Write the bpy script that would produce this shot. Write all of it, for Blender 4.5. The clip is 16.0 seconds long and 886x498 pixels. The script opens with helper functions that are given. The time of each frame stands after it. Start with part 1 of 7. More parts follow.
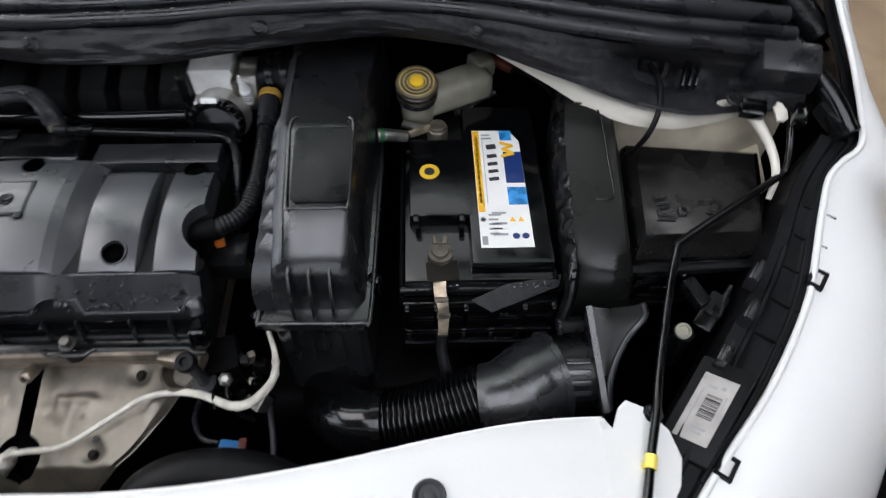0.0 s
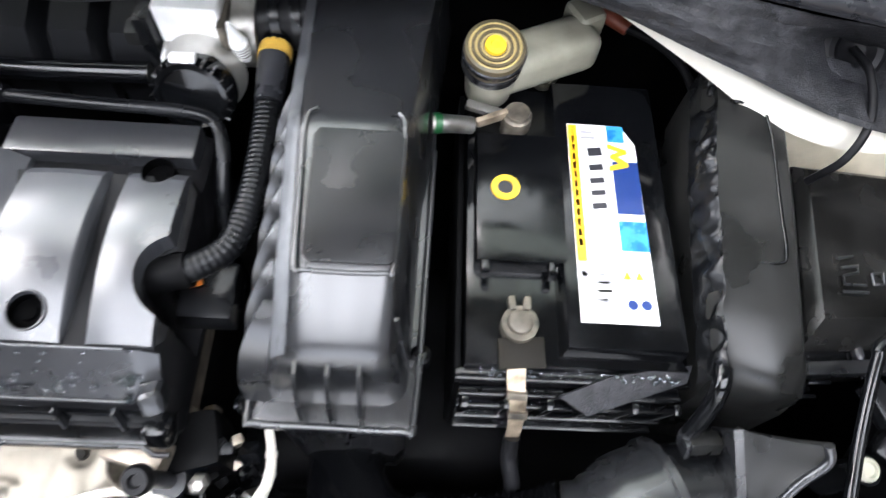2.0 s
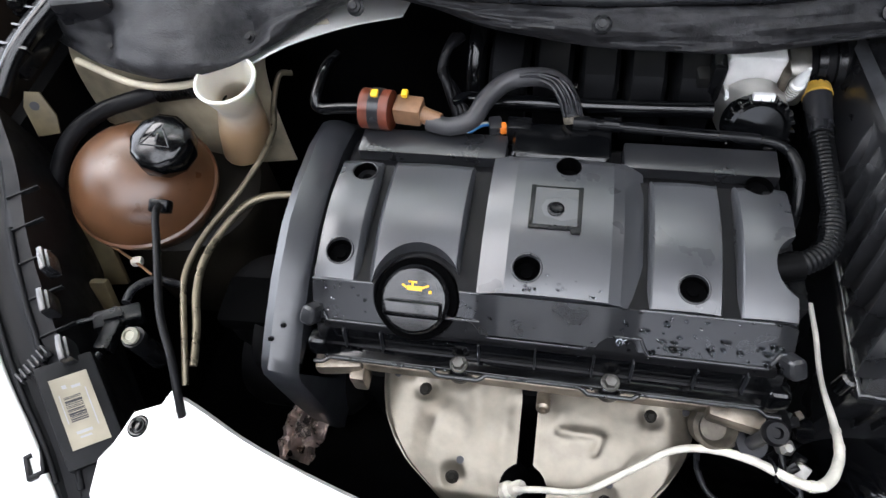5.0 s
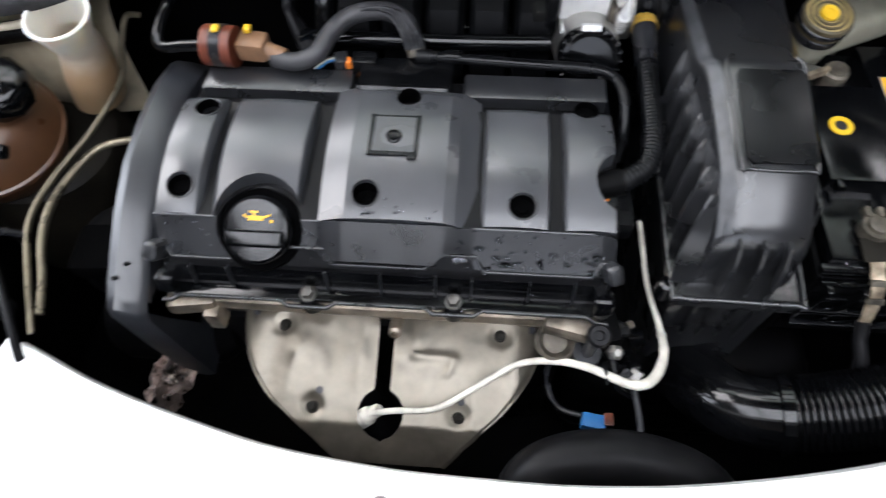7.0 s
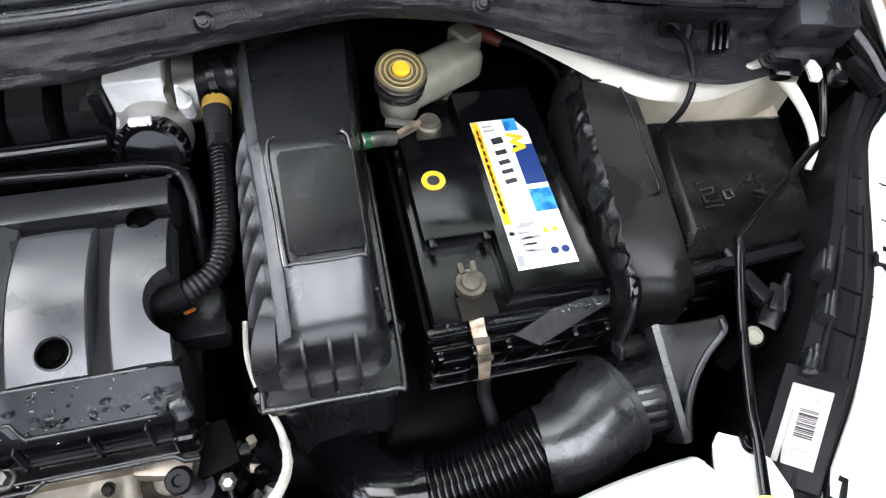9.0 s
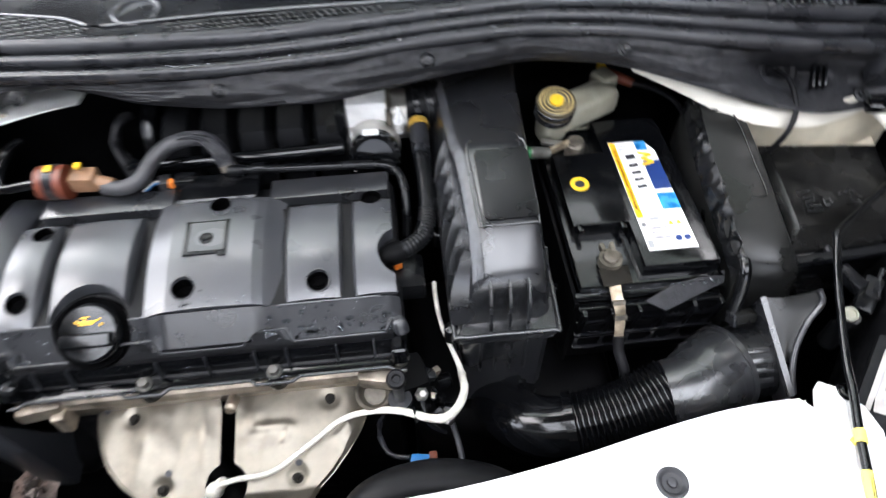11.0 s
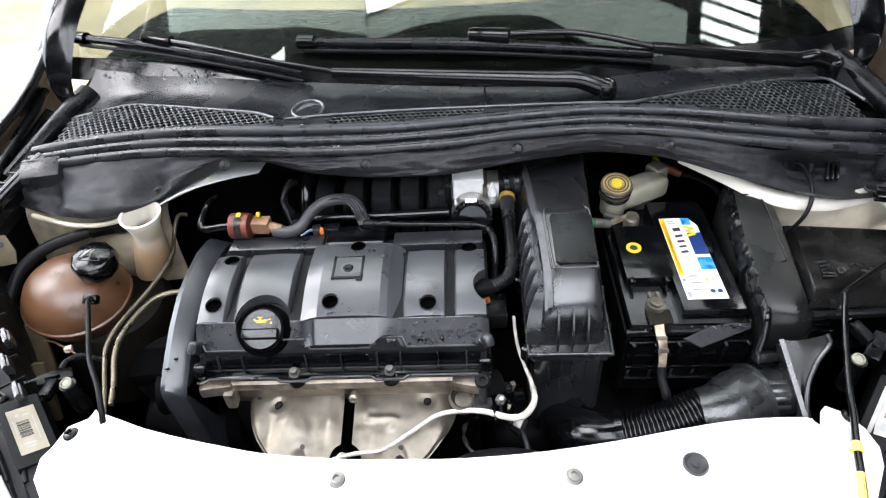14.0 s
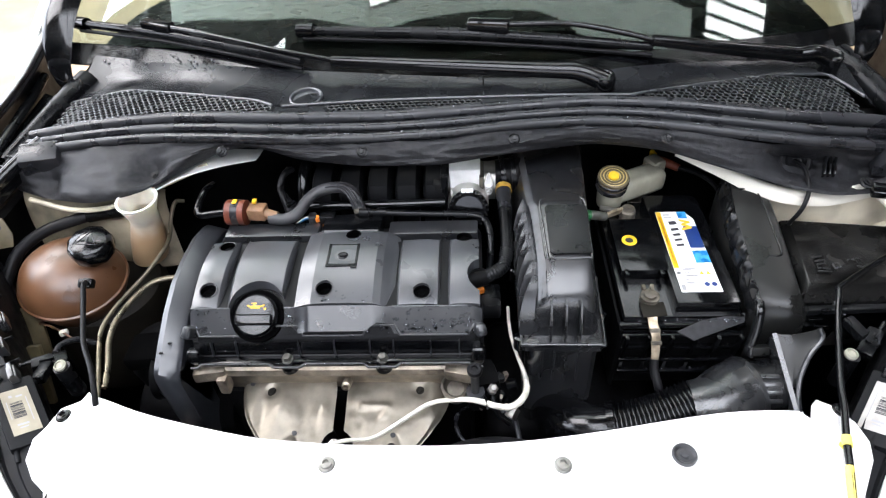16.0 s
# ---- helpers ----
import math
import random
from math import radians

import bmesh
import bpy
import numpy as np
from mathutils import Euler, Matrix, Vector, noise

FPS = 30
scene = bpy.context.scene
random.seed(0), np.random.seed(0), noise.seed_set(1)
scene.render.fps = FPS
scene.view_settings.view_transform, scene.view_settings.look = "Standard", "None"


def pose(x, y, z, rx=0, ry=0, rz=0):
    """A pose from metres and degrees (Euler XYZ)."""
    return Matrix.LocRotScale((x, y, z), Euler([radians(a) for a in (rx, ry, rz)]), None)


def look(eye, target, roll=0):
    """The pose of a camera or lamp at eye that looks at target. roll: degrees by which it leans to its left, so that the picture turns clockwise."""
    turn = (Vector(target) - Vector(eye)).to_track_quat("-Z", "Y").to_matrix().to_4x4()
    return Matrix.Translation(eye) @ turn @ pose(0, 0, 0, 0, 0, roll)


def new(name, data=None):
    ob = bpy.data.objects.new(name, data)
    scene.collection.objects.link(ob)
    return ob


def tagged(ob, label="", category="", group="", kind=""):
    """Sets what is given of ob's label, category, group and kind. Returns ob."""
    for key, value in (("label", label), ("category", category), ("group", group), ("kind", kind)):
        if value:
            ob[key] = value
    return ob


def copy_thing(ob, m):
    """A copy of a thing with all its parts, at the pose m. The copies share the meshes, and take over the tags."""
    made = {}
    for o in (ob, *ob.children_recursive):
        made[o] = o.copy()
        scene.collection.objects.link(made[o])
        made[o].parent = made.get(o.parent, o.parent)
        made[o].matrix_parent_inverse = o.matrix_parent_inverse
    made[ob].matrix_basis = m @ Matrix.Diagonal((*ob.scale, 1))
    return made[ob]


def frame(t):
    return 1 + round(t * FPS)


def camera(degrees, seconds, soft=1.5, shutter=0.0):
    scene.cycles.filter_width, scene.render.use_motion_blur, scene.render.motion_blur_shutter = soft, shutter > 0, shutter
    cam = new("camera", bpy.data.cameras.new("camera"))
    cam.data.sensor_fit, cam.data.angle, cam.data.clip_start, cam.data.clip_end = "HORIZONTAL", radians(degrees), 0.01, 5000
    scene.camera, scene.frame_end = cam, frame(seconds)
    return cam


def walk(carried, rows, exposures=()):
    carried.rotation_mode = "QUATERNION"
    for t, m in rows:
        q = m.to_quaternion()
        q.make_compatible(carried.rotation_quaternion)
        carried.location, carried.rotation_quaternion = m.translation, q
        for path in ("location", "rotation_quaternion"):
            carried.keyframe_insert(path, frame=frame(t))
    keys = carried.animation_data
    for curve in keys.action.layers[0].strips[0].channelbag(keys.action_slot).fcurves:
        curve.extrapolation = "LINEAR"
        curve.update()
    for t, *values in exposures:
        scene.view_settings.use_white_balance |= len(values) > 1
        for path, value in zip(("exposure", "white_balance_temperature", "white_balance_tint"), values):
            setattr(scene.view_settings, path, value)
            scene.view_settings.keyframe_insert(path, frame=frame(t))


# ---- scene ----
cam = camera(70.0, 16.0, soft=1.2, shutter=0.5)
PATH = [
    (0, (0.287, -0.339, 1.405), (0.351, 0.845, -0.206), 1.5),
    (0.5, (0.252, -0.239, 1.345), (0.426, 0.834, -0.334), 1.1),
    (1, (0.235, -0.134, 1.289), (0.42, 0.831, -0.453), 4.6),
    (1.5, (0.272, -0.067, 1.27), (0.287, 0.888, -0.487), 1.8),
    (2, (0.227, -0.09, 1.278), (0.301, 0.827, -0.498), 7.0),
    (2.5, (0.121, -0.157, 1.301), (0.274, 0.793, -0.452), 8.1),
    (3, (0.021, -0.196, 1.298), (0.097, 0.771, -0.451), 4.3),
    (3.5, (-0.045, -0.216, 1.31), (-0.084, 0.771, -0.428), -2.3),
    (4, (-0.099, -0.228, 1.324), (-0.272, 0.776, -0.397), -5.4),
    (4.2, (-0.124, -0.219, 1.334), (-0.356, 0.764, -0.392), -7.8),
    (6.3, (-0.173, -0.253, 1.393), (-0.546, 0.821, -0.253), -10.3),
    (6.5, (-0.142, -0.268, 1.37), (-0.461, 0.805, -0.287), -8.2),
    (7, (-0.074, -0.261, 1.352), (-0.187, 0.714, -0.391), -2.8),
    (7.5, (-0.01, -0.241, 1.348), (0.041, 0.754, -0.386), 1.0),
    (8, (0.085, -0.216, 1.343), (0.322, 0.783, -0.374), 5.1),
    (8.5, (0.159, -0.195, 1.339), (0.478, 0.808, -0.362), 6.5),
    (8.7, (0.183, -0.184, 1.338), (0.543, 0.82, -0.353), 8.1),
    (10.8, (0.077, -0.303, 1.403), (0.294, 0.836, -0.227), 0.6),
    (11, (0.068, -0.356, 1.431), (0.171, 0.878, -0.14), -1.5),
    (11.5, (0.065, -0.492, 1.464), (0.093, 0.847, -0.021), -0.7),
    (12, (0.045, -0.548, 1.51), (-0.038, 0.884, 0.116), -4.0),
    (12.5, (0.046, -0.564, 1.537), (-0.101, 0.884, 0.164), -6.4),
    (13, (0.045, -0.562, 1.543), (-0.102, 0.911, 0.198), -6.9),
    (13.5, (0.04, -0.569, 1.547), (-0.079, 0.91, 0.206), -5.3),
    (14, (0.037, -0.576, 1.546), (-0.067, 0.905, 0.206), -4.6),
    (14.5, (0.035, -0.58, 1.544), (-0.06, 0.895, 0.197), -4.2),
    (15, (0.036, -0.581, 1.541), (-0.048, 0.889, 0.187), -3.5),
    (15.5, (0.038, -0.584, 1.541), (-0.064, 0.89, 0.192), -3.8),
    (16, (0.048, -0.583, 1.538), (-0.063, 0.889, 0.189), -3.9),
]
walk(cam, [(t, look(eye, target, roll)) for t, eye, target, roll in PATH], [(t, e, 6250, 16) for t, e in ((0, -1.3), (0.5, -0.72), (1, -0.02), (1.5, 0.31), (2, 0.48), (2.5, 0.55), (3, 0.35), (3.5, -0.1), (4, -0.5), (6.3, -0.52), (7, -0.55), (7.5, -0.5), (8, -0.36), (8.5, -0.18), (10.8, -0.02), (12, -0.09), (16, -0.1))])

# ---- world, lamps ----
world = bpy.data.worlds.new("world")
scene.world = world
world.use_nodes = True
wn = world.node_tree.nodes
sky = wn.new("ShaderNodeTexSky")
sky.sky_type, sky.sun_disc = "NISHITA", False
sky.sun_elevation, sky.sun_rotation = radians(50), radians(200)
world.node_tree.links.new(sky.outputs[0], wn["Background"].inputs[0])
wn["Background"].inputs[1].default_value = 0.12


def area_lamp(name, size_x, size_y, power, m, colour=(1, 1, 1)):
    lamp = bpy.data.lights.new(name, "AREA")
    lamp.shape, lamp.size, lamp.size_y, lamp.energy, lamp.color = "RECTANGLE", size_x, size_y, power, colour
    ob = new(name, lamp)
    ob.matrix_world = m
    return ob


# daylight falling through the wide door behind the camera and the clear roof sheets
area_lamp("door_daylight", 4.2, 2.6, 95, look((0.0, -4.9, 1.75), (0.0, 0.0, 1.0)), (0.93, 0.97, 1.0))

# daylight through the open side of the garage
area_lamp("side_daylight", 7.3, 2.9, 580, look((-5.35, 2.15, 2.42), (0.0, 1.6, 2.2)), (0.92, 0.97, 1.0))

# ---- materials ----


def material(name, colour, rough=0.5, metal=0.0, vary=0.25, scale=30.0, bump=0.1, bump_scale=400.0, coat=0.0, wet=0.0, spec=0.5, film=None):
    """A surface with grain at two scales; wet: how much smoother its damp patches are; film: roughness of a water film on top."""
    m = bpy.data.materials.new(name)
    m.use_nodes = True
    n, l = m.node_tree.nodes, m.node_tree.links
    b = n["Principled BSDF"]
    co = n.new("ShaderNodeTexCoord")
    big = n.new("ShaderNodeTexNoise")
    big.inputs["Scale"].default_value, big.inputs["Detail"].default_value = scale, 6
    fine = n.new("ShaderNodeTexNoise")
    fine.inputs["Scale"].default_value, fine.inputs["Detail"].default_value = bump_scale, 3
    l.new(co.outputs["Object"], big.inputs["Vector"]), l.new(co.outputs["Object"], fine.inputs["Vector"])
    ramp = n.new("ShaderNodeMapRange")
    ramp.inputs["From Min"].default_value, ramp.inputs["From Max"].default_value = 0.3, 0.7
    ramp.inputs["To Min"].default_value, ramp.inputs["To Max"].default_value = 1 - vary, 1 + vary
    l.new(big.outputs["Fac"], ramp.inputs["Value"])
    mix = n.new("ShaderNodeMix")
    mix.data_type, mix.blend_type = "RGBA", "MULTIPLY"
    mix.inputs["Factor"].default_value = 1.0
    mix.inputs["A"].default_value = (*colour, 1)
    l.new(ramp.outputs["Result"], mix.inputs["B"])
    l.new(mix.outputs["Result"], b.inputs["Base Color"])
    rr = n.new("ShaderNodeMapRange")
    rr.inputs["From Min"].default_value, rr.inputs["From Max"].default_value = 0.35, 0.65
    rr.inputs["To Min"].default_value, rr.inputs["To Max"].default_value = max(0.04, rough - 0.12 - wet), min(1, rough + 0.1)
    l.new(big.outputs["Fac"], rr.inputs["Value"]), l.new(rr.outputs["Result"], b.inputs["Roughness"])
    b.inputs["Metallic"].default_value, b.inputs["Coat Weight"].default_value = metal, coat
    b.inputs["Coat Roughness"].default_value = film or max(0.1, rough)
    b.inputs["Specular IOR Level"].default_value = spec
    if bump:
        bp = n.new("ShaderNodeBump")
        bp.inputs["Strength"].default_value, bp.inputs["Distance"].default_value = 1.0, 0.08 * bump / bump_scale
        l.new(fine.outputs["Fac"], bp.inputs["Height"]), l.new(bp.outputs["Normal"], b.inputs["Normal"])
    return m


def glowing(name, colour, strength):
    m = bpy.data.materials.new(name)
    m.use_nodes = True
    b = m.node_tree.nodes["Principled BSDF"]
    b.inputs["Base Color"].default_value = (*colour, 1)
    b.inputs["Emission Color"].default_value, b.inputs["Emission Strength"].default_value = (*colour, 1), strength
    return m


PLASTIC = material("black_plastic", (0.0045, 0.0048, 0.0055), 0.32, vary=0.3, scale=18, bump=0.12, bump_scale=900, wet=0.08, spec=0.22)
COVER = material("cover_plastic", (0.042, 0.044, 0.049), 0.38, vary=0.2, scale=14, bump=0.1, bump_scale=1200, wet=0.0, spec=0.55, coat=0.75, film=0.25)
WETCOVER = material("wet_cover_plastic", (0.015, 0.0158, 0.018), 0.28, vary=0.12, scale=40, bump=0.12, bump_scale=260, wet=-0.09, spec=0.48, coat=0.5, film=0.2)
GLOSSY = material("wet_black_plastic", (0.0025, 0.0027, 0.0032), 0.16, vary=0.3, scale=25, bump=0.06, bump_scale=300, wet=0.08, spec=0.34, coat=0.2)
CAPGLOSS = material("glossy_cap_plastic", (0.003, 0.0032, 0.0037), 0.15, vary=0.3, scale=40, bump=0.1, bump_scale=500, wet=0.0, spec=0.42, coat=0.2)
SATIN = material("satin_black_plastic", (0.0045, 0.0048, 0.0054), 0.27, vary=0.25, scale=20, bump=0.08, bump_scale=500, wet=-0.02, spec=0.3)
TIMING = material("timing_cover_plastic", (0.026, 0.0278, 0.032), 0.34, vary=0.12, scale=26, bump=0.12, bump_scale=600, wet=-0.08, spec=0.5, coat=0.6, film=0.24)
SCREEN = material("screen_plastic", (0.0095, 0.0096, 0.0092), 0.4, vary=0.3, scale=16, bump=0.3, bump_scale=700, wet=0.05, spec=0.36)
LID = material("fuse_lid_plastic", (0.008, 0.0078, 0.0075), 0.24, vary=0.5, scale=22, bump=0.2, bump_scale=300, spec=0.3)
FOIL = material("crumpled_foil", (0.40, 0.33, 0.30), 0.35, metal=0.8, vary=0.5, scale=60, bump=2, bump_scale=160)
AIRBOX = material("airbox_plastic", (0.0125, 0.013, 0.0145), 0.26, vary=0.15, scale=12, bump=0.15, bump_scale=1500, wet=-0.06, spec=0.6, coat=0.7, film=0.24)
# worn grey, lightened further for the highlight along the lid shoulder
WORNBRIGHT = material("worn_highlight_plastic", (0.05, 0.052, 0.056), 0.42, vary=0.35, scale=70, bump=0.6, bump_scale=700, spec=0.5)
GRAINED = material("grained_plastic", (0.006, 0.0063, 0.0072), 0.5, vary=0.3, scale=40, bump=0.4, bump_scale=900, spec=0.15)
RUBBER = material("rubber", (0.006, 0.006, 0.0068), 0.42, vary=0.3, scale=40, bump=0.15, bump_scale=500, spec=0.14)
SEAL = material("seal_rubber", (0.015, 0.0155, 0.018), 0.36, vary=0.35, scale=22, bump=0.25, bump_scale=300, wet=0.1, spec=0.42)
FELT = material("felt", (0.0175, 0.0177, 0.0198), 0.55, vary=0.6, scale=120, bump=6, bump_scale=520, wet=0.05, spec=0.25)
# near black, so parts deep in the bay carry its shade in their colour
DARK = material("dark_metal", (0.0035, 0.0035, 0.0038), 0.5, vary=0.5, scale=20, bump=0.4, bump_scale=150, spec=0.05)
WHITE = material("white_paint", (0.80, 0.80, 0.78), 0.3, vary=0.02, scale=6, bump=0.0, coat=0.6, wet=-0.11)
WING = material("dusty_white_paint", (0.64, 0.61, 0.53), 0.4, vary=0.12, scale=12, bump=0.05, bump_scale=120, coat=0.3, wet=-0.11)
DUSTY = material("dusty_cream_paint", (0.52, 0.47, 0.36), 0.5, vary=0.3, scale=16, bump=0.1, bump_scale=120, spec=0.3)
# near black: shade deep in the bay for the tower; also dark small parts
NEARBLACK = material("near_black_paint", (0.010, 0.0085, 0.0062), 0.6, vary=0.6, scale=18, bump=0.4, bump_scale=120, spec=0.15)
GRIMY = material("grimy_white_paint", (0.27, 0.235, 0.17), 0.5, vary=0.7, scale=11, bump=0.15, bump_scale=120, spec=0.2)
ALLOY = material("cast_alloy", (0.55, 0.54, 0.51), 0.42, metal=0.85, vary=0.2, scale=30, bump=0.5, bump_scale=350)
BRIGHT = material("bright_alloy", (0.92, 0.92, 0.91), 0.4, metal=0.12, vary=0.1, scale=40, bump=0.2, bump_scale=400)
SHIELD = material("shield_steel", (0.21, 0.188, 0.152), 0.40, metal=0.7, vary=0.3, scale=30, bump=0.25, bump_scale=200)
HEAD = material("head_alloy", (0.36, 0.31, 0.25), 0.48, metal=0.8, vary=0.55, scale=40, bump=0.5, bump_scale=250)
STEEL = material("zinc_steel", (0.30, 0.29, 0.27), 0.42, metal=0.9, vary=0.3, scale=60, bump=0.2, bump_scale=400)
BRASS = material("tarnished_brass", (0.44, 0.36, 0.26), 0.45, metal=0.7, vary=0.5, scale=70, bump=0.3, bump_scale=300)
PIPE = material("olive_zinc_pipe", (0.17, 0.148, 0.105), 0.36, metal=0.7, vary=0.3, scale=50, bump=0.2, bump_scale=300)
CREAM = material("cream_plastic", (0.27, 0.26, 0.205), 0.42, vary=0.25, scale=25, bump=0.08, bump_scale=300)
FUNNEL = material("milky_plastic", (0.80, 0.77, 0.70), 0.4, vary=0.12, scale=14, bump=0.05, bump_scale=300)
AMBER = material("coolant_amber_plastic", (0.105, 0.047, 0.021), 0.36, vary=0.35, scale=14, bump=0.08, bump_scale=200, coat=0.3)
SHEATH = material("white_sheath", (0.62, 0.59, 0.52), 0.6, vary=0.25, scale=60, bump=3, bump_scale=500)
HOSE = material("grey_hose_rubber", (0.035, 0.035, 0.038), 0.5, vary=0.2, scale=40, bump=0.1, bump_scale=300)
BOLT = material("dulled_bolt_steel", (0.13, 0.125, 0.115), 0.4, metal=0.85, vary=0.4, scale=90, bump=0.3, bump_scale=400)
LEAD = material("aged_lead", (0.12, 0.105, 0.083), 0.5, metal=0.4, vary=0.7, scale=60, bump=0.4, bump_scale=300)
DECK = material("deck_plastic", (0.010, 0.0106, 0.0122), 0.24, vary=0.3, scale=9, bump=0.06, bump_scale=700, wet=0.02, spec=0.28)
GRILLE = material("grille_plastic", (0.024, 0.025, 0.027), 0.24, vary=0.2, scale=30, bump=0.05)
LEMON = material("lemon_plastic", (0.82, 0.68, 0.13), 0.4, vary=0.12, scale=60, bump=0.05)
YELLOW = material("yellow_plastic", (0.80, 0.50, 0.02), 0.4, vary=0.1, scale=60, bump=0.05)
AGEDYELLOW = material("aged_yellow_plastic", (0.55, 0.34, 0.06), 0.4, vary=0.3, scale=70, bump=0.1)
ORANGE = material("orange_plastic", (0.75, 0.20, 0.02), 0.4, vary=0.1, scale=60, bump=0.05)
REDBROWN = material("brown_plastic", (0.13, 0.032, 0.016), 0.4, vary=0.3, scale=60, bump=0.1)
TANBROWN = material("tan_plastic", (0.22, 0.12, 0.065), 0.45, vary=0.3, scale=60, bump=0.1)
LEAF = material("green_plastic", (0.01, 0.10, 0.03), 0.4, vary=0.1, scale=60, bump=0.05)
BLUE = material("blue_plastic", (0.02, 0.15, 0.38), 0.4, vary=0.1, scale=60, bump=0.05)
RINGTAN = material("yellowed_plastic", (0.42, 0.32, 0.13), 0.45, vary=0.3, scale=50, bump=0.1)
CAPTAN = material("aged_cap_plastic", (0.085, 0.068, 0.036), 0.5, vary=0.3, scale=50, bump=0.15)
PAPER = material("label_paper", (0.78, 0.78, 0.76), 0.4, vary=0.05, scale=20, bump=0.0)
WORN = material("worn_label_paper", (0.38, 0.36, 0.335), 0.5, vary=0.2, scale=40, bump=0.0)
AGED = material("aged_label_paper", (0.27, 0.24, 0.18), 0.5, vary=0.2, scale=30, bump=0.0)
# almost no reflectance: the shade of deep recesses is put into this colour
PIT = material("shade_black", (0.0012, 0.0012, 0.0013), 0.9, vary=0.1, bump=0.0, spec=0.02)
INK = material("ink", (0.02, 0.02, 0.025), 0.5, vary=0.1, bump=0.0)
GREYINK = material("grey_ink", (0.30, 0.30, 0.31), 0.5, vary=0.1, bump=0.0)
L_BLUE = material("label_blue", (0.03, 0.26, 0.62), 0.35, vary=0.5, scale=60, bump=0.0)
L_NAVY = material("label_navy", (0.008, 0.03, 0.14), 0.35, vary=0.1, bump=0.0)
L_YELLOW = material("label_yellow", (0.85, 0.46, 0.02), 0.35, vary=0.06, bump=0.0)
CONCRETE = material("concrete", (0.46, 0.33, 0.215), 0.8, vary=0.3, scale=2.5, bump=0.3, bump_scale=60)
PLASTER = material("plaster", (0.07, 0.07, 0.068), 0.8, vary=0.15, scale=1.5, bump=0.2, bump_scale=40)
ROOFING = material("roof_sheet", (0.03, 0.033, 0.03), 0.6, vary=0.2, scale=1.2, bump=0.1, bump_scale=30)
CLEAR = glowing("clear_roof_sheet", (1.0, 1.0, 0.97), 14.0)
MILKY = glowing("overhead_roof_sheet", (0.92, 0.97, 1.0), 10.0)
# glow of added sheets, its strength set for the sheen on the cover panels
SHEEN = glowing("sheen_roof_sheet", (0.88, 0.96, 0.95), 4.2)
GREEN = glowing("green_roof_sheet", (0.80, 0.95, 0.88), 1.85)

# the filler neck is stained tan low down, where the old fluid stands
fn_, fl_ = FUNNEL.node_tree.nodes, FUNNEL.node_tree.links
fco, fsep, fno = fn_.new("ShaderNodeTexCoord"), fn_.new("ShaderNodeSeparateXYZ"), fn_.new("ShaderNodeTexNoise")
fno.inputs["Scale"].default_value = 35
fadd, framp, fmix = fn_.new("ShaderNodeMath"), fn_.new("ShaderNodeMapRange"), fn_.new("ShaderNodeMix")
fadd.operation = "MULTIPLY_ADD"
fadd.inputs[1].default_value = -0.03
framp.interpolation_type = "SMOOTHSTEP"
framp.inputs["From Min"].default_value, framp.inputs["From Max"].default_value = 0.79, 0.868
fmix.data_type = "RGBA"
fmix.inputs["A"].default_value, fmix.inputs["B"].default_value = (0.40, 0.27, 0.15, 1), (0.80, 0.77, 0.70, 1)
fl_.new(fco.outputs["Object"], fsep.inputs[0]), fl_.new(fco.outputs["Object"], fno.inputs["Vector"])
fl_.new(fno.outputs["Fac"], fadd.inputs[0]), fl_.new(fsep.outputs["Z"], fadd.inputs[2])
fl_.new(fadd.outputs[0], framp.inputs["Value"]), fl_.new(framp.outputs["Result"], fmix.inputs["Factor"])
fl_.new(fmix.outputs["Result"], fn_["Principled BSDF"].inputs["Base Color"])
fn_["Principled BSDF"].inputs["Subsurface Weight"].default_value = 0.25
fn_["Principled BSDF"].inputs["Subsurface Radius"].default_value = (0.02, 0.015, 0.01)
fn_["Principled BSDF"].inputs["Subsurface Scale"].default_value = 0.5

GLASS = bpy.data.materials.new("windscreen_glass")
GLASS.use_nodes = True
gb = GLASS.node_tree.nodes["Principled BSDF"]
gb.inputs["Base Color"].default_value = (0.55, 0.68, 0.60, 1)
gb.inputs["Roughness"].default_value, gb.inputs["Transmission Weight"].default_value, gb.inputs["IOR"].default_value = 0.02, 1.0, 1.52

WATER = bpy.data.materials.new("water")
WATER.use_nodes = True
wb = WATER.node_tree.nodes["Principled BSDF"]
wb.inputs["Base Color"].default_value = (0.35, 0.37, 0.40, 1)
wb.inputs["Roughness"].default_value, wb.inputs["Transmission Weight"].default_value, wb.inputs["IOR"].default_value = 0.03, 1.0, 1.33

# ---- mesh helpers ----


def thing(name, label, category, at=(0, 0, 0), group="", kind=""):
    ob = new(name)
    ob.empty_display_size = 0.02
    ob.location = at
    return tagged(ob, label, category, group, kind)


def mesh_of(bm, name, mats, sharp=35):
    bmesh.ops.recalc_face_normals(bm, faces=bm.faces)
    for f in bm.faces:
        f.smooth = True
    limit = radians(sharp)
    for e in bm.edges:
        e.smooth = len(e.link_faces) == 2 and e.calc_face_angle(0) < limit
    me = bpy.data.meshes.new(name)
    bm.to_mesh(me)
    bm.free()
    for m in mats if isinstance(mats, (list, tuple)) else [mats]:
        me.materials.append(m)
    return me


def stand(ob):
    """Where a thing or part stands in the world."""
    return ob.matrix_basis if not ob.parent else stand(ob.parent) @ ob.matrix_parent_inverse @ ob.matrix_basis


def part(name, bm, mats, parent=None, label="", sharp=35):
    ob = new(name, mesh_of(bm, name, mats, sharp))
    if parent:
        ob.parent = parent
        ob.matrix_parent_inverse = stand(parent).inverted()
    return tagged(ob, label)


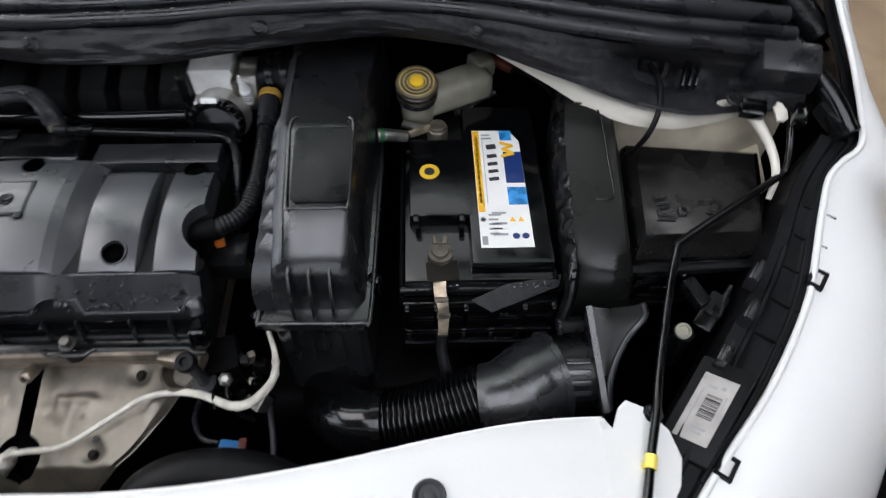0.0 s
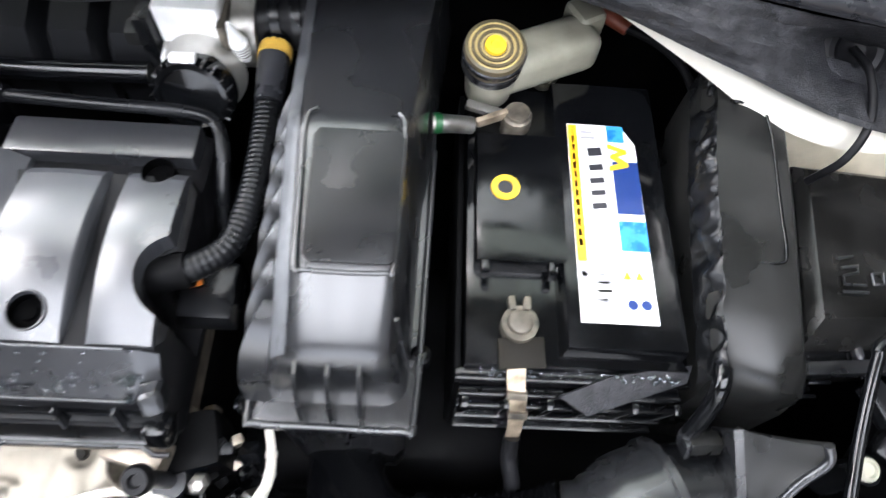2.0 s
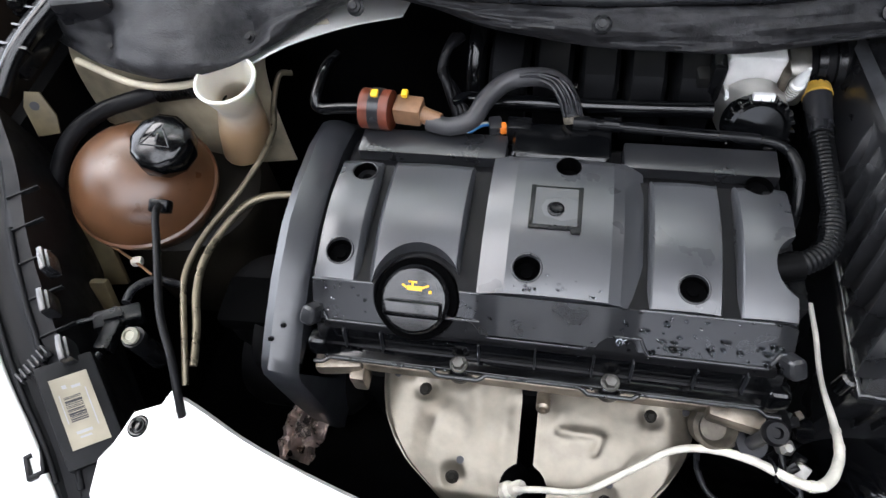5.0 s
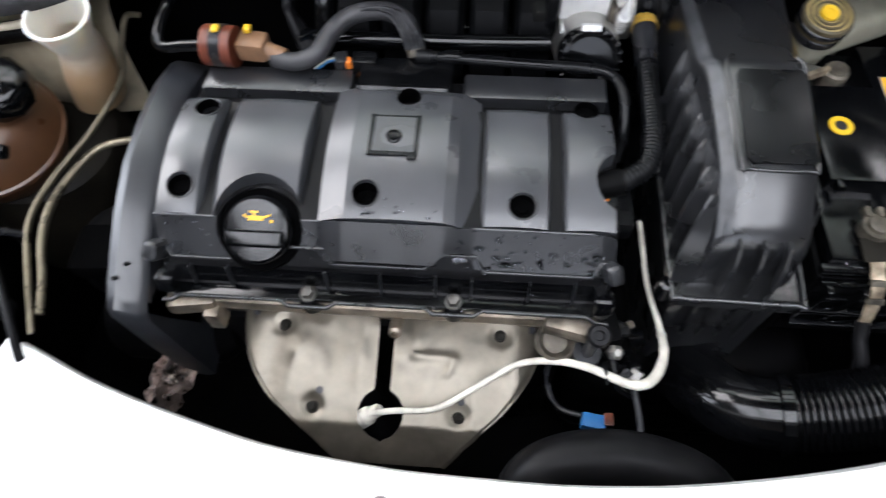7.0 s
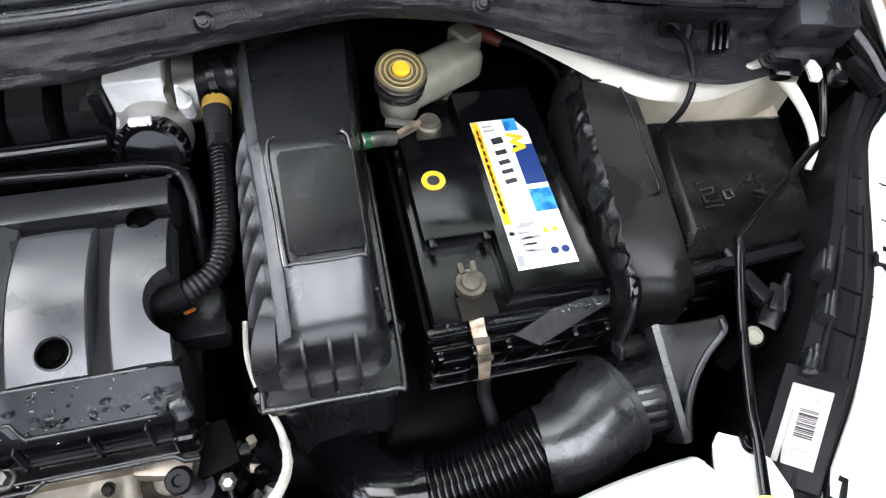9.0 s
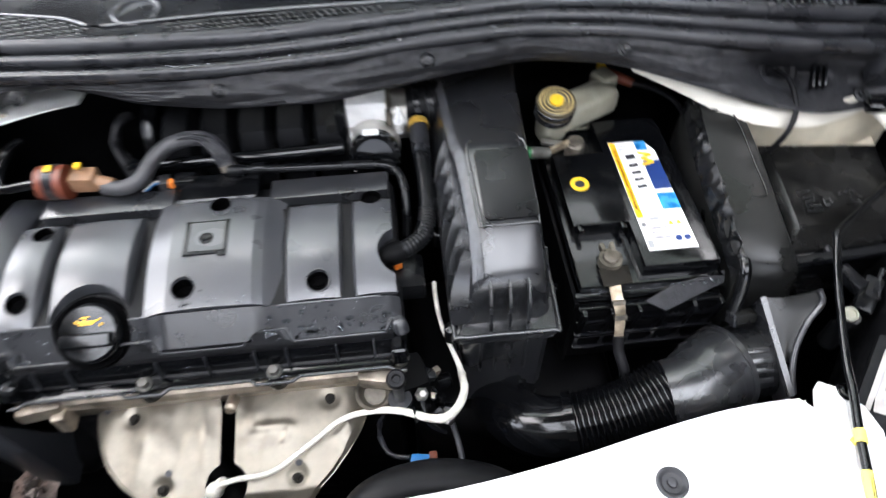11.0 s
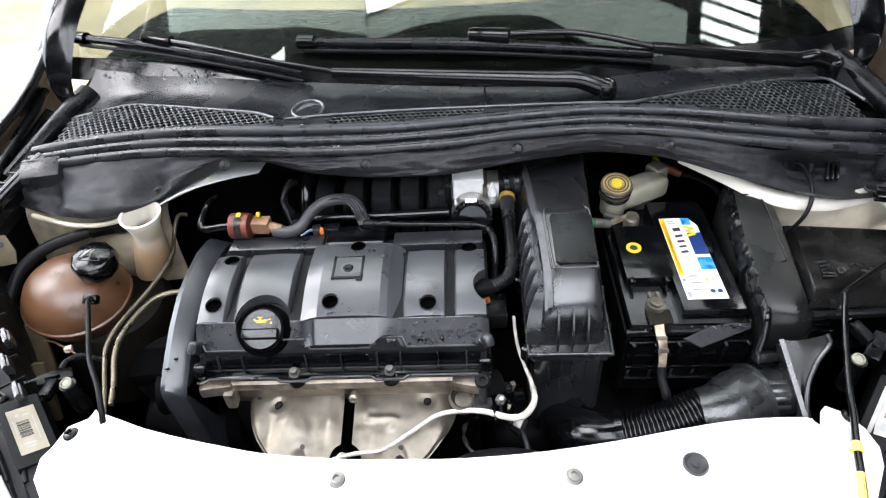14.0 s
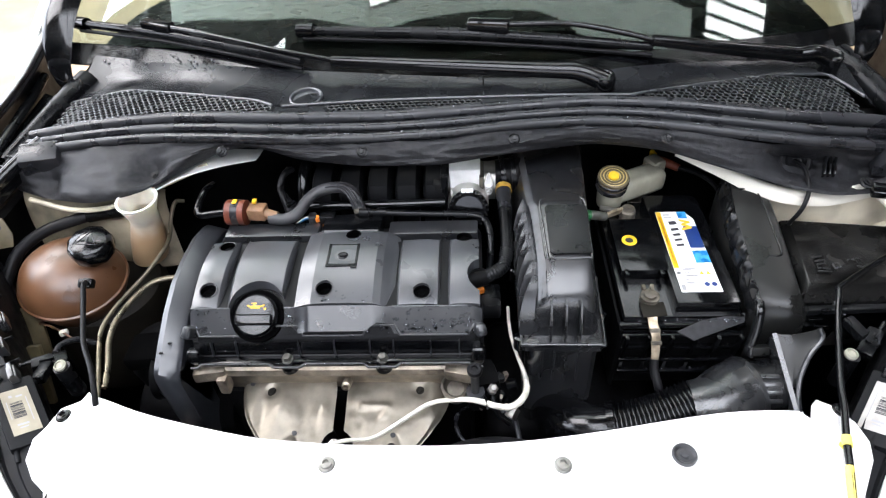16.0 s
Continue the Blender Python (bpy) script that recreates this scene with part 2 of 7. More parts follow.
def solo(name, bm, mats, label, category, group="", kind="", sharp=35):
    return tagged(part(name, bm, mats, None, "", sharp), label, category, group, kind)


def move(bm, geom_verts, m):
    bmesh.ops.transform(bm, matrix=m, verts=geom_verts)


def block(size, m, bevel=0.003, segments=2, bm=None, taper=1.0):
    """A bevelled box of that size round the pose m; taper narrows its top."""
    own = bmesh.new()
    bmesh.ops.create_cube(own, size=1.0)
    for v in own.verts:
        k = taper if v.co.z > 0 else 1.0
        v.co = Vector((v.co.x * size[0] * k, v.co.y * size[1] * k, v.co.z * size[2]))
    if bevel:
        bmesh.ops.bevel(own, geom=own.edges[:], offset=bevel, segments=segments, profile=0.6, affect="EDGES")
    move(own, own.verts, m)
    return join(bm, own)


def join(bm, own):
    if bm is None:
        return own
    me = bpy.data.meshes.new("tmp")
    own.to_mesh(me)
    own.free()
    bm.from_mesh(me)
    bpy.data.meshes.remove(me)
    return bm


def prism(outline, z0, z1, bevel=0.002, m=None, bm=None, segments=2):
    """A plate with that outline (x, y), from z0 up to z1, its edges rounded."""
    own = bmesh.new()
    low = [own.verts.new((x, y, z0)) for x, y in outline]
    high = [own.verts.new((x, y, z1)) for x, y in outline]
    own.faces.new(low[::-1])
    top = own.faces.new(high)
    n = len(outline)
    for i in range(n):
        own.faces.new((low[i], low[(i + 1) % n], high[(i + 1) % n], high[i]))
    if bevel:
        bmesh.ops.bevel(own, geom=list(top.edges), offset=bevel, segments=segments, profile=0.6, affect="EDGES")
    if m:
        move(own, own.verts, m)
    return join(bm, own)


def loft(rings, bm=None, caps=True, closed=True):
    own = bm or bmesh.new()
    rows = [[own.verts.new(p) for p in ring] for ring in rings]
    n = len(rows[0])
    for a, b in zip(rows, rows[1:]):
        for i in range(n if closed else n - 1):
            j = (i + 1) % n
            own.faces.new((a[i], a[j], b[j], b[i]))
    if caps and closed:
        own.faces.new(rows[0][::-1])
        own.faces.new(rows[-1])
    return own


def smooth_path(points, steps=8):
    pts = [Vector(p) for p in points]
    pts = [2 * pts[0] - pts[1]] + pts + [2 * pts[-1] - pts[-2]]
    out = []
    for i in range(1, len(pts) - 2):
        p0, p1, p2, p3 = pts[i - 1 : i + 3]
        for k in range(steps):
            t = k / steps
            out.append(0.5 * (2 * p1 + (p2 - p0) * t + (2 * p0 - 5 * p1 + 4 * p2 - p3) * t * t + (3 * p1 - p0 - 3 * p2 + p3) * t**3))
    out.append(pts[-2])
    return out


def tube(points, radius, sides=12, steps=8, bm=None, ripple=0.0, pitch=0.006, smooth=True, cap=True):
    """A pipe along a smooth path. radius: metres, or a function of the share of the way. ripple: the depth of its corrugation."""
    sides = max(sides, 12)
    path = smooth_path(points, steps) if smooth else [Vector(p) for p in points]
    if ripple:
        length = sum((b - a).length for a, b in zip(path, path[1:]))
        count = max(2, int(length / pitch) * 4)
        cum = [0.0]
        for a, b in zip(path, path[1:]):
            cum.append(cum[-1] + (b - a).length)
        dense = []
        for i in range(count + 1):
            s = length * i / count
            k = max(j for j in range(len(cum)) if cum[j] <= s + 1e-9)
            k = min(k, len(path) - 2)
            dense.append(path[k].lerp(path[k + 1], (s - cum[k]) / max(1e-9, cum[k + 1] - cum[k])))
        path = dense
    rings, side = [], None
    for i, p in enumerate(path):
        way = (path[min(i + 1, len(path) - 1)] - path[max(i - 1, 0)]).normalized()
        if side is None:
            side = way.orthogonal().normalized()
        side = (side - way * side.dot(way)).normalized()
        up = way.cross(side)
        share = i / (len(path) - 1)
        r = radius(share) if callable(radius) else radius
        if ripple:
            r -= ripple * (0, 0.8, 1, 0.8)[i % 4]
        rings.append([p + (side * math.cos(a) + up * math.sin(a)) * r for a in (2 * math.pi * k / sides for k in range(sides))])
    return loft(rings, bm, caps=cap)


def turned(profile, m, sides=24, bm=None):
    """A body of revolution: profile of (radius, z) from the bottom up, about the z axis of m."""
    own = bmesh.new()
    rings = [[Vector((max(r, 1e-5) * math.cos(a), max(r, 1e-5) * math.sin(a), z)) for a in (2 * math.pi * k / sides for k in range(sides))] for r, z in profile]
    loft(rings, own)
    move(own, own.verts, m)
    return join(bm, own)


def sheet(fn, nu, nv, thick=0.002, bm=None):
    """A curved sheet: fn(u, v) for u and v from 0 to 1."""
    own = bmesh.new()
    rows = [[own.verts.new(fn(i / nu, j / nv)) for i in range(nu + 1)] for j in range(nv + 1)]
    for a, b in zip(rows, rows[1:]):
        for i in range(nu):
            own.faces.new((a[i], a[i + 1], b[i + 1], b[i]))
    bmesh.ops.recalc_face_normals(own, faces=own.faces)
    if thick:
        bmesh.ops.solidify(own, geom=own.faces[:], thickness=thick)
    return join(bm, own)


def along(table):
    """A smooth function through (x, value) pairs."""
    xs, ys = zip(*table)

    def at(x):
        return float(np.interp(x, xs, ys))

    def soft(x):
        return sum(at(x + d) * w for d, w in ((-0.04, 0.1), (-0.02, 0.2), (0, 0.4), (0.02, 0.2), (0.04, 0.1)))

    return soft


def carve(ob, cutters, sharp=35):
    """Cuts the bodies out of ob's mesh for good."""
    for bm in cutters:
        tool = new("tool", mesh_of(bm, "tool", PLASTIC))
        mod = ob.modifiers.new("cut", "BOOLEAN")
        mod.operation, mod.object, mod.solver = "DIFFERENCE", tool, "EXACT"
        me = bpy.data.meshes.new_from_object(ob.evaluated_get(bpy.context.evaluated_depsgraph_get()))
        ob.modifiers.clear()
        ob.data = me
        bpy.data.objects.remove(tool)
    limit = radians(sharp)
    bm = bmesh.new()
    bm.from_mesh(ob.data)
    for e in bm.edges:
        e.smooth = len(e.link_faces) == 2 and e.calc_face_angle(0) < limit
    bm.to_mesh(ob.data)
    bm.free()
    return ob


def bolt(name, at, parent, r=0.007, h=0.006, mat=None, tilt=(0, 0, 0), label="", washer=1.5):
    """A hexagon bolt head on a washer."""
    m = pose(*at, *tilt)
    bm = turned([(r * washer, 0), (r * washer, h * 0.3), (r * washer * 0.9, h * 0.4)], m, 20)
    hexa = [(r, h * 0.4), (r, h * 1.15), (r * 0.85, h * 1.35)]
    turned(hexa, m, 6, bm)
    return part(name, bm, mat or STEEL, parent, label)


def text_mesh(body, size, m, mat, name, parent, extrude=0.0003, label="", spread=1.0):
    """Raised lettering in the built-in font, as a mesh lying in the plane of m."""
    cu = bpy.data.curves.new("letters", "FONT")
    cu.body, cu.size, cu.extrude, cu.align_x, cu.align_y, cu.space_character = body, size, extrude, "CENTER", "CENTER", spread
    tmp = new("tmp", cu)
    me = bpy.data.meshes.new_from_object(tmp.evaluated_get(bpy.context.evaluated_depsgraph_get()))
    bpy.data.objects.remove(tmp)
    me.transform(m)
    me.materials.clear()
    me.materials.append(mat)
    ob = new(name, me)
    if parent:
        ob.parent = parent
        ob.matrix_parent_inverse = stand(parent).inverted()
    return tagged(ob, label)

# ---- the garage ----


def garage():
    solo("floor", block((11, 12, 0.2), pose(0, 0, -0.1), 0), CONCRETE, "stained brown concrete garage floor", "floor", kind="structure")
    solo("wall_north", block((11, 0.2, 4.4), pose(0, 6.1, 2.2), 0), PLASTER, "plain grey plastered garage wall", "wall", kind="structure")
    solo("wall_east", block((0.2, 12.4, 4.4), pose(5.6, 0, 2.2), 0), PLASTER, "plain grey plastered garage wall", "wall", kind="structure")
    bm = block((0.2, 4.5, 4.4), pose(-5.6, -3.95, 2.2), 0)
    block((0.2, 0.4, 4.4), pose(-5.6, 6.0, 2.2), 0, bm=bm)
    block((0.2, 7.5, 0.5), pose(-5.6, 2.05, 4.15), 0, bm=bm)
    solo("wall_west", bm, PLASTER, "grey plastered garage wall with a wide open side", "wall", kind="structure")
    solo("ground", block((60, 60, 0.1), pose(0, 0, -0.2), 0), CONCRETE, "brown concrete yard round the garage", "ground", kind="structure")
    # the wall behind the camera has the wide door
    bm = block((3.1, 0.2, 4.4), pose(-3.95, -6.1, 2.2), 0)
    block((3.1, 0.2, 4.4), pose(3.95, -6.1, 2.2), 0, bm=bm)
    block((4.8, 0.2, 1.2), pose(0, -6.1, 3.8), 0, bm=bm)
    solo("wall_south", bm, PLASTER, "plain grey plastered wall with a wide door opening", "wall", kind="structure")
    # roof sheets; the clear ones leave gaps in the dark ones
    # several glowing sheets are added, placed for highlights on cover and airbox
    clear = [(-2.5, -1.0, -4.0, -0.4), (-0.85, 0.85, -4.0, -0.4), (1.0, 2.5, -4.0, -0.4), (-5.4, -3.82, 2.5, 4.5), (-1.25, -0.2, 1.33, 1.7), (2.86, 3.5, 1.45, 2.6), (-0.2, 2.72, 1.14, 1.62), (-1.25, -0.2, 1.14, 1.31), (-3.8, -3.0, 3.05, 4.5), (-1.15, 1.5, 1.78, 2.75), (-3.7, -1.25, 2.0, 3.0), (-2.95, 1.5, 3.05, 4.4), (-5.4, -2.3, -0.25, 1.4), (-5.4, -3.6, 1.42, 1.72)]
    bm = None
    xs = sorted({-5.5, 5.5, *(c[0] for c in clear), *(c[1] for c in clear)})
    ys = sorted({-6.1, 6.1, *(c[2] for c in clear), *(c[3] for c in clear)})
    for a, b in zip(xs, xs[1:]):
        for c, d in zip(ys, ys[1:]):
            if not any(k[0] <= a and b <= k[1] and k[2] <= c and d <= k[3] for k in clear):
                bm = block((b - a, d - c, 0.04), pose((a + b) / 2, (c + d) / 2, 4.42), 0, bm=bm)
    for k in range(30):
        y = -6 + 0.42 * k
        if not 0.9 < y < 5.7:
            block((11, 0.03, 0.05), pose(0, y, 4.37), 0, bm=bm)
    for k in range(9):
        block((0.66, 0.03, 0.012), pose(3.18, 1.5 + 0.13 * k, 4.40), 0, bm=bm)
    solo("ceiling", bm, ROOFING, "dark ribbed sheet roof of the garage", "ceiling", kind="structure")
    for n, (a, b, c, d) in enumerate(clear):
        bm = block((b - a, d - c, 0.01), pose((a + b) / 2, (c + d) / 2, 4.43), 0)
        solo("skylight_%d" % (n + 1), bm, (MILKY, MILKY, MILKY, CLEAR, CLEAR, CLEAR, GREEN, GREEN, CLEAR, SHEEN, SHEEN, GREEN, CLEAR, CLEAR)[n], "translucent roof sheet out of view, some added for sheen on plastic", "skylight", kind="structure")
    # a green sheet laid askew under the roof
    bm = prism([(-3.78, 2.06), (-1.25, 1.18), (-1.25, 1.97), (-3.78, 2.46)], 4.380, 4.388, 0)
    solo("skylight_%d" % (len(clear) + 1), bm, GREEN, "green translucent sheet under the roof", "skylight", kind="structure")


garage()

# ---- car body round the bay ----


def pz(x):
    return 0.846 - 0.16 * x * x


PANEL_BACK = along([(-0.56, -0.066), (-0.50, -0.075), (-0.43, -0.108), (-0.35, -0.134), (-0.24, -0.163), (-0.13, -0.176), (0.0, -0.179), (0.08, -0.174), (0.145, -0.165), (0.215, -0.152), (0.29, -0.134), (0.37, -0.117), (0.44, -0.109), (0.5, -0.108)])


def front_panel():
    car = thing("front_panel", "glossy white painted front cross panel over the radiator", "body panel", (0, -0.25, 0.84))
    left = [(-0.509, -0.072), (-0.514, -0.086), (-0.541, -0.096), (-0.550, -0.126), (-0.560, -0.142), (-0.553, -0.173), (-0.526, -0.203), (-0.49, -0.228)]
    right = [(0.462, -0.112), (0.457, -0.123), (0.468, -0.122), (0.478, -0.1), (0.487, -0.092), (0.507, -0.1), (0.526, -0.122), (0.532, -0.149), (0.524, -0.175), (0.487, -0.228)]

    def fn(u, v):
        # rows run from the rear edge forward; the ends follow the cut-outs beside the headlights
        k = min(1.0, v / 0.75)
        tuck = 0.05 * max(0.0, k - 0.45) / 0.55
        xl, xr = -0.503 + tuck * 1.5, 0.462 + 0.03 * min(1, k * 4) * (1 if k < 0.45 else 1 - (k - 0.45) / 0.55) - tuck * 0.6
        x = xl + u * (xr - xl)
        y0 = PANEL_BACK(x)
        y = y0 + (-0.36 - y0) * k
        z = pz(x) - 0.012 * max(0, k - 0.6) ** 2 / 0.16
        if v > 0.75:
            q = (v - 0.75) / 0.25
            y -= 0.05 * math.sin(q * math.pi / 2)
            z -= 0.16 * (1 - math.cos(q * math.pi / 2))
        if v == 0:
            z -= 0.006
        return Vector((x, y, z))

    bm = sheet(fn, 60, 24, 0.003)
    for side, end in ((left, -0.503), (right, 0.462)):
        out = 0.03 if end > 0 else -0.03
        ring = side + [(end - out * 0.3, -0.232), (end - out * 0.2, PANEL_BACK(end) - 0.006)]
        own = prism(ring if end > 0 else ring, -0.004, 0.0, 0)
        for v in own.verts:
            v.co.z += pz(v.co.x) + 0.0004
        join(bm, own)
    part("panel", bm, WHITE, car)
    # turned-down rear flange
    bm = sheet(lambda u, v: Vector((-0.5 + u * 0.96, PANEL_BACK(-0.5 + u * 0.96) + 0.001 + 0.004 * math.sin(v * 3), pz(-0.5 + u * 0.96) - 0.005 - v * 0.03)), 60, 3, 0.002)
    part("flange", bm, WHITE, car)
    for x, y in ((-0.138, -0.204), (0.143, -0.204), (-0.530, -0.109), (0.513, -0.105)):
        z = pz(x)
        bm = turned([(0.0105, 0), (0.0105, 0.0015), (0.009, 0.003), (0.0075, 0.003), (0.007, 0.006), (0.004, 0.0065), (0.0035, 0.003), (0.0, 0.003)], pose(x, y, z), 24)
        part("screw", bm, STEEL if abs(x) < 0.3 else GLOSSY, car, "push-in clip with a grey washer")
    z = pz(0.297)
    bm = turned([(0.0145, 0.0), (0.0150, 0.003), (0.0140, 0.0055), (0.0125, 0.0055), (0.0095, 0.0018), (0.0048, 0.0016), (0.0045, 0.0045), (0.0035, 0.005), (0.0, 0.005)], pose(0.289, -0.186, z + 0.001), 32)
    part("rubber_stop", bm, HOSE, car, "round black rubber stop in a hole")


front_panel()

LEDGE_OUT = [(0.83, 0.20), (0.785, 0.16), (0.752, 0.091), (0.722, 0.017), (0.686, -0.041), (0.647, -0.092), (0.604, -0.138), (0.56, -0.188), (0.51, -0.25)]
LEDGE_IN = [(0.79, 0.21), (0.735, 0.138), (0.69, 0.059), (0.645, -0.003), (0.605, -0.055), (0.57, -0.105), (0.54, -0.145), (0.515, -0.19), (0.47, -0.25)]


def lz(y):
    return 0.825 + 0.25 * y


def wing(side):
    """One front wing with its headlight; side: 1 or -1."""
    fender = thing("fender", "glossy white painted front fender", "car fender", (0.85 * side, 0.1, 0.6), "fenders")
    wide = -0.016 if side > 0 else 0.030
    more = 0.0 if side > 0 else 0.014
    reach = [(x + wide * max(0.0, min(1.0, (y + 0.3) / 0.1)) + more * max(0.0, min(1.0, (y + 0.12) / 0.15)), y) for x, y in LEDGE_OUT]
    inner = [(x + wide * max(0.0, min(1.0, (y + 0.3) / 0.1)), y) for x, y in LEDGE_IN]
    out = smooth_path([(x, y, lz(y)) for x, y in [(0.86, 0.75), (0.852, 0.55), (0.842 + wide + more, 0.36)] + reach], 6)

    def skin(u, v):
        p = out[min(len(out) - 1, int(u * (len(out) - 1) + 0.5))]
        hz = p.z + 0.02 * max(0.0, min(1.0, (p.y - 0.16) / 0.14))
        n = Vector((1, -0.5 if p.y < 0.1 else -0.1, 0)).normalized()
        grow = float(np.interp(p.y, (0.08, 0.28), (0.22, 0.065))) * math.sin(v * math.pi / 2)
        drop = 0.01 + 0.45 * (1 - math.cos(v * math.pi / 2)) ** 1.25
        q = p + n * grow
        return Vector((q.x * side, q.y, hz - drop + 0.012))

    part("panel", sheet(skin, len(out) - 1, 14, 0.002), WHITE, fender)
    part("liner", sheet(lambda u, v: skin(0.62 * u, 0.85 * v) + Vector((-0.012 * side, 0, -0.008)), 30, 8, 0.003), RUBBER, fender, "black liner inside the fender edge")
    lip = [skin(k / 24, 0) + Vector((0, 0, 0.001)) for k in range(25)]
    part("folded_edge", tube(lip, 0.004, 8, 3), WHITE, fender)

    lamp = thing("headlight", "black plastic headlight housing with clips and barcode label", "headlight", (0.65 * side, 0, 0.75), "headlights")
    a, b = smooth_path([(x, y, 0) for x, y in inner], 5), smooth_path([(x, y, 0) for x, y in reach], 5)

    def ledge(u, v):
        i = min(len(a) - 1, int(u * (len(a) - 1) + 0.5))
        p = a[i].lerp(b[i], v)
        dip = -0.004 if 0.3 < v < 0.75 else 0.0
        return Vector((p.x * side, p.y, lz(p.y) + dip + (0.006 if v > 0.9 else 0)))

    part("rim", sheet(ledge, len(a) - 1, 10, 0.003), GRAINED, lamp)

    def wall(u, v):
        i = min(len(a) - 1, int(u * (len(a) - 1) + 0.5))
        p = a[i]
        return Vector(((p.x - 0.012 * math.sin(v * 3)) * side, p.y, lz(p.y) - v * 0.16))

    part("inner_wall", sheet(wall, len(a) - 1, 6, 0.003), RUBBER, lamp)
    # sloping top face that carries the barcode label
    c = Vector((0.567 if side > 0 else 0.594, -0.102, 0.806))
    ax = Vector((0.028, -0.020, 0.008)).normalized()
    ay = Vector((0.04, 0.051, 0.017)).normalized()
    az = ax.cross(ay).normalized()
    if az.z < 0:
        az = -az
    m = Matrix((ax, ay, az)).transposed().to_4x4()
    m.translation = c
    if side < 0:
        m = Matrix.Diagonal((-1, 1, 1, 1)) @ m
    part("top_face", block((0.054, 0.110, 0.05), m @ pose(0, 0, -0.0268), 0.004), GRAINED, lamp)
    label = part("label", block((0.034, 0.074, 0.0006), m @ pose(0, 0, -0.0012), 0.0002, 1), WORN if side > 0 else AGED, lamp, "paper label with a barcode")
    random.seed(7)
    y = -0.010
    while y < 0.016:
        w = random.choice((0.0007, 0.0012, 0.0018))
        part("bar", block((0.015, w, 0.0003), m @ pose(0.002, y, -0.0006), 0), INK, label)
        y += w + random.choice((0.0008, 0.0012))
    for dx, dy, sx, sy in ((-0.011, 0, 0.0012, 0.04), (0.0125, 0.004, 0.001, 0.03), (-0.004, 0.024, 0.008, 0.003), (0.006, 0.026, 0.004, 0.004), (0.002, -0.022, 0.014, 0.003), (0.002, -0.027, 0.010, 0.002)):
        part("print_line", block((sx, sy, 0.0003), m @ pose(dx, dy, -0.0006), 0), GREYINK, label)
    if side < 0:
        comb = part("comb", block((0.008, 0.036, 0.004), pose(-0.655, -0.068, 0.813, 0, 0, -30), 0.001), GRAINED, lamp, "grey toothed clip beside the label")
        for k in range(7):
            part("tooth", block((0.014, 0.0024, 0.007), pose(-0.6635 + 0.0027 * k, -0.0835 + 0.0049 * k, 0.814 + 0.001 * k, 0, 0, -30), 0.0006, 1), HOSE, comb)
    # clips standing up along the inner edge
    for k, (x, y) in enumerate(((0.646, 0.032), (0.631, -0.009), (0.594, -0.052))):
        x += 0.0 if side > 0 else 0.03
        bm = block((0.012, 0.026, 0.022), pose(x * side, y, lz(y) + 0.006, 0, 0, -38 * side), 0.003)
        block((0.006, 0.03, 0.006), pose(x * side, y, lz(y) + 0.018, 0, 0, -38 * side), 0.002, bm=bm)
        part("clip", bm, AIRBOX, lamp)
    # eyelets along the outer edge
    for y in (0.030, -0.155):
        x = float(np.interp(-y, [-q for _, q in reach], [p for p, _ in reach])) + 0.004
        eye = pose(x * side, y, lz(y) + 0.004, 0, 0, -38 * side)
        bm = None
        for dx, dy, sx, sy in ((0.008, 0, 0.004, 0.026), (-0.006, 0, 0.004, 0.026), (0.001, 0.011, 0.018, 0.004), (0.001, -0.011, 0.018, 0.004)):
            bm = block((sx, sy, 0.006), eye @ pose(dx * side, dy, 0), 0.0012, bm=bm)
        part("eyelet", bm, RUBBER, lamp, "black fixing eyelet")
    # raised inner channel and a stepped bead along the housing top
    i0, i1 = int(len(a) * 0.25), int(len(a) * 0.85)
    for share, r in ((0.28, 0.0032), (0.80, 0.0026)):
        line = [a[i].lerp(b[i], share) for i in range(i0, i1)]
        part("bead", tube([(p.x * side, p.y, lz(p.y) + 0.001) for p in line], r, 8, 1), GRAINED, lamp)
    # ribs of the housing
    for k in range(5):
        y = -0.03 + k * 0.035
        x = float(np.interp(-y, [-q for _, q in LEDGE_IN], [p for p, _ in LEDGE_IN]))
        part("rib", block((0.036, 0.002, 0.006), pose((x + 0.024) * side, y, lz(y) - 0.002, 0, 0, -35 * side), 0.0008), GRAINED, lamp)
    bm = turned([(0.009, 0), (0.009, 0.004), (0.006, 0.006), (0.005, 0.004), (0, 0.004)], pose((0.570 if side > 0 else 0.580) * side, -0.010 if side > 0 else -0.02, 0.797, 15, 0, 0), 18)
    part("aiming_screw", bm, CREAM, lamp, "cream aiming screw head")
    part("aiming_post", turned([(0.012, -0.06), (0.012, 0.0)], pose((0.572 if side > 0 else 0.580) * side, -0.010 if side > 0 else -0.02, 0.795), 14), PLASTIC, lamp)
    return lamp


for side in (1, -1):
    wing(side)

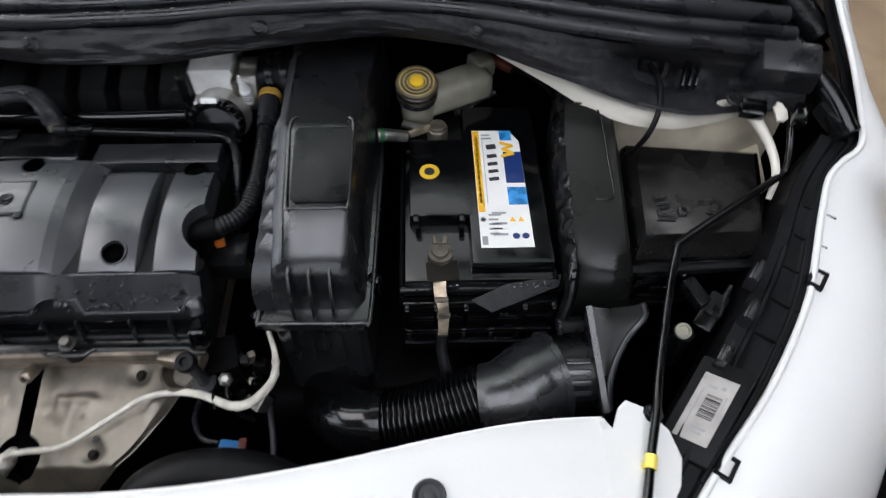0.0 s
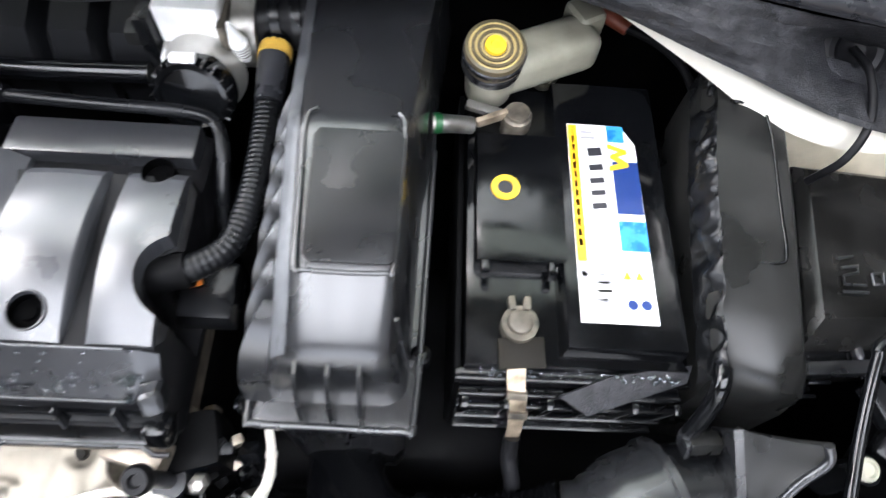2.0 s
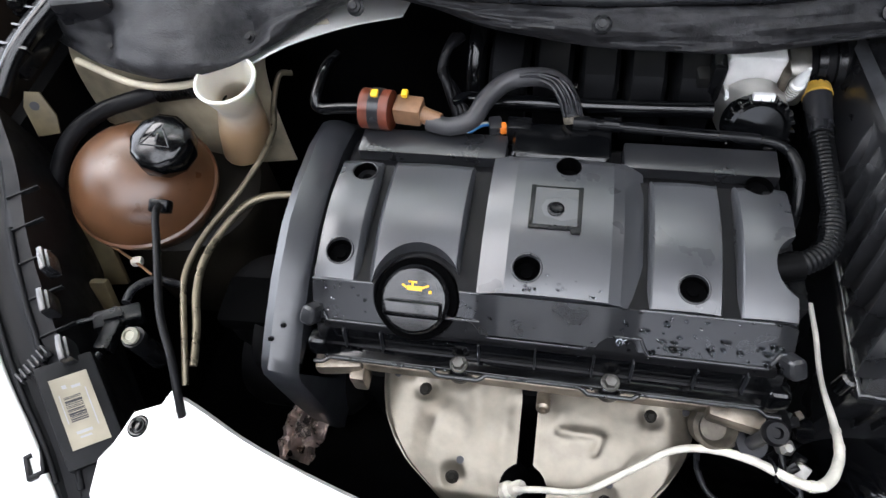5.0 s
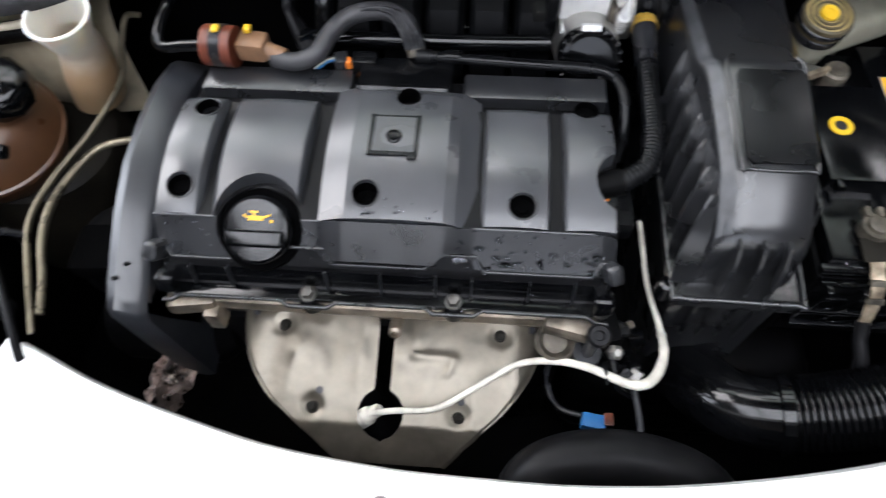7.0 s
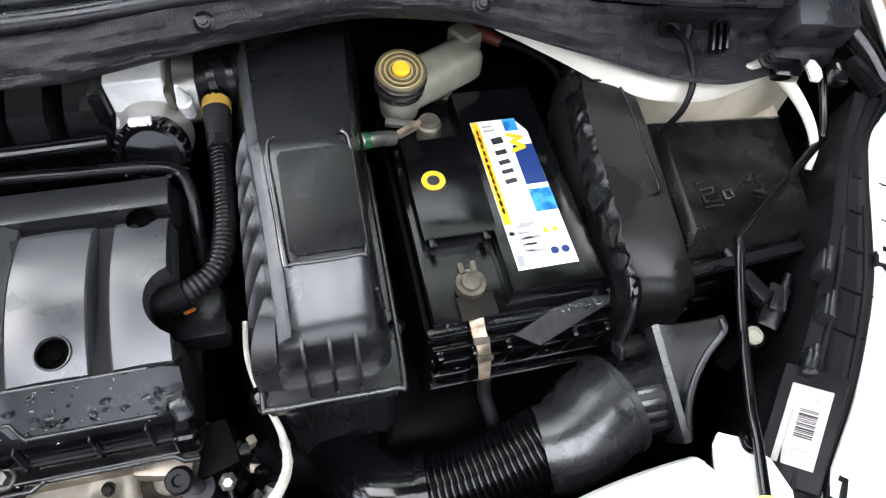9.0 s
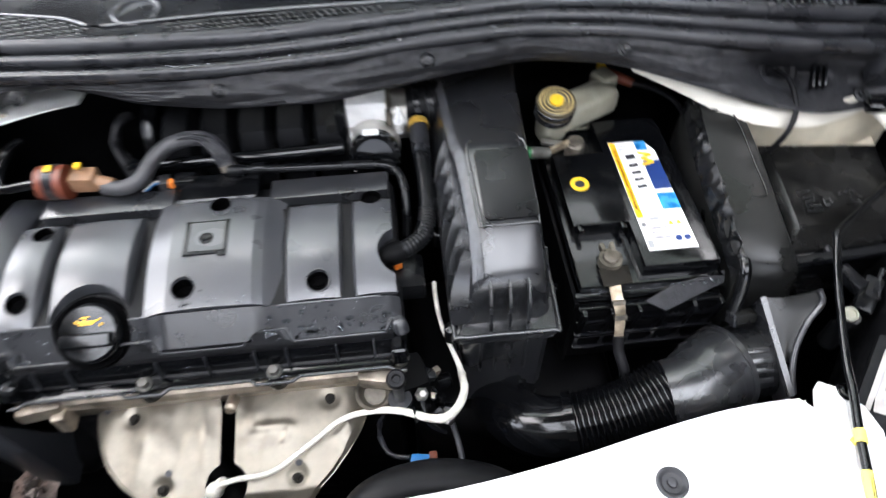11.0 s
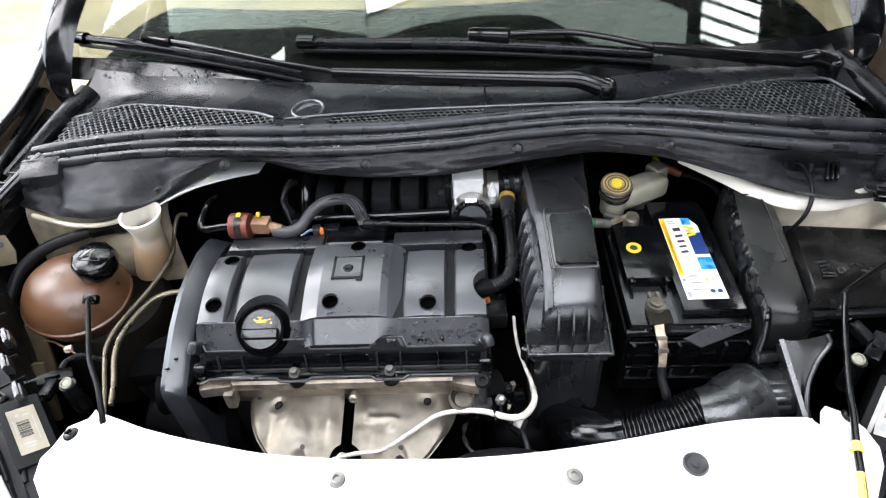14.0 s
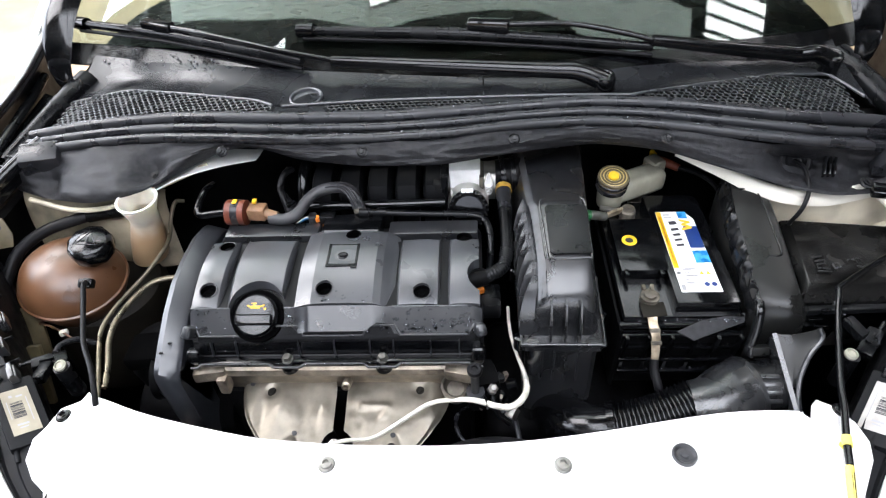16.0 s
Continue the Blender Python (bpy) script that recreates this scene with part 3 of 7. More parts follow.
# ---- cowl and windscreen ----
SEAL_BACK = along([(-0.80, 0.39), (-0.66, 0.406), (-0.49, 0.398), (-0.28, 0.362), (-0.085, 0.345), (0.105, 0.364), (0.25, 0.384), (0.393, 0.382), (0.58, 0.363), (0.78, 0.367)])
SEAL_FRONT = along([(-0.80, 0.35), (-0.70, 0.342), (-0.52, 0.333), (-0.263, 0.286), (-0.134, 0.276), (0.01, 0.284), (0.12, 0.306), (0.24, 0.319), (0.347, 0.311), (0.459, 0.289), (0.588, 0.275), (0.78, 0.28)])
FELT_LOW = along([(-0.82, 0.345), (-0.724, 0.284), (-0.602, 0.235), (-0.522, 0.243), (-0.45, 0.302), (-0.415, 0.342), (-0.37, 0.352), (-0.335, 0.346), (-0.285, 0.312), (-0.253, 0.290), (-0.136, 0.258), (-0.009, 0.252), (0.10, 0.282), (0.244, 0.318), (0.363, 0.305), (0.416, 0.276), (0.48, 0.250), (0.535, 0.224), (0.608, 0.215), (0.68, 0.239), (0.78, 0.26)])
GLASS_BASE = along([(-0.9, 0.70), (-0.81, 0.66), (-0.557, 0.575), (-0.306, 0.495), (-0.09, 0.455), (0.06, 0.44), (0.206, 0.44), (0.42, 0.495), (0.70, 0.575), (0.9, 0.68)])


def sz(x):
    return 0.99 - 0.09 * x * x


def fz(x):
    return 0.955 - 0.14 * x * x


def cowl():
    felt = thing("cowl_insulation", "dark felt covered cowl insulation with fixing nuts", "insulation", (0, 0.3, 0.95))

    def face(u, v):
        x = -0.80 + 1.56 * u
        yt, zt, yl, zl = SEAL_FRONT(x), sz(x) - 0.006, FELT_LOW(x), fz(x)
        k = min(1.0, v / 0.8)
        y, z = yt + (yl - yt) * k, zt + (zl - zt) * k
        bulge = (0.010 - 0.040 * max(0.0, min(1.0, (x - 0.44) / 0.09, (0.72 - x) / 0.04))) * math.sin(k * math.pi)
        wob = 0.009 * noise.noise(Vector((x * 9, k * 2, 3))) + 0.0045 * noise.noise(Vector((x * 30, k * 5, 7))) + 0.0012 * noise.noise(Vector((x * 110, k * 14, 1)))
        y -= bulge + wob
        z += 0.4 * bulge + wob
        for cx, ck, r in ((-0.705, 0.62, 0.050), (-0.51, 0.55, 0.050), (0.585, 0.45, 0.045), (0.665, 0.6, 0.04)):
            d = math.hypot(x - cx, (k - ck) * 0.07)
            dent = (0.024 if cx < 0 else 0.010) * math.exp(-((d / (r * 0.5)) ** 2))
            y, z = y + 0.7 * dent, z - dent
        hollow = math.exp(-(((x - 0.572) / 0.04) ** 2) - ((k - 0.5) / 0.24) ** 2)
        y, z = y + 0.034 * hollow, z - 0.016 * hollow
        if v > 0.8:
            q = (v - 0.8) / 0.2
            y, z = yl + 0.07 * q, zl - 0.006 * math.sin(q * 3.14) - 0.002
        return Vector((x, y, z))

    bm = sheet(face, 150, 26, 0)
    sheet(lambda u, v: face(u, v) + Vector((0, 0.005, -0.003)), 150, 26, 0, bm)
    part("felt_face", bm, FELT, felt)
    for x in (-0.375, -0.134, 0.109, 0.353):
        y, z = SEAL_FRONT(x) - 0.016, sz(x) - 0.012
        bm = turned([(0.009, 0), (0.009, 0.002), (0.006, 0.003), (0.006, 0.006), (0.0035, 0.0065), (0.0035, 0.010), (0, 0.010)], pose(x, y, z, 40, 0, 0), 12)
        part("nut", bm, PLASTIC, felt, "black fixing nut")
    for x, k in ((-0.705, 0.62), (-0.51, 0.55), (0.665, 0.6)):
        y = SEAL_FRONT(x) + (FELT_LOW(x) - SEAL_FRONT(x)) * k + (0.008 if x < 0 else -0.004)
        z = sz(x) + (fz(x) - sz(x)) * k - (0.027 if x < 0 else 0.012)
        bm = turned([(0.010, 0), (0.010, 0.002), (0.006, 0.003), (0.006, 0.006), (0.003, 0.006), (0.003, 0.009), (0, 0.009)], pose(x, y, z, 25, 0, 0), 12)
        part("nut", bm, PLASTIC, felt, "black fixing nut")
    # moulded cable grommet on the driver's side
    gm = pose(0.573, 0.300, 0.912, 38, 0, -6)
    bm = turned([(0.026, -0.008), (0.026, 0.001), (0.022, 0.003), (0.017, 0.002), (0.013, -0.003), (0.010, -0.005), (0.0, -0.005)], gm, 28)
    part("grommet", bm, RUBBER, felt, "round moulded cable grommet")
    for k in range(3):
        part("rib", block((0.004, 0.05, 0.012), pose(0.608 + 0.008 * k, 0.280, 0.922, 25, 0, -18), 0.0015), GLOSSY, felt)
    part("cable", tube([(0.573, 0.302, 0.912), (0.574, 0.270, 0.918), (0.570, 0.232, 0.908), (0.560, 0.212, 0.884), (0.548, 0.212, 0.850)], 0.0034, 10), RUBBER, felt, "thin black release cable")

    # rubber seal of three beads along the edge
    seal = thing("cowl_seal", "black rubber bonnet seal in three beads, beaded with water", "seal", (0, 0.34, 0.99))
    for k, (t, r, dz) in enumerate(((0.10, 0.0085, 0.000), (0.42, 0.0085, 0.005), (0.80, 0.012, 0.008))):
        pts = [(x, SEAL_FRONT(x) + (SEAL_BACK(x) - SEAL_FRONT(x)) * t, sz(x) + dz) for x in np.linspace(-0.76, 0.745, 40)]
        part("bead", tube(pts, r, 10, 3), SEAL, seal)

    def web(u, v):
        x = -0.77 + 1.52 * u
        y0, y1 = SEAL_FRONT(x), SEAL_BACK(x)
        return Vector((x, y0 + (y1 - y0) * v, sz(x) - 0.002 + 0.003 * math.sin(v * 3.1)))

    part("web", sheet(web, 80, 6, 0.003), SEAL, seal)
    for sx in (1, -1):
        x = 0.725 * sx
        bm = block((0.085, 0.05, 0.045), pose(x, SEAL_FRONT(x) - 0.004, sz(x) - 0.012, 25, 0, -10 * sx), 0.006, taper=0.8)
        part("end_cap", bm, SEAL, seal, "moulded rubber end block")

    # plastic cowl panel up to the glass
    panel = thing("scuttle_cover", "wet grey plastic cowl panel with air grilles", "scuttle cover", (0, 0.45, 0.98))

    def gback(x):
        # rear edge of the grilles
        return float(np.interp(x, [-0.78, -0.745, -0.63, -0.345, -0.30, 0.05, 0.31, 0.612, 0.71, 0.74], [0.40, 0.505, 0.522, 0.422, 0.392, 0.390, 0.398, 0.500, 0.512, 0.40]))

    def deck(u, v):
        x = -0.752 + 1.488 * u
        y0, y1 = gback(x) + 0.004, GLASS_BASE(x) + 0.02
        k = v
        z0, z1 = sz(x) + 0.006, 1.0 - 0.05 * x * x + 0.004
        return Vector((x, y0 + (y1 - y0) * k, z0 + (z1 - z0) * k - 0.024 * k * (1 - k)))

    part("deck", sheet(deck, 90, 10, 0.003), DECK, panel)
    part("joint", block((0.003, 0.075, 0.004), pose(0.062, 0.43, 0.998, 4, 0, 0), 0.001), GLOSSY, panel)
    part("plug_ring", turned([(0.030, -0.004), (0.030, 0.003), (0.0275, 0.0045), (0.025, 0.003), (0.0245, -0.002), (0.012, -0.003), (0.0, -0.003)], pose(-0.252, 0.418, 0.990, 4, 0, 0), 32), COVER, panel, "round raised pivot plug")

    def grille(x0, x1, pitch, name):
        own = bmesh.new()
        r = pitch / math.sqrt(3)
        cols = int((x1 - x0) / pitch) + 1
        rows = int(0.13 / (1.5 * r)) + 1
        pool = {}
        for j in range(rows):
            for i in range(cols):
                cx = x0 + (i + 0.5 * (j % 2)) * pitch
                lo, hi = SEAL_BACK(cx) - 0.004, gback(cx)
                cy = SEAL_BACK((x0 + x1) / 2) - 0.02 + j * 1.5 * r
                if cx > x1 or cy < lo or cy > hi - r:
                    continue
                ring = []
                for k in range(6):
                    a = math.pi / 6 + k * math.pi / 3
                    px, py = cx + r * math.cos(a), cy + r * math.sin(a)
                    key = (round(px * 4000), round(py * 4000))
                    if key not in pool:
                        pool[key] = own.verts.new((px, py, sz(px) + 0.006 + 0.05 * max(0, py - SEAL_BACK(px))))
                    ring.append(pool[key])
                if len(set(ring)) < 6:
                    continue
                # sloping collar and wall of each cell
                inner = [own.verts.new((cx + (v.co.x - cx) * 0.70, cy + (v.co.y - cy) * 0.70, v.co.z - 0.0007)) for v in ring]
                foot = [own.verts.new(v.co - Vector((0, 0, 0.0012))) for v in inner]
                for k in range(6):
                    q = (k + 1) % 6
                    own.faces.new((ring[k], ring[q], inner[q], inner[k]))
                    own.faces.new((inner[k], inner[q], foot[q], foot[k]))
        return part(name, own, GRILLE, panel, "honeycomb air grille", sharp=20)

    for x0, x1 in ((-0.322, -0.206), (0.052, 0.318)):
        part("bridge", sheet(lambda u, v: Vector((x0 + (x1 - x0) * u, SEAL_BACK(x0 + (x1 - x0) * u) - 0.004 + (gback(x0 + (x1 - x0) * u) + 0.006 - SEAL_BACK(x0 + (x1 - x0) * u)) * v, sz(x0 + (x1 - x0) * u) + 0.004 + 0.0015 * v)), 14, 3, 0.002), DECK, panel)
    grille(-0.735, -0.315, 0.0112, "grille")
    grille(-0.21, 0.055, 0.0098, "grille")
    grille(0.31, 0.70, 0.0112, "grille")
    for x0, x1 in ((-0.74, -0.31), (-0.29, 0.31), (0.31, 0.73)):
        pts = [(x, gback(x), sz(x) + 0.007) for x in np.linspace(x0, x1, 14)]
        part("grille_rim", tube(pts, 0.0028, 8, 2), COVER, panel)
    # floor coloured black for the darkness behind the grille cells
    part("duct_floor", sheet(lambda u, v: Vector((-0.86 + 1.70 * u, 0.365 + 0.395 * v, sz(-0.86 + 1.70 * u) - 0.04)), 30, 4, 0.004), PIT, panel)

    # windscreen, with the dark dashboard under it
    screen = thing("windscreen", "wet tinted windscreen reflecting the roof lights", "windscreen", (0, 0.6, 1.05))

    def pane(u, v):
        x = -0.84 + 1.68 * u
        y = GLASS_BASE(x) - 0.005 + 0.043 + 0.76 * v
        return Vector((x * (1 - 0.11 * v), y, 0.992 - 0.05 * x * x + 0.56 * (0.043 + 0.76 * v)))

    part("pane", sheet(pane, 50, 16, 0.005), GLASS, screen)

    def band(u, v):
        x = -0.84 + 1.68 * u
        return Vector((x, GLASS_BASE(x) - 0.005 + 0.046 * v, 0.991 - 0.05 * x * x + 0.56 * 0.046 * v))

    part("black_band", sheet(band, 50, 3, 0.004), GLOSSY, screen, "black printed edge of the glass")
    solo("dashboard", sheet(lambda u, v: Vector((-0.8 + 1.6 * u, 0.53 + 0.10 * (2 * u - 1) ** 2 + 0.6 * v, 0.93 + 0.03 * math.sin(v * 3) - 0.05 * v)), 30, 10, 0.01), PLASTIC, "dark plastic dashboard under the windscreen", "dashboard")
    for sx in (1, -1):
        bm = sheet(lambda u, v: Vector(((0.868 + 0.060 * math.sin(v * 1.57) - 0.12 * u) * sx, 0.60 + 0.75 * u + 0.03 * v, 0.985 + 0.45 * u - 0.07 * v * v)), 10, 6, 0.02)
        solo("windscreen_pillar", bm, WHITE, "white painted windscreen pillar", "car pillar", "windscreen pillars")
        rings = []
        for y, z, wide, high in ((0.552, 0.950, 0.006, 0.006), (0.555, 0.972, 0.012, 0.016), (0.560, 1.000, 0.016, 0.026), (0.580, 1.030, 0.020, 0.032), (0.612, 1.062, 0.022, 0.030), (0.650, 1.090, 0.022, 0.026), (0.80, 1.17, 0.020, 0.024), (1.1, 1.32, 0.020, 0.024)):
            x = 0.772 - 0.16 * max(0.0, y - 0.60)
            rings.append([Vector(((x + 1.5 * wide * math.cos(a)) * sx, y + 0.5 * high * math.sin(a), z + 0.8 * high * math.sin(a))) for a in (2 * math.pi * k / 12 for k in range(12))])
        solo("pillar_trim", loft(rings), GLOSSY, "black plastic trim at the windscreen pillar", "trim", "pillar trims")


cowl()


def wiper(pivot, elbow, arm, rod, blade):
    """A wiper: pivot cap, flat arm, thin rod and blade, each along its points."""
    w = thing("windscreen_wiper", "black windscreen wiper with a wet rubber blade", "wiper", pivot, "windscreen wipers")
    p, e = Vector(pivot), Vector(elbow)
    part("pivot_cap", turned([(0.019, -0.02), (0.019, 0.008), (0.016, 0.014), (0.012, 0.015), (0.009, 0.012), (0.0, 0.012)], pose(*pivot, 10, 0, 0), 24), GLOSSY, w)
    part("arm_head", tube([p, p.lerp(e, 0.5) + Vector((0, 0, 0.008)), e], lambda s: 0.017 - 0.003 * s, 10, 6), GLOSSY, w)
    part("arm", tube([elbow, *arm], lambda s: 0.014 - 0.004 * s, 8, 6), GLOSSY, w)
    part("rod", tube(rod, 0.005, 8, 5), GLOSSY, w)
    a = Vector(blade[0])
    d = (Vector(blade[1]) - a).normalized()
    rubber = part("blade", tube(blade, lambda s: 0.011 - 0.003 * abs(2 * s - 1), 8, 6), PLASTIC, w)
    part("end_cap", tube([a - d * 0.010, a + d * 0.022], 0.0135, 6, 1), GLOSSY, rubber)
    part("rubber_lip", tube([Vector(q) + Vector((0, -0.008, -0.012)) for q in blade], 0.004, 6, 4), RUBBER, rubber)
    t = Vector(rod[-1])
    part("blade_mount", block((0.075, 0.024, 0.020), pose(*t, 0, 0, math.degrees(math.atan2(d.y, d.x))), 0.006, 3), GLOSSY, w)


wiper((0.269, 0.42, 1.003), (0.18, 0.43, 1.022), [(-0.02, 0.45, 1.028), (-0.209, 0.479, 1.029)], [(-0.20, 0.478, 1.029), (-0.30, 0.512, 1.034), (-0.40, 0.552, 1.040), (-0.50, 0.595, 1.044), (-0.585, 0.636, 1.041)], [(-0.794, 0.718, 1.019), (-0.66, 0.66, 1.026), (-0.55, 0.618, 1.027), (-0.362, 0.539, 1.024), (-0.27, 0.503, 1.019)])
wiper((0.70, 0.525, 0.975), (0.635, 0.52, 0.990), [(0.50, 0.508, 1.014), (0.362, 0.503, 1.036)], [(0.37, 0.503, 1.035), (0.30, 0.508, 1.052), (0.221, 0.514, 1.066), (0.15, 0.514, 1.069), (0.073, 0.513, 1.07)], [(-0.273, 0.561, 1.052), (-0.13, 0.535, 1.055), (0.011, 0.515, 1.056), (0.20, 0.506, 1.042), (0.365, 0.506, 1.022)])

# ---- engine ----


def engine_cover():
    cover = thing("engine_cover", "grey plastic valve cover with raised panels, wet at the front", "engine cover", (-0.17, 0.1, 0.8))
    # body: a profile drawn along x
    prof = [(-0.004, 0.770), (-0.010, 0.785), (0.004, 0.793), (0.009, 0.818), (0.013, 0.824), (0.036, 0.848), (0.040, 0.854), (0.176, 0.860), (0.180, 0.852), (0.188, 0.850), (0.226, 0.846), (0.234, 0.838), (0.234, 0.77)]
    xs = [-0.386, -0.380, -0.371, 0.040, 0.049, 0.054]
    inset = [0.010, 0.003, 0.0, 0.0, 0.003, 0.010]
    rings = []
    for x, d in zip(xs, inset):
        rings.append([Vector((x, y + (d if y < 0.05 else -d), z - (d * 0.6 if z > 0.8 else 0))) for y, z in prof])
    body = part("body", loft(rings), RUBBER, cover, "matte black lower body")
    notch = turned([(0.030, 0.78), (0.030, 0.95)], pose(0.062, 0.088, 0), 28)
    seat = turned([(0.041, -0.016), (0.041, 0.10)], pose(-0.281, 0.034, 0.846, 32, 0, 0), 32)
    carve(body, [notch, seat])

    def slab(x0, x1, y0, y1, zf, zb, crown, name, edge=0.006, mat=COVER, left=0.0, right=0.0, fall=0.0):
        """A raised panel, arched from side to side, that runs front to back; left, right: how far its sides slope out."""
        rings = []
        for k in range(19):
            v = k / 18
            y = y0 + (y1 - y0) * v
            z = zf + (zb - zf) * v + crown * math.sin(v * math.pi)
            e = edge if k == 18 else 0.0015 if k == 0 else 0.0
            low = edge + (fall if left > 0.01 else 0.002)
            bend = (0.71, 0.35) if left > 0.01 else (0.62, 0.24)
            pts = [(x0 - left, 0.835), (x0 - left, z - low), (x0 - left * 0.72, z - low * bend[0]), (x0 - left * 0.36, z - low * bend[1]), (x0, z - e * 0.6)]
            for q in range(1, 6):
                pts.append((x0 + (x1 - x0) * q / 6, z + 0.002 * math.sin(q / 6 * math.pi) - e * 0.6))
            low = edge + (0.013 if right > 0.01 else 0.002)
            pts += [(x1, z - e * 0.6), (x1 + right * 0.36, z - low * 0.24), (x1 + right * 0.72, z - low * 0.62), (x1 + right, z - low), (x1 + right, 0.835)]
            rings.append([Vector((x, y, zz)) for x, zz in pts])
        return part(name, loft(rings), mat, cover, "satin grey raised panel", 9)

    holes = {"a": ((-0.359, 0.066), (-0.354, 0.158)), "c": ((-0.181, 0.063), (-0.151, 0.176)), "d": ((-0.036, 0.061),), "e": ((0.026, 0.176),)}

    def drill(panel, spots):
        carve(panel, [turned([(0.0125, 0.80), (0.0125, 0.95)], pose(x, y, 0), 24) for x, y in spots], 9)
        for x, y in spots:
            v = (y - 0.04) / (0.15 if panel is c else 0.136)
            top = (0.8645 if panel is c else 0.8585) + (0.011 if panel is c else 0.0095) * v + 0.0115 * math.sin(v * math.pi)
            lean = math.degrees(math.atan(0.07 + 0.25 * math.cos(v * math.pi)))
            rim = pose(x, y, top, lean, 0, 0)
            if y < 0.17:
                part("hole_rim", tube([rim @ Vector((0.0131 * math.cos(q * math.pi / 12), 0.0131 * math.sin(q * math.pi / 12), 0)) for q in range(25)], 0.0011, 6, 1), WETCOVER, panel, "rounded rim of a bolt hole")
            # cup walls and floor carry the hole's shade as black colour
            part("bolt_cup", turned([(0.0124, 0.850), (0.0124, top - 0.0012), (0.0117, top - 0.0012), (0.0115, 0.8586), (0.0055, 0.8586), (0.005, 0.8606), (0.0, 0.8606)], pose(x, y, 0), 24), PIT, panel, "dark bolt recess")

    a = slab(-0.380, -0.342, 0.040, 0.176, 0.857, 0.867, 0.012, "panel", right=0.004, left=0.003)
    b = slab(-0.322, -0.246, 0.040, 0.178, 0.858, 0.867, 0.013, "panel", left=0.006, right=0.003)
    c = slab(-0.200, -0.108, 0.040, 0.190, 0.863, 0.874, 0.011, "panel", left=0.025, right=0.030, fall=0.002)
    d = slab(-0.070, -0.013, 0.042, 0.176, 0.857, 0.866, 0.012, "panel", left=0.004, right=0.003)
    e = slab(0.006, 0.049, 0.042, 0.176, 0.857, 0.866, 0.012, "panel", left=0.004)
    drill(a, holes["a"]), drill(c, holes["c"]), drill(d, holes["d"]), drill(e, holes["e"])
    ring = turned([(0.043, 0.80), (0.043, 0.95)], pose(-0.281, 0.036, 0), 36)
    carve(b, [ring], 9)
    carve(e, [turned([(0.031, 0.80), (0.031, 0.95)], pose(0.062, 0.090, 0), 28)], 9)
    # sloping strip along the front, with the middle ridge carried down over it
    def slope(u, v):
        x = -0.384 + 0.436 * u
        lift = 0.0075 * max(0.0, min(1.0, (x + 0.224) / 0.020, (-0.078 - x) / 0.03)) * (1 + 0.6 * v)
        end = 0.006 * max(0.0, (abs(x + 0.166) - 0.205) / 0.013)
        return Vector((x, 0.0395 - 0.0265 * v - 0.4 * lift, 0.8545 - 0.029 * v + lift - end))

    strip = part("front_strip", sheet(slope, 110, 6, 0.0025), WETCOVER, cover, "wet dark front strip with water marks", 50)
    carve(strip, [turned([(0.022, 0.75), (0.022, 0.836), (0.015, 0.846)], pose(x, 0.002, 0), 24) for x in (-0.239, -0.096)] + [turned([(0.0415, -0.03), (0.0415, 0.10)], pose(-0.281, 0.034, 0.846, 32, 0, 0), 32)])
    # worn rolled lips: under the strip, stepping up over the bolts, and along the scalloped flange
    def lip(jog):
        pts = []
        for x in np.linspace(-0.384, 0.052, 110):
            near = min(abs(x + 0.239), abs(x + 0.096), abs(x + 0.395), abs(x - 0.06))
            pts.append(jog(float(x), max(0.0, min(1.0, (0.027 - near) / 0.007))))
        return pts

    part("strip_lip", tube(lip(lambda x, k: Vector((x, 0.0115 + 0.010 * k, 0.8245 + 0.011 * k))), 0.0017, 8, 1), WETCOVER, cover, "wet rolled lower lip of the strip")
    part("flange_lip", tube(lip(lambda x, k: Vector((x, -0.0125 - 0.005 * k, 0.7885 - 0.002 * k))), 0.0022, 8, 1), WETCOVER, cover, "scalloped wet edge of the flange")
    for x0, x1 in ((-0.382, -0.322), (-0.240, -0.222), (-0.08, 0.030)):
        part("seam", tube([(x0, 0.0395, 0.8555), (x1, 0.0395, 0.8555)], 0.0012, 6, 1), COVER, cover)
    # emblem frame in the middle panel, a sunk square with a small boss
    z = 0.8782 + 0.0032
    bm = None
    for x, y, sx, sy in ((-0.160, 0.146, 0.048, 0.0044), (-0.160, 0.102, 0.048, 0.0044), (-0.182, 0.124, 0.0044, 0.048), (-0.138, 0.124, 0.0044, 0.048), (-0.141, 0.099, 0.009, 0.006)):
        bm = block((sx, sy, 0.0022), pose(x, y, z - 0.0006, 3, 0, 0), 0.0006, bm=bm)
    part("emblem_frame", bm, PLASTIC, cover, "glossy black square emblem frame")
    part("emblem_field", block((0.043, 0.043, 0.001), pose(-0.160, 0.124, z - 0.0004, 2, 0, 0), 0), TIMING, cover)
    part("emblem_boss", turned([(0.008, 0), (0.008, 0.001), (0.006, 0.0022), (0.002, 0.001), (0, 0.001)], pose(-0.160, 0.122, z), 20), PLASTIC, cover)
    # strips at the back
    for x0, x1, name in ((-0.372, -0.215, "rear_strip"), (-0.098, 0.048, "rear_strip")):
        part(name, block((x1 - x0, 0.034, 0.02), pose((x0 + x1) / 2, 0.208, 0.853, -2, 0, 0), 0.003), WETCOVER, cover)
    part("rear_block", block((0.100, 0.050, 0.03), pose(-0.160, 0.2155, 0.855, -4, 0, 0), 0.007, 3), GLOSSY, cover)
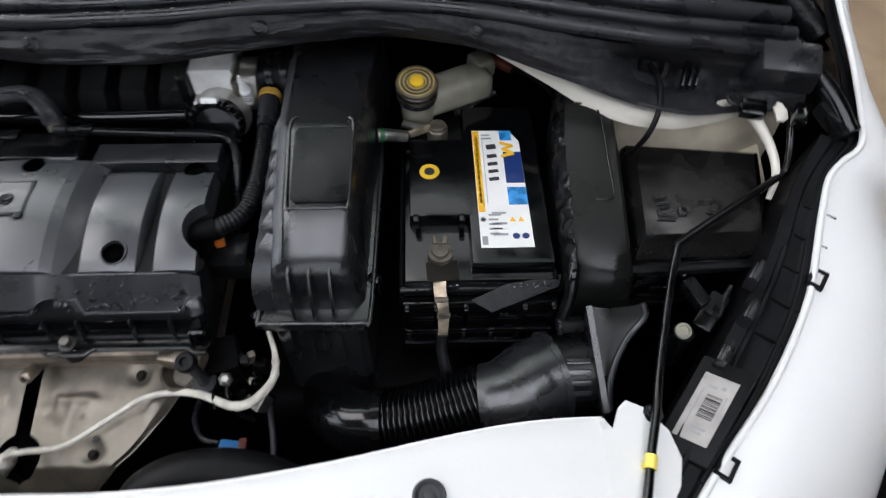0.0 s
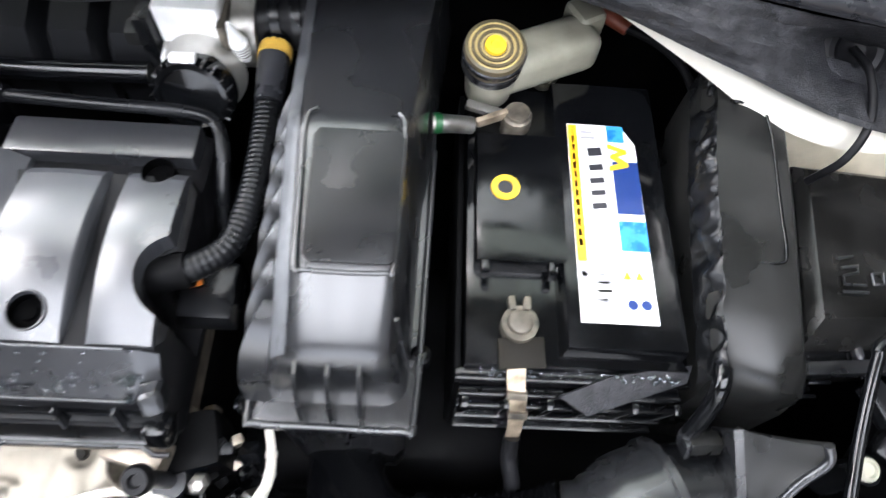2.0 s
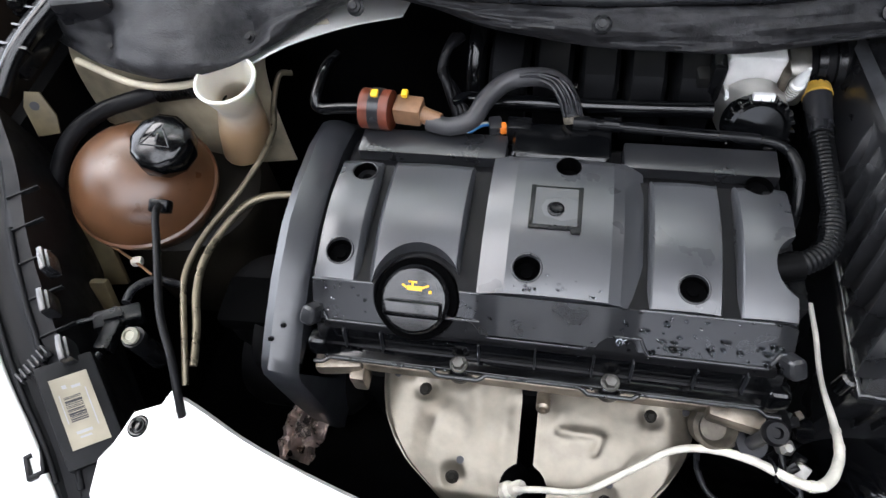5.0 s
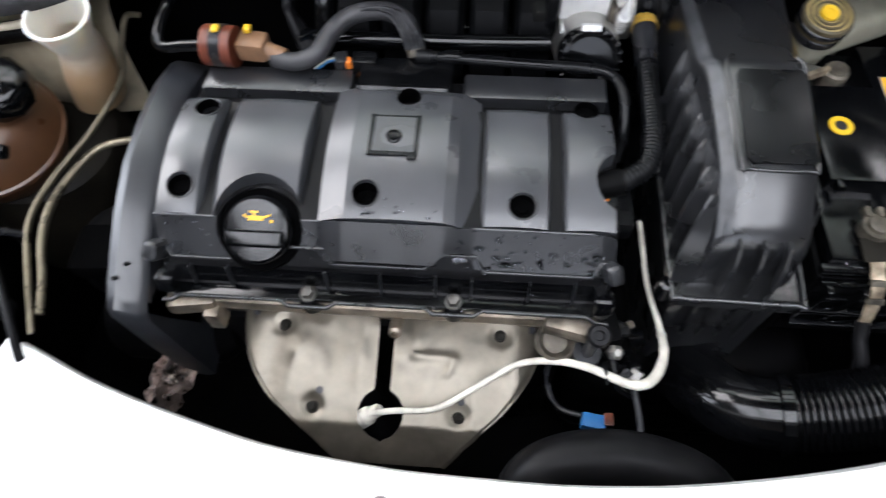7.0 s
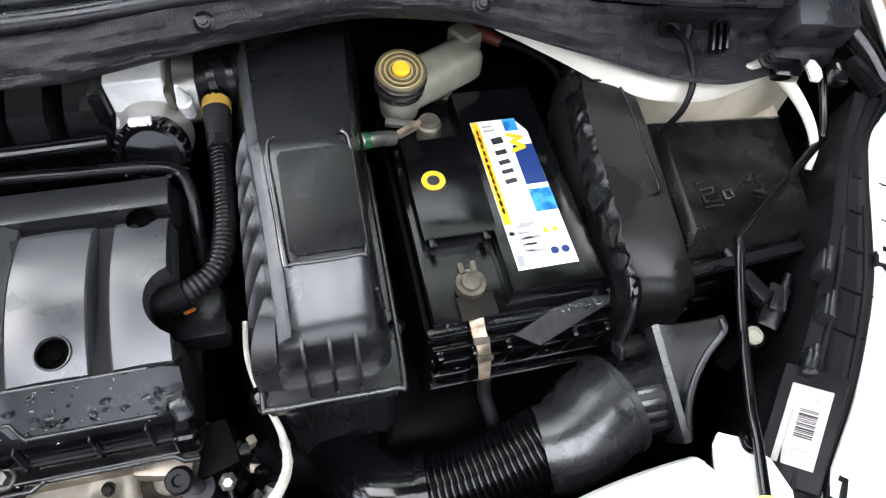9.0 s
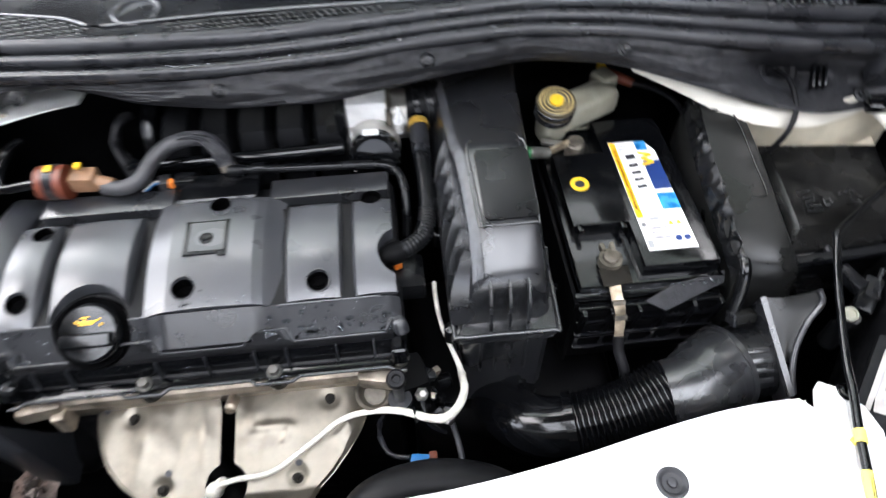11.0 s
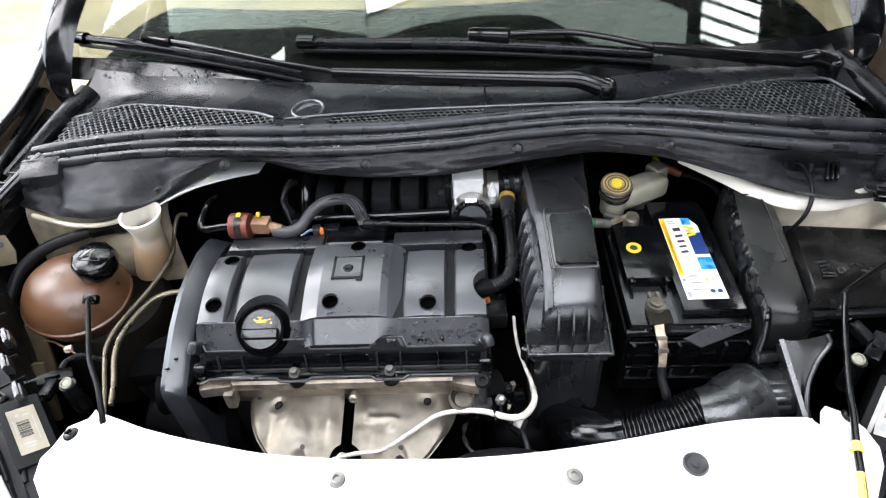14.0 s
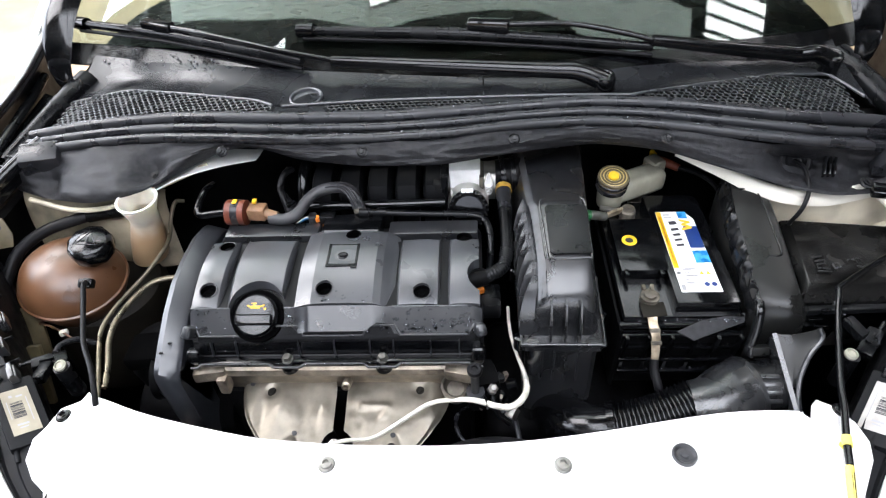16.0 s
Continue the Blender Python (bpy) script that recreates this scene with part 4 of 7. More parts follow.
    # upright ribs under the front edge
    for x in (-0.352, -0.315, -0.220, -0.167, -0.114, -0.079, -0.024, 0.018):
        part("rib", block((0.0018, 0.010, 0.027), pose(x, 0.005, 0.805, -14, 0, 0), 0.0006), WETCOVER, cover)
    # wet skirt between the strip and the flange
    skirt = sheet(lambda u, v: Vector((-0.380 + 0.428 * u, 0.0120 - 0.0095 * v - 0.0015 * math.sin(v * 3.1), 0.8225 - 0.030 * v)), 60, 5, 0.0015)
    part("skirt", skirt, GLOSSY, cover, "glossy wet front skirt")
    # rounded ears at the ends of the strip
    for x, d in ((0.048, 1), (-0.380, -1)):
        part("ear", block((0.016, 0.034, 0.020), pose(x, 0.016, 0.829, -46, 0, 20 * d), 0.007, 3), WETCOVER, cover, "rounded wet end of the strip")
        part("end_lug", block((0.020, 0.020, 0.022), pose(x - 0.002 * d, -0.002, 0.800, -20, 0, 0), 0.006, 3), GLOSSY, cover)
    # flange with two big bolts
    part("flange", block((0.415, 0.020, 0.010), pose(-0.168, -0.002, 0.786), 0.003), GLOSSY, cover)
    for x in (-0.239, -0.096):
        boss = part("bolt_boss", turned([(0.013, 0.768), (0.013, 0.780), (0.011, 0.788), (0.009, 0.790)], pose(x, -0.004, 0), 24), GLOSSY, cover)
        bolt("bolt", (x, -0.005, 0.789), boss, 0.0065, 0.008, BOLT, (8, 0, 0), "", 1.35)
    for x, y in ((-0.382, 0.000), (0.045, -0.004)):
        bolt("bolt", (x, y, 0.784), cover, 0.006, 0.009, BOLT, (6, 0, 0))

    # oil filler cap leaning forward
    m = pose(-0.281, 0.035, 0.842, 32, 0, 0)
    cap = part("oil_cap", turned([(0.0328, -0.012), (0.0334, 0.004), (0.0322, 0.010), (0.0290, 0.0135), (0.012, 0.015), (0.0, 0.015)], m, 40), CAPGLOSS, cover, "black oil filler cap with a yellow mark")
    # gap round the cap, its shade given by the black colour
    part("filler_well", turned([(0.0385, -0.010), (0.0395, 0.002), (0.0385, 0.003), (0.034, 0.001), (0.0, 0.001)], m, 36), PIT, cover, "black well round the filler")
    part("grip_bar", block((0.055, 0.016, 0.012), m @ pose(0, -0.008, 0.0175), 0.005, 3), CAPGLOSS, cap)
    # oil can mark
    bm = block((0.014, 0.0045, 0.0008), m @ pose(0.000, 0.011, 0.0155), 0.0003, 1)
    block((0.010, 0.002, 0.0008), m @ pose(0.009, 0.0125, 0.0155, 0, 0, 22), 0.0003, 1, bm)
    block((0.002, 0.004, 0.0008), m @ pose(-0.002, 0.0145, 0.0155), 0.0003, 1, bm)
    block((0.008, 0.0018, 0.0008), m @ pose(-0.002, 0.0168, 0.0155), 0.0003, 1, bm)
    block((0.005, 0.002, 0.0008), m @ pose(-0.0095, 0.0125, 0.0155, 0, 0, -30), 0.0003, 1, bm)
    block((0.003, 0.003, 0.0008), m @ pose(0.0148, 0.0085, 0.0155), 0.0003, 1, bm)
    part("oil_can_mark", bm, L_YELLOW, cap)


engine_cover()


def engine_block():
    eng = thing("engine_block", "engine block and alloy cylinder head below the cover", "engine", (-0.17, 0.08, 0.4))
    bm = loft([[Vector((x, y, z)) for y, z in ((-0.002, 0.774), (-0.009, 0.768), (-0.011, 0.757), (-0.004, 0.749), (0.01, 0.70), (0.2, 0.70), (0.22, 0.77))] for x in (-0.368, -0.36, 0.03, 0.038)])
    part("cylinder_head", bm, HEAD, eng, "dull alloy cylinder head edge")
    part("block", block((0.40, 0.22, 0.34), pose(-0.165, 0.11, 0.53), 0.02), DARK, eng)
    part("sump", block((0.36, 0.20, 0.10), pose(-0.165, 0.12, 0.31), 0.02, taper=1.0), DARK, eng)
    for x in (-0.155,):
        part("stud_boss", turned([(0.007, -0.012), (0.007, 0.008), (0.004, 0.010), (0.003, 0.006), (0, 0.006)], pose(x, -0.018, 0.745, 60, 0, 0), 16), HEAD, eng)
    # lugs at both ends of the head
    part("lug", block((0.05, 0.024, 0.022), pose(-0.365, -0.006, 0.762, 0, 0, 8), 0.006), HEAD, eng)
    part("lug", block((0.016, 0.02, 0.034), pose(-0.345, -0.014, 0.745), 0.004), HEAD, eng)
    part("lug", block((0.05, 0.024, 0.022), pose(0.02, -0.012, 0.765, 0, 0, -12), 0.006), HEAD, eng)
    # water outlet with its neck
    part("water_outlet", turned([(0.020, -0.03), (0.022, 0.004), (0.018, 0.008), (0.015, 0.002), (0.013, -0.012), (0.0, -0.012)], pose(0.010, -0.018, 0.738, 20, 0, 0), 24), LEAD, eng, "alloy outlet neck")
    part("outlet_body", block((0.05, 0.05, 0.07), pose(0.05, 0.0, 0.715, 0, 0, 15), 0.012), DARK, eng)
    part("gearbox", block((0.30, 0.26, 0.26), pose(0.20, 0.12, 0.47), 0.05, 4), DARK, eng)


engine_block()


def timing_cover():
    bm = bmesh.new()
    line = [(0.275, 0.815), (0.25, 0.842), (0.205, 0.855), (0.15, 0.8585), (0.10, 0.855), (0.05, 0.840), (0.01, 0.822), (-0.024, 0.804), (-0.033, 0.797), (-0.037, 0.785), (-0.035, 0.70), (-0.03, 0.60)]
    rings = []
    for k, (y, z) in enumerate(line):
        xl, xr = -0.434, -0.397
        top = k < 8
        tilt = 0.009
        down = Vector((0, 0.03, -0.13)) if top else Vector((0, 0.06, 0))
        out = 0.0 if top else 0.004
        rings.append([Vector((xl, y, z - 0.005)), Vector((xl + 0.010, y - out, z)), Vector((xr - 0.006, y - out, z - tilt * 0.8)), Vector((xr, y, z - tilt - 0.005)), Vector((xr, y, z - tilt)) + down, Vector((xl, y, z)) + down])
    loft(rings, bm)
    t = thing("timing_cover", "smooth dark grey plastic timing belt cover", "timing cover", (-0.42, 0.1, 0.7))
    part("cover", bm, TIMING, t, sharp=40)
    for y, z in ((0.0, 0.823), (-0.012, 0.815)):
        part("peg", turned([(0.003, 0), (0.003, 0.0015), (0, 0.002)], pose(-0.422 if y else -0.410, y, z, -25, 0, 0), 10), GLOSSY, t)


timing_cover()


def heat_shield():
    shield = thing("heat_shield", "pressed steel exhaust heat shield, dull and slightly tarnished", "heat shield", (-0.165, -0.06, 0.69))
    left = along([(-0.14, -0.190), (-0.123, -0.234), (-0.107, -0.262), (-0.078, -0.300), (-0.043, -0.321), (-0.010, -0.331), (0.012, -0.333)])
    right = along([(-0.14, -0.12), (-0.125, -0.085), (-0.112, -0.063), (-0.087, -0.040), (-0.049, -0.010), (-0.011, 0.003), (0.012, 0.004)])
    cx, cy, r = -0.168, -0.0925, 0.024

    def slot(y, s):
        gap = 0.0085
        if abs(y - cy) < r:
            gap = max(gap if y > cy else 0.0, math.sqrt(r * r - (y - cy) ** 2))
        elif y < cy:
            gap = 0.0
        gap += 6.0 * max(0.0, y + 0.012) ** 2
        return cx + s * gap

    def height(x, y):
        z = 0.718 + 0.26 * (y - 0.01)
        z -= 0.9 * max(0.0, -0.105 - y) ** 1.0
        # pressed forms: domes over the ports, valleys and beads
        for px, py, sx, sy, h in ((-0.255, -0.045, 0.05, 0.045, 0.005), (-0.09, -0.045, 0.05, 0.045, 0.005), (-0.192, -0.03, 0.008, 0.045, 0.003), (-0.222, -0.03, 0.010, 0.045, -0.0025), (-0.262, -0.028, 0.012, 0.02, 0.003), (-0.135, -0.02, 0.010, 0.02, 0.003), (-0.03, -0.03, 0.012, 0.03, 0.003), (-0.29, -0.05, 0.012, 0.03, -0.003)):
            z += h * math.exp(-(((x - px) / sx) ** 2) - ((y - py) / sy) ** 2)
        dx = x + 0.115
        z += 0.0026 * math.exp(-(((y + 0.034) / 0.0045) ** 2)) * max(0.0, min(1.0, (0.026 - abs(dx)) / 0.006))
        z += 0.0026 * math.exp(-(((dx - 0.022 - 0.4 * (y + 0.034)) / 0.0045) ** 2)) * max(0.0, min(1.0, (0.012 - abs(y + 0.044)) / 0.004))
        side = max(0, abs(x - cx) - 0.135) / 0.03
        z -= 0.010 * side * side
        for px, py in ((-0.280, -0.008), (-0.046, -0.007), (-0.241, -0.089), (-0.086, -0.090)):
            z -= 0.004 * math.exp(-((math.hypot(x - px, y - py) / 0.011) ** 4))
        for px, w in ((-0.215, 0.006), (-0.262, 0.005), (-0.118, 0.005), (-0.066, 0.006)):
            z += 0.0009 * math.exp(-(((x - px - 0.25 * (y + 0.04)) / w) ** 2)) * max(0.0, 1 - ((y + 0.045) / 0.045) ** 2)
        z += 0.0010 * noise.noise(Vector((x * 30, y * 30, 0))) + 0.0004 * noise.noise(Vector((x * 90, y * 90, 4)))
        return z

    def half(s, edge):
        def fn(u, v):
            y = 0.012 - 0.148 * v
            a, b = edge(y), slot(y, s)
            x = a + (b - a) * u
            z = height(x, y)
            if u < 0.04:
                z -= 0.006
            return Vector((x, y, z))

        return fn

    bm = sheet(half(-1, left), 50, 60, 0.0012)
    sheet(half(1, right), 50, 60, 0.0012, bm)
    part("plate", bm, SHIELD, shield, sharp=60)
    for x, y in ((-0.280, -0.008), (-0.046, -0.007), (-0.241, -0.089), (-0.086, -0.090)):
        bolt("bolt", (x, y, height(x, y) - 0.001), shield, 0.0045, 0.004, NEARBLACK, (14, 0, 0), "", 1.7)
    for x, y in ((-0.234, -0.074), (-0.084, -0.077), (-0.313, 0.004), (-0.012, 0.002)):
        part("hole", turned([(0.004, 0), (0.004, 0.0008), (0, 0.0008)], pose(x, y, height(x, y) + 0.0006, 14, 0, 0), 12), INK, shield)
    solo("exhaust_manifold", tube([(-0.25, 0.0, 0.66), (-0.2, -0.06, 0.62), (-0.168, -0.09, 0.58), (-0.165, -0.09, 0.45)], 0.028, 12), DARK, "dark cast exhaust manifold under the shield", "exhaust manifold")
    # sensor in the slot and its sheathed lead
    lead = thing("oxygen_sensor", "oxygen sensor with a white glass-fibre sheathed lead", "sensor", (-0.176, -0.095, 0.70))
    part("sensor_body", turned([(0.010, -0.04), (0.010, -0.004), (0.007, 0.0), (0.007, 0.012), (0.005, 0.016)], pose(-0.178, -0.094, 0.692, -10, 40, 0), 16), SHEATH, lead)
    path = [(-0.176, -0.096, 0.704), (-0.15, -0.094, 0.712), (-0.11, -0.090, 0.714), (-0.07, -0.068, 0.722), (-0.03, -0.044, 0.730), (0.006, -0.038, 0.732), (0.040, -0.046, 0.742), (0.078, -0.064, 0.752), (0.100, -0.058, 0.750), (0.116, -0.030, 0.742), (0.115, 0.0, 0.742), (0.106, 0.026, 0.752), (0.098, 0.045, 0.768), (0.094, 0.070, 0.780), (0.094, 0.105, 0.778)]
    part("sheathed_lead", tube(path, lambda s: 0.0032 + 0.0020 * min(1, max(0, (s - 0.25) * 3)) - 0.0026 * max(0, min(1, (s - 0.60) / 0.2)), 10, 8), SHEATH, lead)
    ring_path = smooth_path(path, 8)
    for k in range(6):
        p = ring_path[58 + 4 * k]
        way = (ring_path[59 + 4 * k] - ring_path[57 + 4 * k]).normalized()
        part("tape_ring", tube([p - way * 0.0022, p + way * 0.0022], 0.0054 - 0.0001 * k, 10, 1), SHEATH, lead)
    part("tie", tube([(0.058, -0.063, 0.744), (0.056, -0.052, 0.751), (0.054, -0.042, 0.744)], 0.0018, 6, 4), PLASTIC, lead)


heat_shield()

# ---- behind the engine ----


def intake():
    man = thing("intake_manifold", "black plastic intake manifold with rounded runners", "intake manifold", (-0.14, 0.33, 0.82))
    for k in range(5):
        x = -0.226 + 0.050 * k
        bm = loft([[Vector((x + dx * w, y, z + dz * h)) for dx, dz in ((-1, -1), (-1, 0.6), (-0.75, 1), (0.75, 1), (1, 0.6), (1, -1))] for y, z, w, h in ((0.44, 0.82, 0.020, 0.05), (0.39, 0.845, 0.0215, 0.04), (0.335, 0.853, 0.0215, 0.034), (0.305, 0.842, 0.021, 0.034), (0.292, 0.82, 0.020, 0.03))])
        part("runner", bm, GRAINED, man)
    part("runner", tube([(-0.262, 0.40, 0.85), (-0.262, 0.36, 0.885), (-0.264, 0.325, 0.865), (-0.264, 0.30, 0.82)], 0.012, 10), GLOSSY, man)
    part("rail", tube([(-0.275, 0.282, 0.853), (-0.20, 0.279, 0.855), (-0.10, 0.279, 0.855), (-0.008, 0.282, 0.855)], 0.0095, 12), GLOSSY, man)
    part("plenum_body", block((0.30, 0.10, 0.08), pose(-0.13, 0.37, 0.80), 0.02), GLOSSY, man)

    thr = thing("throttle_body", "bright cast alloy throttle body with a black motor cap", "throttle body", (0.025, 0.32, 0.86))
    part("housing", block((0.054, 0.062, 0.046), pose(0.027, 0.338, 0.881), 0.004, 3), BRIGHT, thr)
    part("step", block((0.028, 0.040, 0.034), pose(0.014, 0.315, 0.851, 0, 0, 4), 0.003), ALLOY, thr)
    part("step", block((0.028, 0.050, 0.040), pose(0.040, 0.310, 0.850, 0, 0, -4), 0.004), BRIGHT, thr)
    part("step", block((0.020, 0.016, 0.012), pose(0.012, 0.296, 0.862), 0.002), BRIGHT, thr)
    part("side_flange", block((0.014, 0.07, 0.060), pose(-0.008, 0.333, 0.868), 0.004), PLASTIC, thr)
    part("plug", block((0.022, 0.034, 0.030), pose(-0.018, 0.318, 0.866, 0, 0, 6), 0.004), SCREEN, thr, "grey connector on the throttle")
    part("plate", block((0.007, 0.052, 0.064), pose(0.0555, 0.325, 0.862), 0.002), LEAD, thr, "tan gasket plate")
    part("ring", turned([(0.026, 0.034), (0.031, 0.012), (0.036, -0.002), (0.036, -0.010), (0.032, -0.012)][::-1], pose(0.032, 0.270, 0.858, 62, 0, 0) @ pose(0, 0, -0.022), 30), ALLOY, thr, "flared alloy neck")
    seat = pose(0.033, 0.262, 0.856, 66, 0, 0)
    cap = part("motor_cap", turned([(0.033, -0.012), (0.0335, 0.004), (0.030, 0.010), (0.026, 0.011), (0.024, 0.007), (0.010, 0.008), (0, 0.009)], seat, 36), GLOSSY, thr, "black ribbed motor cap")
    for k in range(22):
        a = 2 * math.pi * k / 22
        part("rib", block((0.006, 0.0028, 0.010), seat @ pose(0.0315 * math.cos(a), 0.0315 * math.sin(a), 0.005, 0, 0, math.degrees(a)), 0.0008, 1), GLOSSY, cap)
    part("tab", block((0.020, 0.007, 0.008), seat @ pose(-0.002, 0.0335, 0.006), 0.0015), BRIGHT, cap, "bright metal tab")
    part("hose_clamp", turned([(0.0325, -0.009), (0.0338, -0.010), (0.0338, 0.010), (0.0325, 0.009)], pose(0.070, 0.335, 0.862, 0, 90, 0), 30), STEEL, thr, "wide steel hose clamp")
    screw = part("clamp_screw", turned([(0.0065, -0.020), (0.0075, -0.014), (0.0075, 0.006), (0.0055, 0.008), (0.0055, 0.016), (0.0042, 0.018), (0.0038, 0.026), (0.0015, 0.036)], pose(0.068, 0.300, 0.876, 18, 0, 0), 12), BRIGHT, thr, "bright worm screw")
    for k in range(4):
        part("thread", turned([(0.0074, -0.0008), (0.0082, 0.0), (0.0074, 0.0008)], pose(0.068, 0.300, 0.876, 18, 0, 0) @ pose(0, 0, -0.010 + 0.004 * k), 12), STEEL, screw)
    pipe = thing("intake_pipe", "short black intake pipe between throttle and airbox", "pipe", (0.09, 0.35, 0.86))
    part("pipe", tube([(0.062, 0.340, 0.862), (0.09, 0.348, 0.863), (0.132, 0.350, 0.866)], 0.029, 20), RUBBER, pipe)
    for x in (0.094, 0.112):
        part("rib", tube([(x - 0.004, 0.3485, 0.864), (x + 0.004, 0.349, 0.8645)], 0.0335, 20, 1), SATIN, pipe, "raised rubber rib")

    hose = thing("breather_hose", "black corrugated breather hose with a yellow collar", "hose", (0.09, 0.2, 0.85))
    path = [(0.094, 0.318, 0.862), (0.094, 0.27, 0.856), (0.095, 0.215, 0.852), (0.094, 0.165, 0.851), (0.085, 0.125, 0.850), (0.063, 0.106, 0.850), (0.036, 0.098, 0.846)]
    part("corrugated_pipe", tube(path, 0.0112, 16, 8, ripple=0.0011, pitch=0.0046), PLASTIC, hose, sharp=80)
    part("collar", turned([(0.0125, -0.006), (0.0145, -0.006), (0.0145, 0.006), (0.0125, 0.006)], pose(0.094, 0.306, 0.861, 84, 0, 0), 20), AGEDYELLOW, hose, "yellowed collar")
    part("neck", tube([(0.094, 0.302, 0.861), (0.0942, 0.285, 0.858), (0.0945, 0.256, 0.855)], lambda s: 0.0142 - 0.0022 * s, 16), SEAL, hose, "smooth grey neck of the hose")
    part("elbow", tube([(0.094, 0.312, 0.862), (0.096, 0.335, 0.864), (0.115, 0.345, 0.868)], 0.013, 12), GLOSSY, hose)
    part("end_boot", tube([(0.060, 0.104, 0.850), (0.036, 0.098, 0.845), (0.026, 0.094, 0.82), (0.026, 0.09, 0.79)], 0.0135, 14), DARK, hose)
    c = thing("wiring_connector", "black connector block with an orange lock tab", "connector", (0.05, 0.11, 0.80))
    part("shell", block((0.045, 0.05, 0.03), pose(0.06, 0.108, 0.79), 0.005), PLASTIC, c)
    part("lock_tab", block((0.011, 0.012, 0.010), pose(0.050, 0.114, 0.811, 0, 0, 20), 0.002), ORANGE, c)

    pipe = thing("vacuum_pipe", "thin black vacuum pipe with bright unions", "pipe", (-0.05, 0.235, 0.87))
    part("pipe", tube([(-0.146, 0.240, 0.872), (-0.10, 0.237, 0.871), (-0.03, 0.236, 0.868), (0.035, 0.236, 0.864), (0.058, 0.228, 0.861), (0.067, 0.205, 0.857), (0.068, 0.175, 0.838), (0.066, 0.16, 0.81)], 0.0055, 10), PLASTIC, pipe)
    for x in (-0.142, -0.112):
        part("union", tube([(x - 0.008, 0.239, 0.872), (x + 0.008, 0.238, 0.872)], 0.0074, 12, 1), PLASTIC, pipe)

    loop = thing("fuel_hose", "grey rubber fuel hose bent in a loop", "hose", (-0.2, 0.25, 0.88))
    part("hose", tube([(-0.30, 0.228, 0.872), (-0.275, 0.222, 0.874), (-0.253, 0.229, 0.880), (-0.240, 0.252, 0.888), (-0.220, 0.270, 0.895), (-0.19, 0.274, 0.899), (-0.168, 0.268, 0.897), (-0.155, 0.255, 0.884), (-0.150, 0.246, 0.870)], 0.0097, 14), HOSE, loop)
    part("clamp", tube([(-0.1515, 0.248, 0.874), (-0.1495, 0.244, 0.868)], 0.0106, 14, 1), LEAD, loop)
    for k in range(5):
        a = math.radians(20 + 36 * k)
        off = Vector((0.0088 * math.cos(a), -0.006, 0.0088 * math.sin(a)))
        part("wire", tube([Vector(p) + off for p in ((-0.203, 0.274, 0.898), (-0.186, 0.274, 0.899), (-0.168, 0.268, 0.897), (-0.156, 0.256, 0.886), (-0.151, 0.248, 0.874))], 0.0021, 8), SEAL, loop)

    valve = thing("purge_valve", "red-brown purge valve with tan connector in the line", "valve", (-0.345, 0.24, 0.88))
    part("drum", tube([(-0.372, 0.236, 0.880), (-0.340, 0.234, 0.880)], 0.0215, 20, 1), REDBROWN, valve)
    part("band", tube([(-0.362, 0.2358, 0.880), (-0.350, 0.2352, 0.880)], 0.0222, 20, 1), SEAL, valve)
    part("plug", block((0.030, 0.024, 0.022), pose(-0.322, 0.236, 0.880, 0, 0, -5), 0.003), TANBROWN, valve)
    part("tab", block((0.007, 0.009, 0.006), pose(-0.326, 0.244, 0.896), 0.002), YELLOW, valve)
    part("tab", block((0.008, 0.010, 0.005), pose(-0.356, 0.236, 0.902), 0.002), YELLOW, valve)
    part("neck", tube([(-0.308, 0.233, 0.878), (-0.288, 0.228, 0.874)], 0.009, 10, 1), TANBROWN, valve)
    part("line", tube([(-0.372, 0.236, 0.880), (-0.40, 0.238, 0.876), (-0.425, 0.240, 0.872), (-0.43, 0.25, 0.88), (-0.425, 0.285, 0.89), (-0.42, 0.31, 0.885)], 0.0065, 10), GLOSSY, valve)

    con = thing("injector_connector", "small orange tipped connector with blue wires", "connector", (-0.225, 0.235, 0.86))
    part("shell", block((0.026, 0.018, 0.020), pose(-0.205, 0.235, 0.862), 0.003), PLASTIC, con)
    part("tip", block((0.008, 0.010, 0.011), pose(-0.222, 0.231, 0.866, 0, 0, 12), 0.003), ORANGE, con)
    part("collar", block((0.014, 0.018, 0.020), pose(-0.230, 0.234, 0.862, 0, 0, 12), 0.003), SEAL, con)
    part("rail", block((0.062, 0.020, 0.018), pose(-0.172, 0.230, 0.856, -8, 0, 0), 0.004), GLOSSY, con)
    for k, m in enumerate((BLUE, SHEATH, PLASTIC)):
        part("wire", tube([(-0.228, 0.236 + 0.003 * k, 0.864), (-0.245, 0.238 + 0.003 * k, 0.860), (-0.262, 0.23 + 0.004 * k, 0.852)], 0.0016, 6), m, con)
    har = thing("wiring_loom", "taped black wiring loom rising behind the engine", "wiring", (-0.29, 0.28, 0.87))
    for k in range(3):
        part("wire", tube([(-0.262 - 0.006 * k, 0.25, 0.86), (-0.28 - 0.004 * k, 0.275, 0.875 + 0.006 * k), (-0.295, 0.29 + 0.006 * k, 0.885), (-0.29, 0.31, 0.90), (-0.285 + 0.004 * k, 0.33, 0.90)], 0.005, 8), RUBBER, har)
    part("clip", block((0.018, 0.010, 0.012), pose(-0.272, 0.262, 0.872, 0, 0, 30), 0.002), GLOSSY, har)


intake()

# ---- air filter and intake trunking ----


